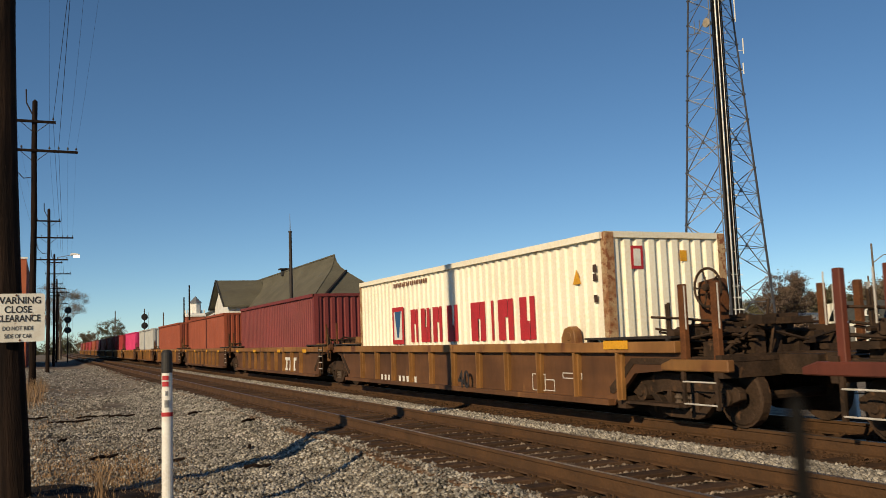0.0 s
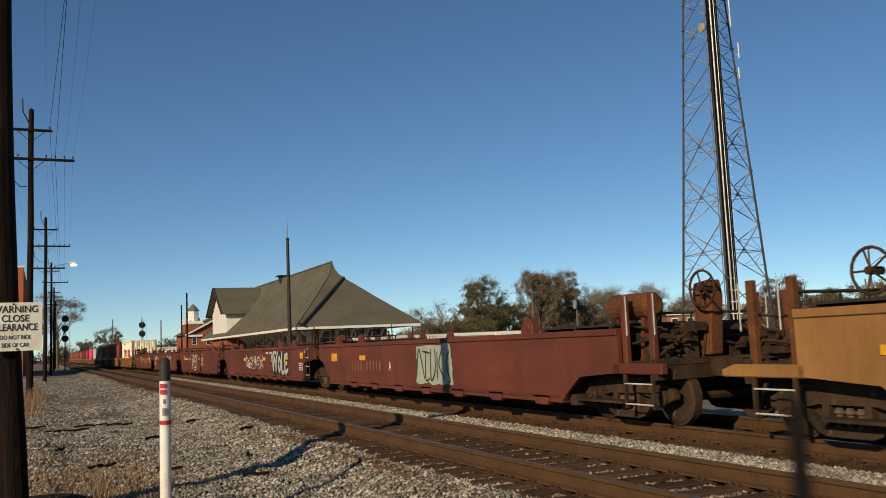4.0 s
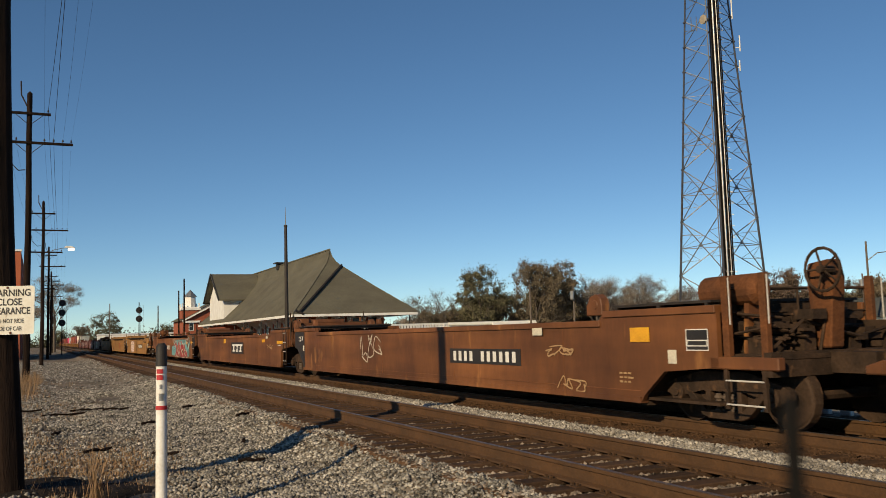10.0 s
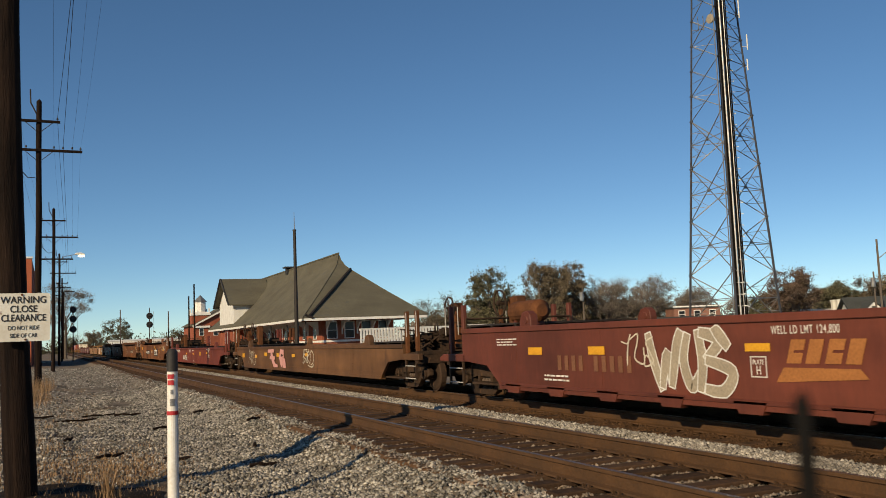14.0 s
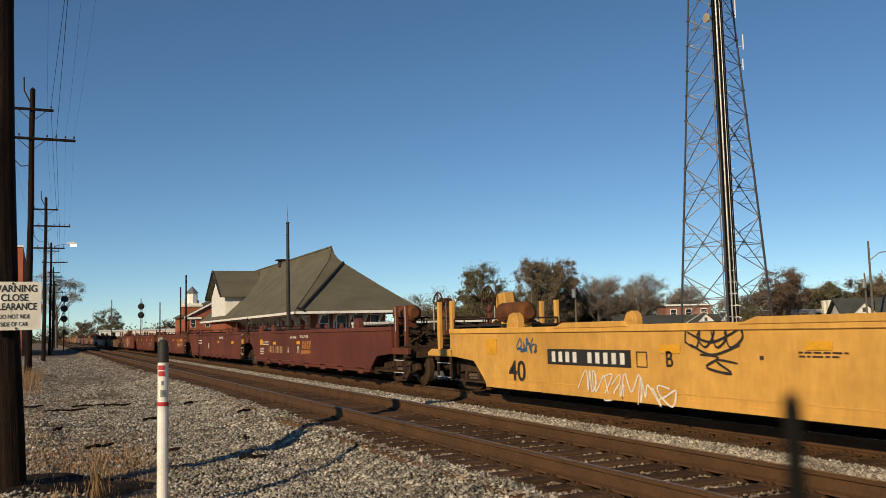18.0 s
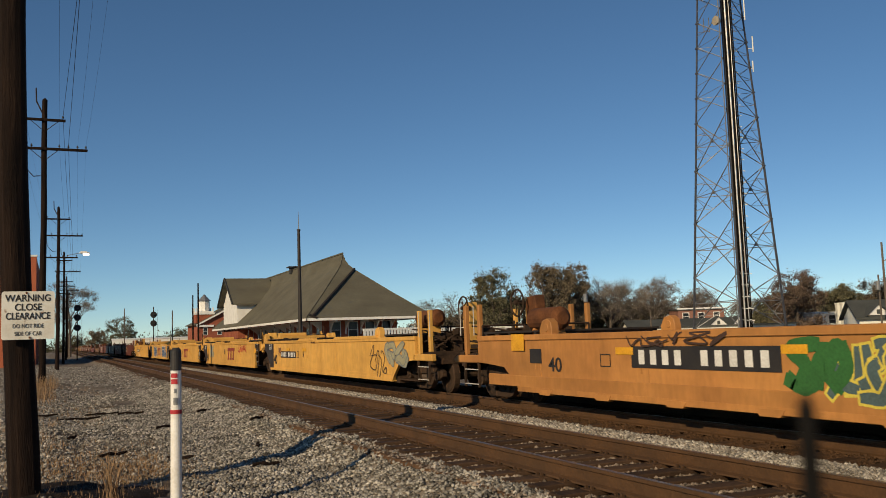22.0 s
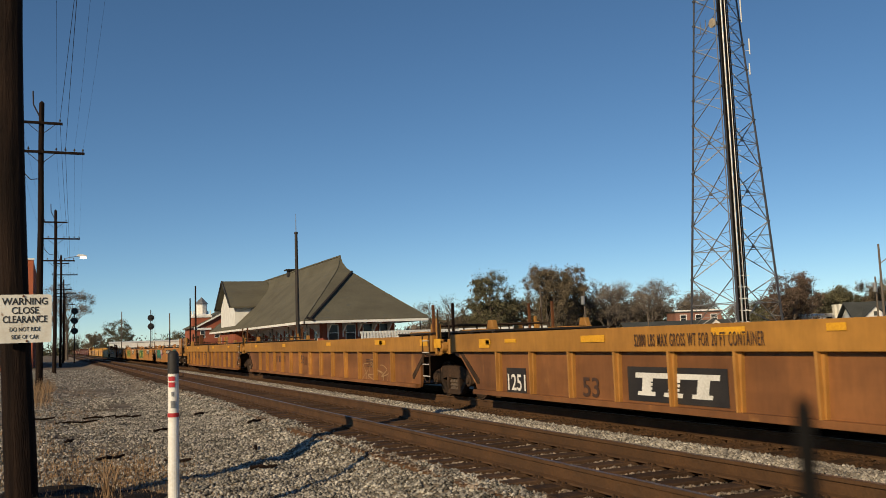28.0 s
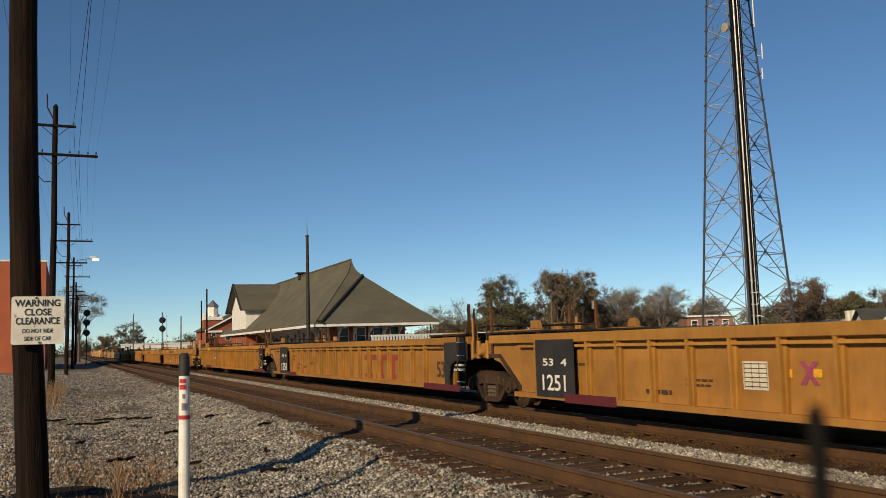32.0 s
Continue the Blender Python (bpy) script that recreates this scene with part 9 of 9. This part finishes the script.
def plain_pole(x, y, top, label, lamp=0.0, r=0.13, can=False):
    ob = thing("street_pole", (x, y, 0), label, "pole", "poles of the town")
    bm = bmesh.new()
    rod(bm, (0, 0, -1.8), (0, 0, top), r, r * 0.7, 8)
    part("pole_shaft", bm, "pole_wood" if "dark" in label else "grey_wood", ob)
    if lamp:
        bm = bmesh.new()
        pipe(bm, [(0, 0, top - 1.9), (0.9 * lamp, -0.5 * lamp, top - 1.15), (2.6 * lamp, -1.6 * lamp, top - 1.0)], 0.05)
        arm = part("lamp_arm", bm, "galv", ob)
        bm = bmesh.new()
        box(bm, 2.4 * lamp, 3.4 * lamp, -1.9 * lamp, -1.5 * lamp, top - 1.12, top - 0.92)
        part("lamp_head", bm, "galv", arm, "", None, 0.03)
    if can:
        bm = bmesh.new()
        rod(bm, (-0.25, -0.1, top - 1.5), (-0.25, -0.1, top - 0.6), 0.22, 0.22, 10)
        part("transformer", bm, "galv", ob, "grey transformer can")


plain_pole(72.9, 60, 8.9, "wooden street pole carrying a lamp arm", 1.0)
plain_pole(74.5, 62, 5.9, "short wooden street pole with a transformer", 0, 0.11, True)
plain_pole(52.1, 80, 5.9, "leaning wooden service pole with a transformer", 0, 0.11, True)
plain_pole(46.7, 80, 6.1, "slender wooden service pole", 0, 0.12)
plain_pole(60.3, 80, 3.4, "short wooden service pole", 0, 0.1)
plain_pole(80.5, 70, 3.9, "short wooden service pole", 0, 0.1)
plain_pole(17.2, 120, 9.4, "dark wooden pole beside the station", 0, 0.14)
plain_pole(16.5, 120, 7.8, "dark wooden pole beside the station", 0, 0.12)
plain_pole(14.0, 121, 5.9, "thin wooden pole beyond the signals", 0, 0.1)
plain_pole(11.6, 175, 8.4, "thin wooden pole beyond the signals", 0, 0.12)

# ---- trees ----
LEAF = {
    "olive": material("leaf_olive", (0.17, 0.155, 0.088), (0.105, 0.098, 0.058), 0.8, 0, 1, 0, 10, island=0.5),
    "brown": material("leaf_brown", (0.215, 0.168, 0.108), (0.14, 0.112, 0.074), 0.8, 0, 1, 0, 10, island=0.5),
    "twig": material("leaf_twig", (0.28, 0.235, 0.19), (0.19, 0.158, 0.125), 0.85, 0, 1, 0, 10, island=0.5),
    "dark": material("leaf_dark", (0.085, 0.08, 0.044), (0.055, 0.052, 0.03), 0.8, 0, 1, 0, 10, island=0.5),
    "red": material("leaf_red", (0.18, 0.125, 0.09), (0.125, 0.09, 0.065), 0.8, 0, 1, 0, 10, island=0.5),
}


def leaf_cloud(name, lobes, per, size, rng):
    """Many small bent leaves round the ends of the limbs, as one mesh."""
    pts = []
    for (cx, cy, cz, r) in lobes:
        d = rng.normal(size=(per, 3))
        d /= np.linalg.norm(d, axis=1)[:, None]
        rad = r * np.minimum(rng.gamma(2.0, 0.42, per), rng.uniform(1.0, 1.7, per))
        pts.append(np.array((cx, cy, cz)) + d * rad[:, None] * np.array((1, 1, 0.85)))
    p = np.concatenate(pts)
    n = len(p)
    s = rng.uniform(0.6, 1.3, n) * size
    a = rng.normal(size=(n, 3))
    a /= np.linalg.norm(a, axis=1)[:, None]
    b = np.cross(a, rng.normal(size=(n, 3)))
    b /= np.linalg.norm(b, axis=1)[:, None] + 1e-9
    v = np.stack((p - a * s[:, None], p + b * s[:, None] * 0.95, p + a * s[:, None]), 1)
    me = bpy.data.meshes.new(name)
    me.vertices.add(n * 3)
    me.vertices.foreach_set("co", v.reshape(-1))
    me.loops.add(n * 3)
    me.loops.foreach_set("vertex_index", np.arange(n * 3, dtype=np.int32))
    me.polygons.add(n)
    me.polygons.foreach_set("loop_start", np.arange(0, n * 3, 3, dtype=np.int32))
    me.update(calc_edges=True)
    return me


def tree(x, y, height, width, leaf, label, seed, base=-1.7, bare=False, density=1.0, low=0.22):
    ob = thing("tree", (x, y, base), label, "tree")
    rnd = random.Random(seed)
    rng = np.random.default_rng(seed)
    h = height
    bm = bmesh.new()
    r0 = 0.05 + 0.016 * h
    tip = Vector((rnd.uniform(-0.3, 0.3), rnd.uniform(-0.3, 0.3), h * 0.55))
    rod(bm, (0, 0, -0.3), tip * 0.5, r0, r0 * 0.75, 8)
    rod(bm, tip * 0.5, tip, r0 * 0.75, r0 * 0.5, 8)
    trunk = part("trunk", bm, "bark", ob)
    ends = []

    def grow(p, d, l, r, depth, bm):
        q = p + d * l
        rod(bm, p, q, max(r, 0.022), max(r * 0.6, 0.016), 5 if depth < 2 else 3, False)
        if depth == (4 if bare else 2):
            ends.append(q)
            return
        if depth >= 1 and not bare:
            ends.append(q)
        for k in range(rnd.choice((2, 3)) if depth else 3):
            nd = (d + Vector((rnd.gauss(0, 0.55), rnd.gauss(0, 0.55), rnd.gauss(0.12, 0.3)))).normalized()
            grow(q, nd, l * rnd.uniform(0.6, 0.82), r * 0.55, depth + 1, bm)
    bm = bmesh.new()
    for k in range(9):
        a = 2 * math.pi * k / 9 + rnd.uniform(-0.3, 0.3)
        start = tip * rnd.uniform(0.35, 1.0)
        d = Vector((math.cos(a) * 0.7 * width / h, math.sin(a) * 0.7 * width / h, rnd.uniform(0.5, 1.0))).normalized()
        grow(start, d, h * (0.17 if bare else 0.2), r0 * 0.45, 0, bm)
    part("branchwork", bm, "bark", ob)
    if not bare:
        lobes = []
        side = [rnd.uniform(0.7, 1.15) for _ in range(7)]
        for _ in range(95):
            a, t = rnd.uniform(0, 6.283), rnd.random() ** 0.45
            z = h * (low + (0.95 - low) * rnd.random())
            prof = math.sin(math.pi * min(1, max(0.08, (z / h - low * 0.6) / (1.06 - low * 0.6)))) ** 0.6 * side[int(a / 6.284 * 7)]
            rr = width / 2 * prof * t
            lobes.append((rr * math.cos(a), rr * math.sin(a), z * rnd.uniform(0.94, 1.05), width * rnd.uniform(0.05, 0.12)))
        lobes += [(e.x, e.y, e.z, 0.45) for e in ends]
        me = leaf_cloud("crown", lobes, int(96 * density), 0.135, rng)
        me.materials.append(LEAF[leaf])
        part("crown", me, None, ob)
    elif density:
        lobes = [(e.x, e.y, e.z, 0.7) for e in ends[:: 2]]
        me = leaf_cloud("crown", lobes, int(14 * density), 0.085, rng)
        me.materials.append(LEAF[leaf])
        part("crown", me, None, ob, "last dry leaves")
    return ob


GREEN, BROWN, BARE = "broad tree with dark olive autumn leaves", "broad tree with brown autumn leaves", "tall bare grey tree with few leaves"
tree(61.5, 120, 13.0, 9.2, "olive", GREEN, 1, low=0.3)
tree(57.0, 124, 9.5, 6.0, "olive", BARE, 2, bare=True, density=0.5)
tree(53.6, 126, 8.8, 5.0, "olive", BARE, 3, bare=True, density=0.5)
tree(65.0, 128, 9.0, 7.0, "olive", GREEN, 14, low=0.1)
tree(70.5, 119, 13.8, 9.5, "brown", BROWN, 4, low=0.12, density=1.3)
tree(75.0, 121, 14.3, 9.8, "brown", BROWN, 5, low=0.08, density=1.4)
tree(79.0, 126, 12.3, 7.0, "brown", BROWN, 6, low=0.15)
for k, (x, hh) in enumerate(((83, 11.2), (86, 11.6), (89, 11.9), (92, 11.6), (95, 11.8), (98, 10.4), (101, 9.8), (104.5, 9.2), (108, 9.0), (112, 8.6))):
    tree(x, 121 + 4 * (k % 3), hh, 7.5, "twig", BARE, 20 + k, bare=True, density=2.6)
for k, (x, y, hh) in enumerate(((55, 132, 5.5), (60, 133, 7.0), (66, 134, 8.0), (69, 136, 9.0), (72, 134, 9.0), (78, 135, 9.5), (84, 136, 9.0), (87, 138, 9.0), (90, 136, 9.0), (97, 137, 8.5), (100, 139, 8.5), (104, 137, 8.0), (111, 138, 7.5), (118, 138, 7.0))):
    tree(x, y, hh, 9.0, ("twig", "brown", "olive")[k % 3], "low brown undergrowth tree", 30 + k, low=0.0, density=1.4)
tree(92.5, 90.5, 10.8, 8.6, "red", "broad tree with reddish brown leaves", 7, low=0.2, density=1.2)
for k, (x, y, hh, w) in enumerate(((106, 95, 8.6, 8), (112, 93, 9.6, 8), (118, 96, 9.4, 9), (126, 98, 10.2, 10), (132, 100, 10.0, 10), (140, 104, 10.5, 10), (97, 99, 7.5, 8), (103, 101, 7.0, 8), (109, 103, 8.0, 9), (115, 104, 8.5, 9))):
    tree(x, y, hh, w, ("olive", "brown", "twig")[k % 3], "dense tree on the edge of town", 40 + k, low=0.03, density=1.3)
tree(2.6, 205, 17.0, 9.0, "twig", "tall sparse tree behind the pole line", 60, -0.8, bare=True, density=5)
tree(-3.5, 215, 14.0, 8.0, "twig", "sparse tree behind the pole line", 61, -0.8, bare=True, density=4)
tree(18.8, 300, 12.5, 11.0, "olive", "dark tree far down the line", 62, low=0.1)
tree(13.0, 330, 9.5, 10.0, "brown", "brown tree far down the line", 63, low=0.05)
tree(41.0, 330, 8.6, 12.0, "olive", "dark tree far down the line", 64, low=0.05)

tree(6.0, 400, 9.0, 14.0, "olive", "dark tree far down the line", 65, low=0.03)


def far_woods():
    """The low wooded skyline all round, one leafy band."""
    rng = np.random.default_rng(8)
    lobes = []
    for k in range(420):
        a = -0.9 + 3.2 * k / 420 + rng.uniform(-0.01, 0.01)
        d = rng.uniform(430, 520)
        hgt = rng.uniform(3, 7.5) if a < 0.28 else rng.uniform(3, 9)
        lobes.append((d * math.sin(a), d * math.cos(a), hgt * 0.5 - 1.5, hgt * 0.6 + 2))
    me = leaf_cloud("far_woods", lobes, 220, 0.7, rng)
    me.materials.append(LEAF["dark"])
    tagged(new("far_woods", me), "low distant line of dark woods", "woods", kind="stuff")


far_woods()


SWING = -36.0     # degrees about the upright at full gust


def motions():
    """The train rolls away along its straight track; every unit and load keeps its place in it."""
    for ob, u, z in MOVING:
        walk(ob, [(t, pose(TRAIN_X, u + run(t), z)) for t in (0, 1, 2, 3, 4, 5, 8, 12, 16, 20, 24, 28, 32)])

    # the loose sign swings on its bolts as the train's wind catches it
    gusts = {9.5: 1.0, 10: 0.56, 12.5: 0.22, 13: 0.6, 20: 1.0, 20.5: 0.44, 21: 0.3, 24: 1.0, 24.5: 0.7, 25: 1.0, 25.5: 1.0, 29.5: 1.0, 30.5: 0.35}
    rows = [(t / 2, gusts.get(t / 2, 0.0)) for t in range(65)]
    walk(SIGN, [(t, pose(-0.318 - 0.06 * g, 11.72, 1.78, 0, 0, SWING * g)) for t, g in rows])


motions()
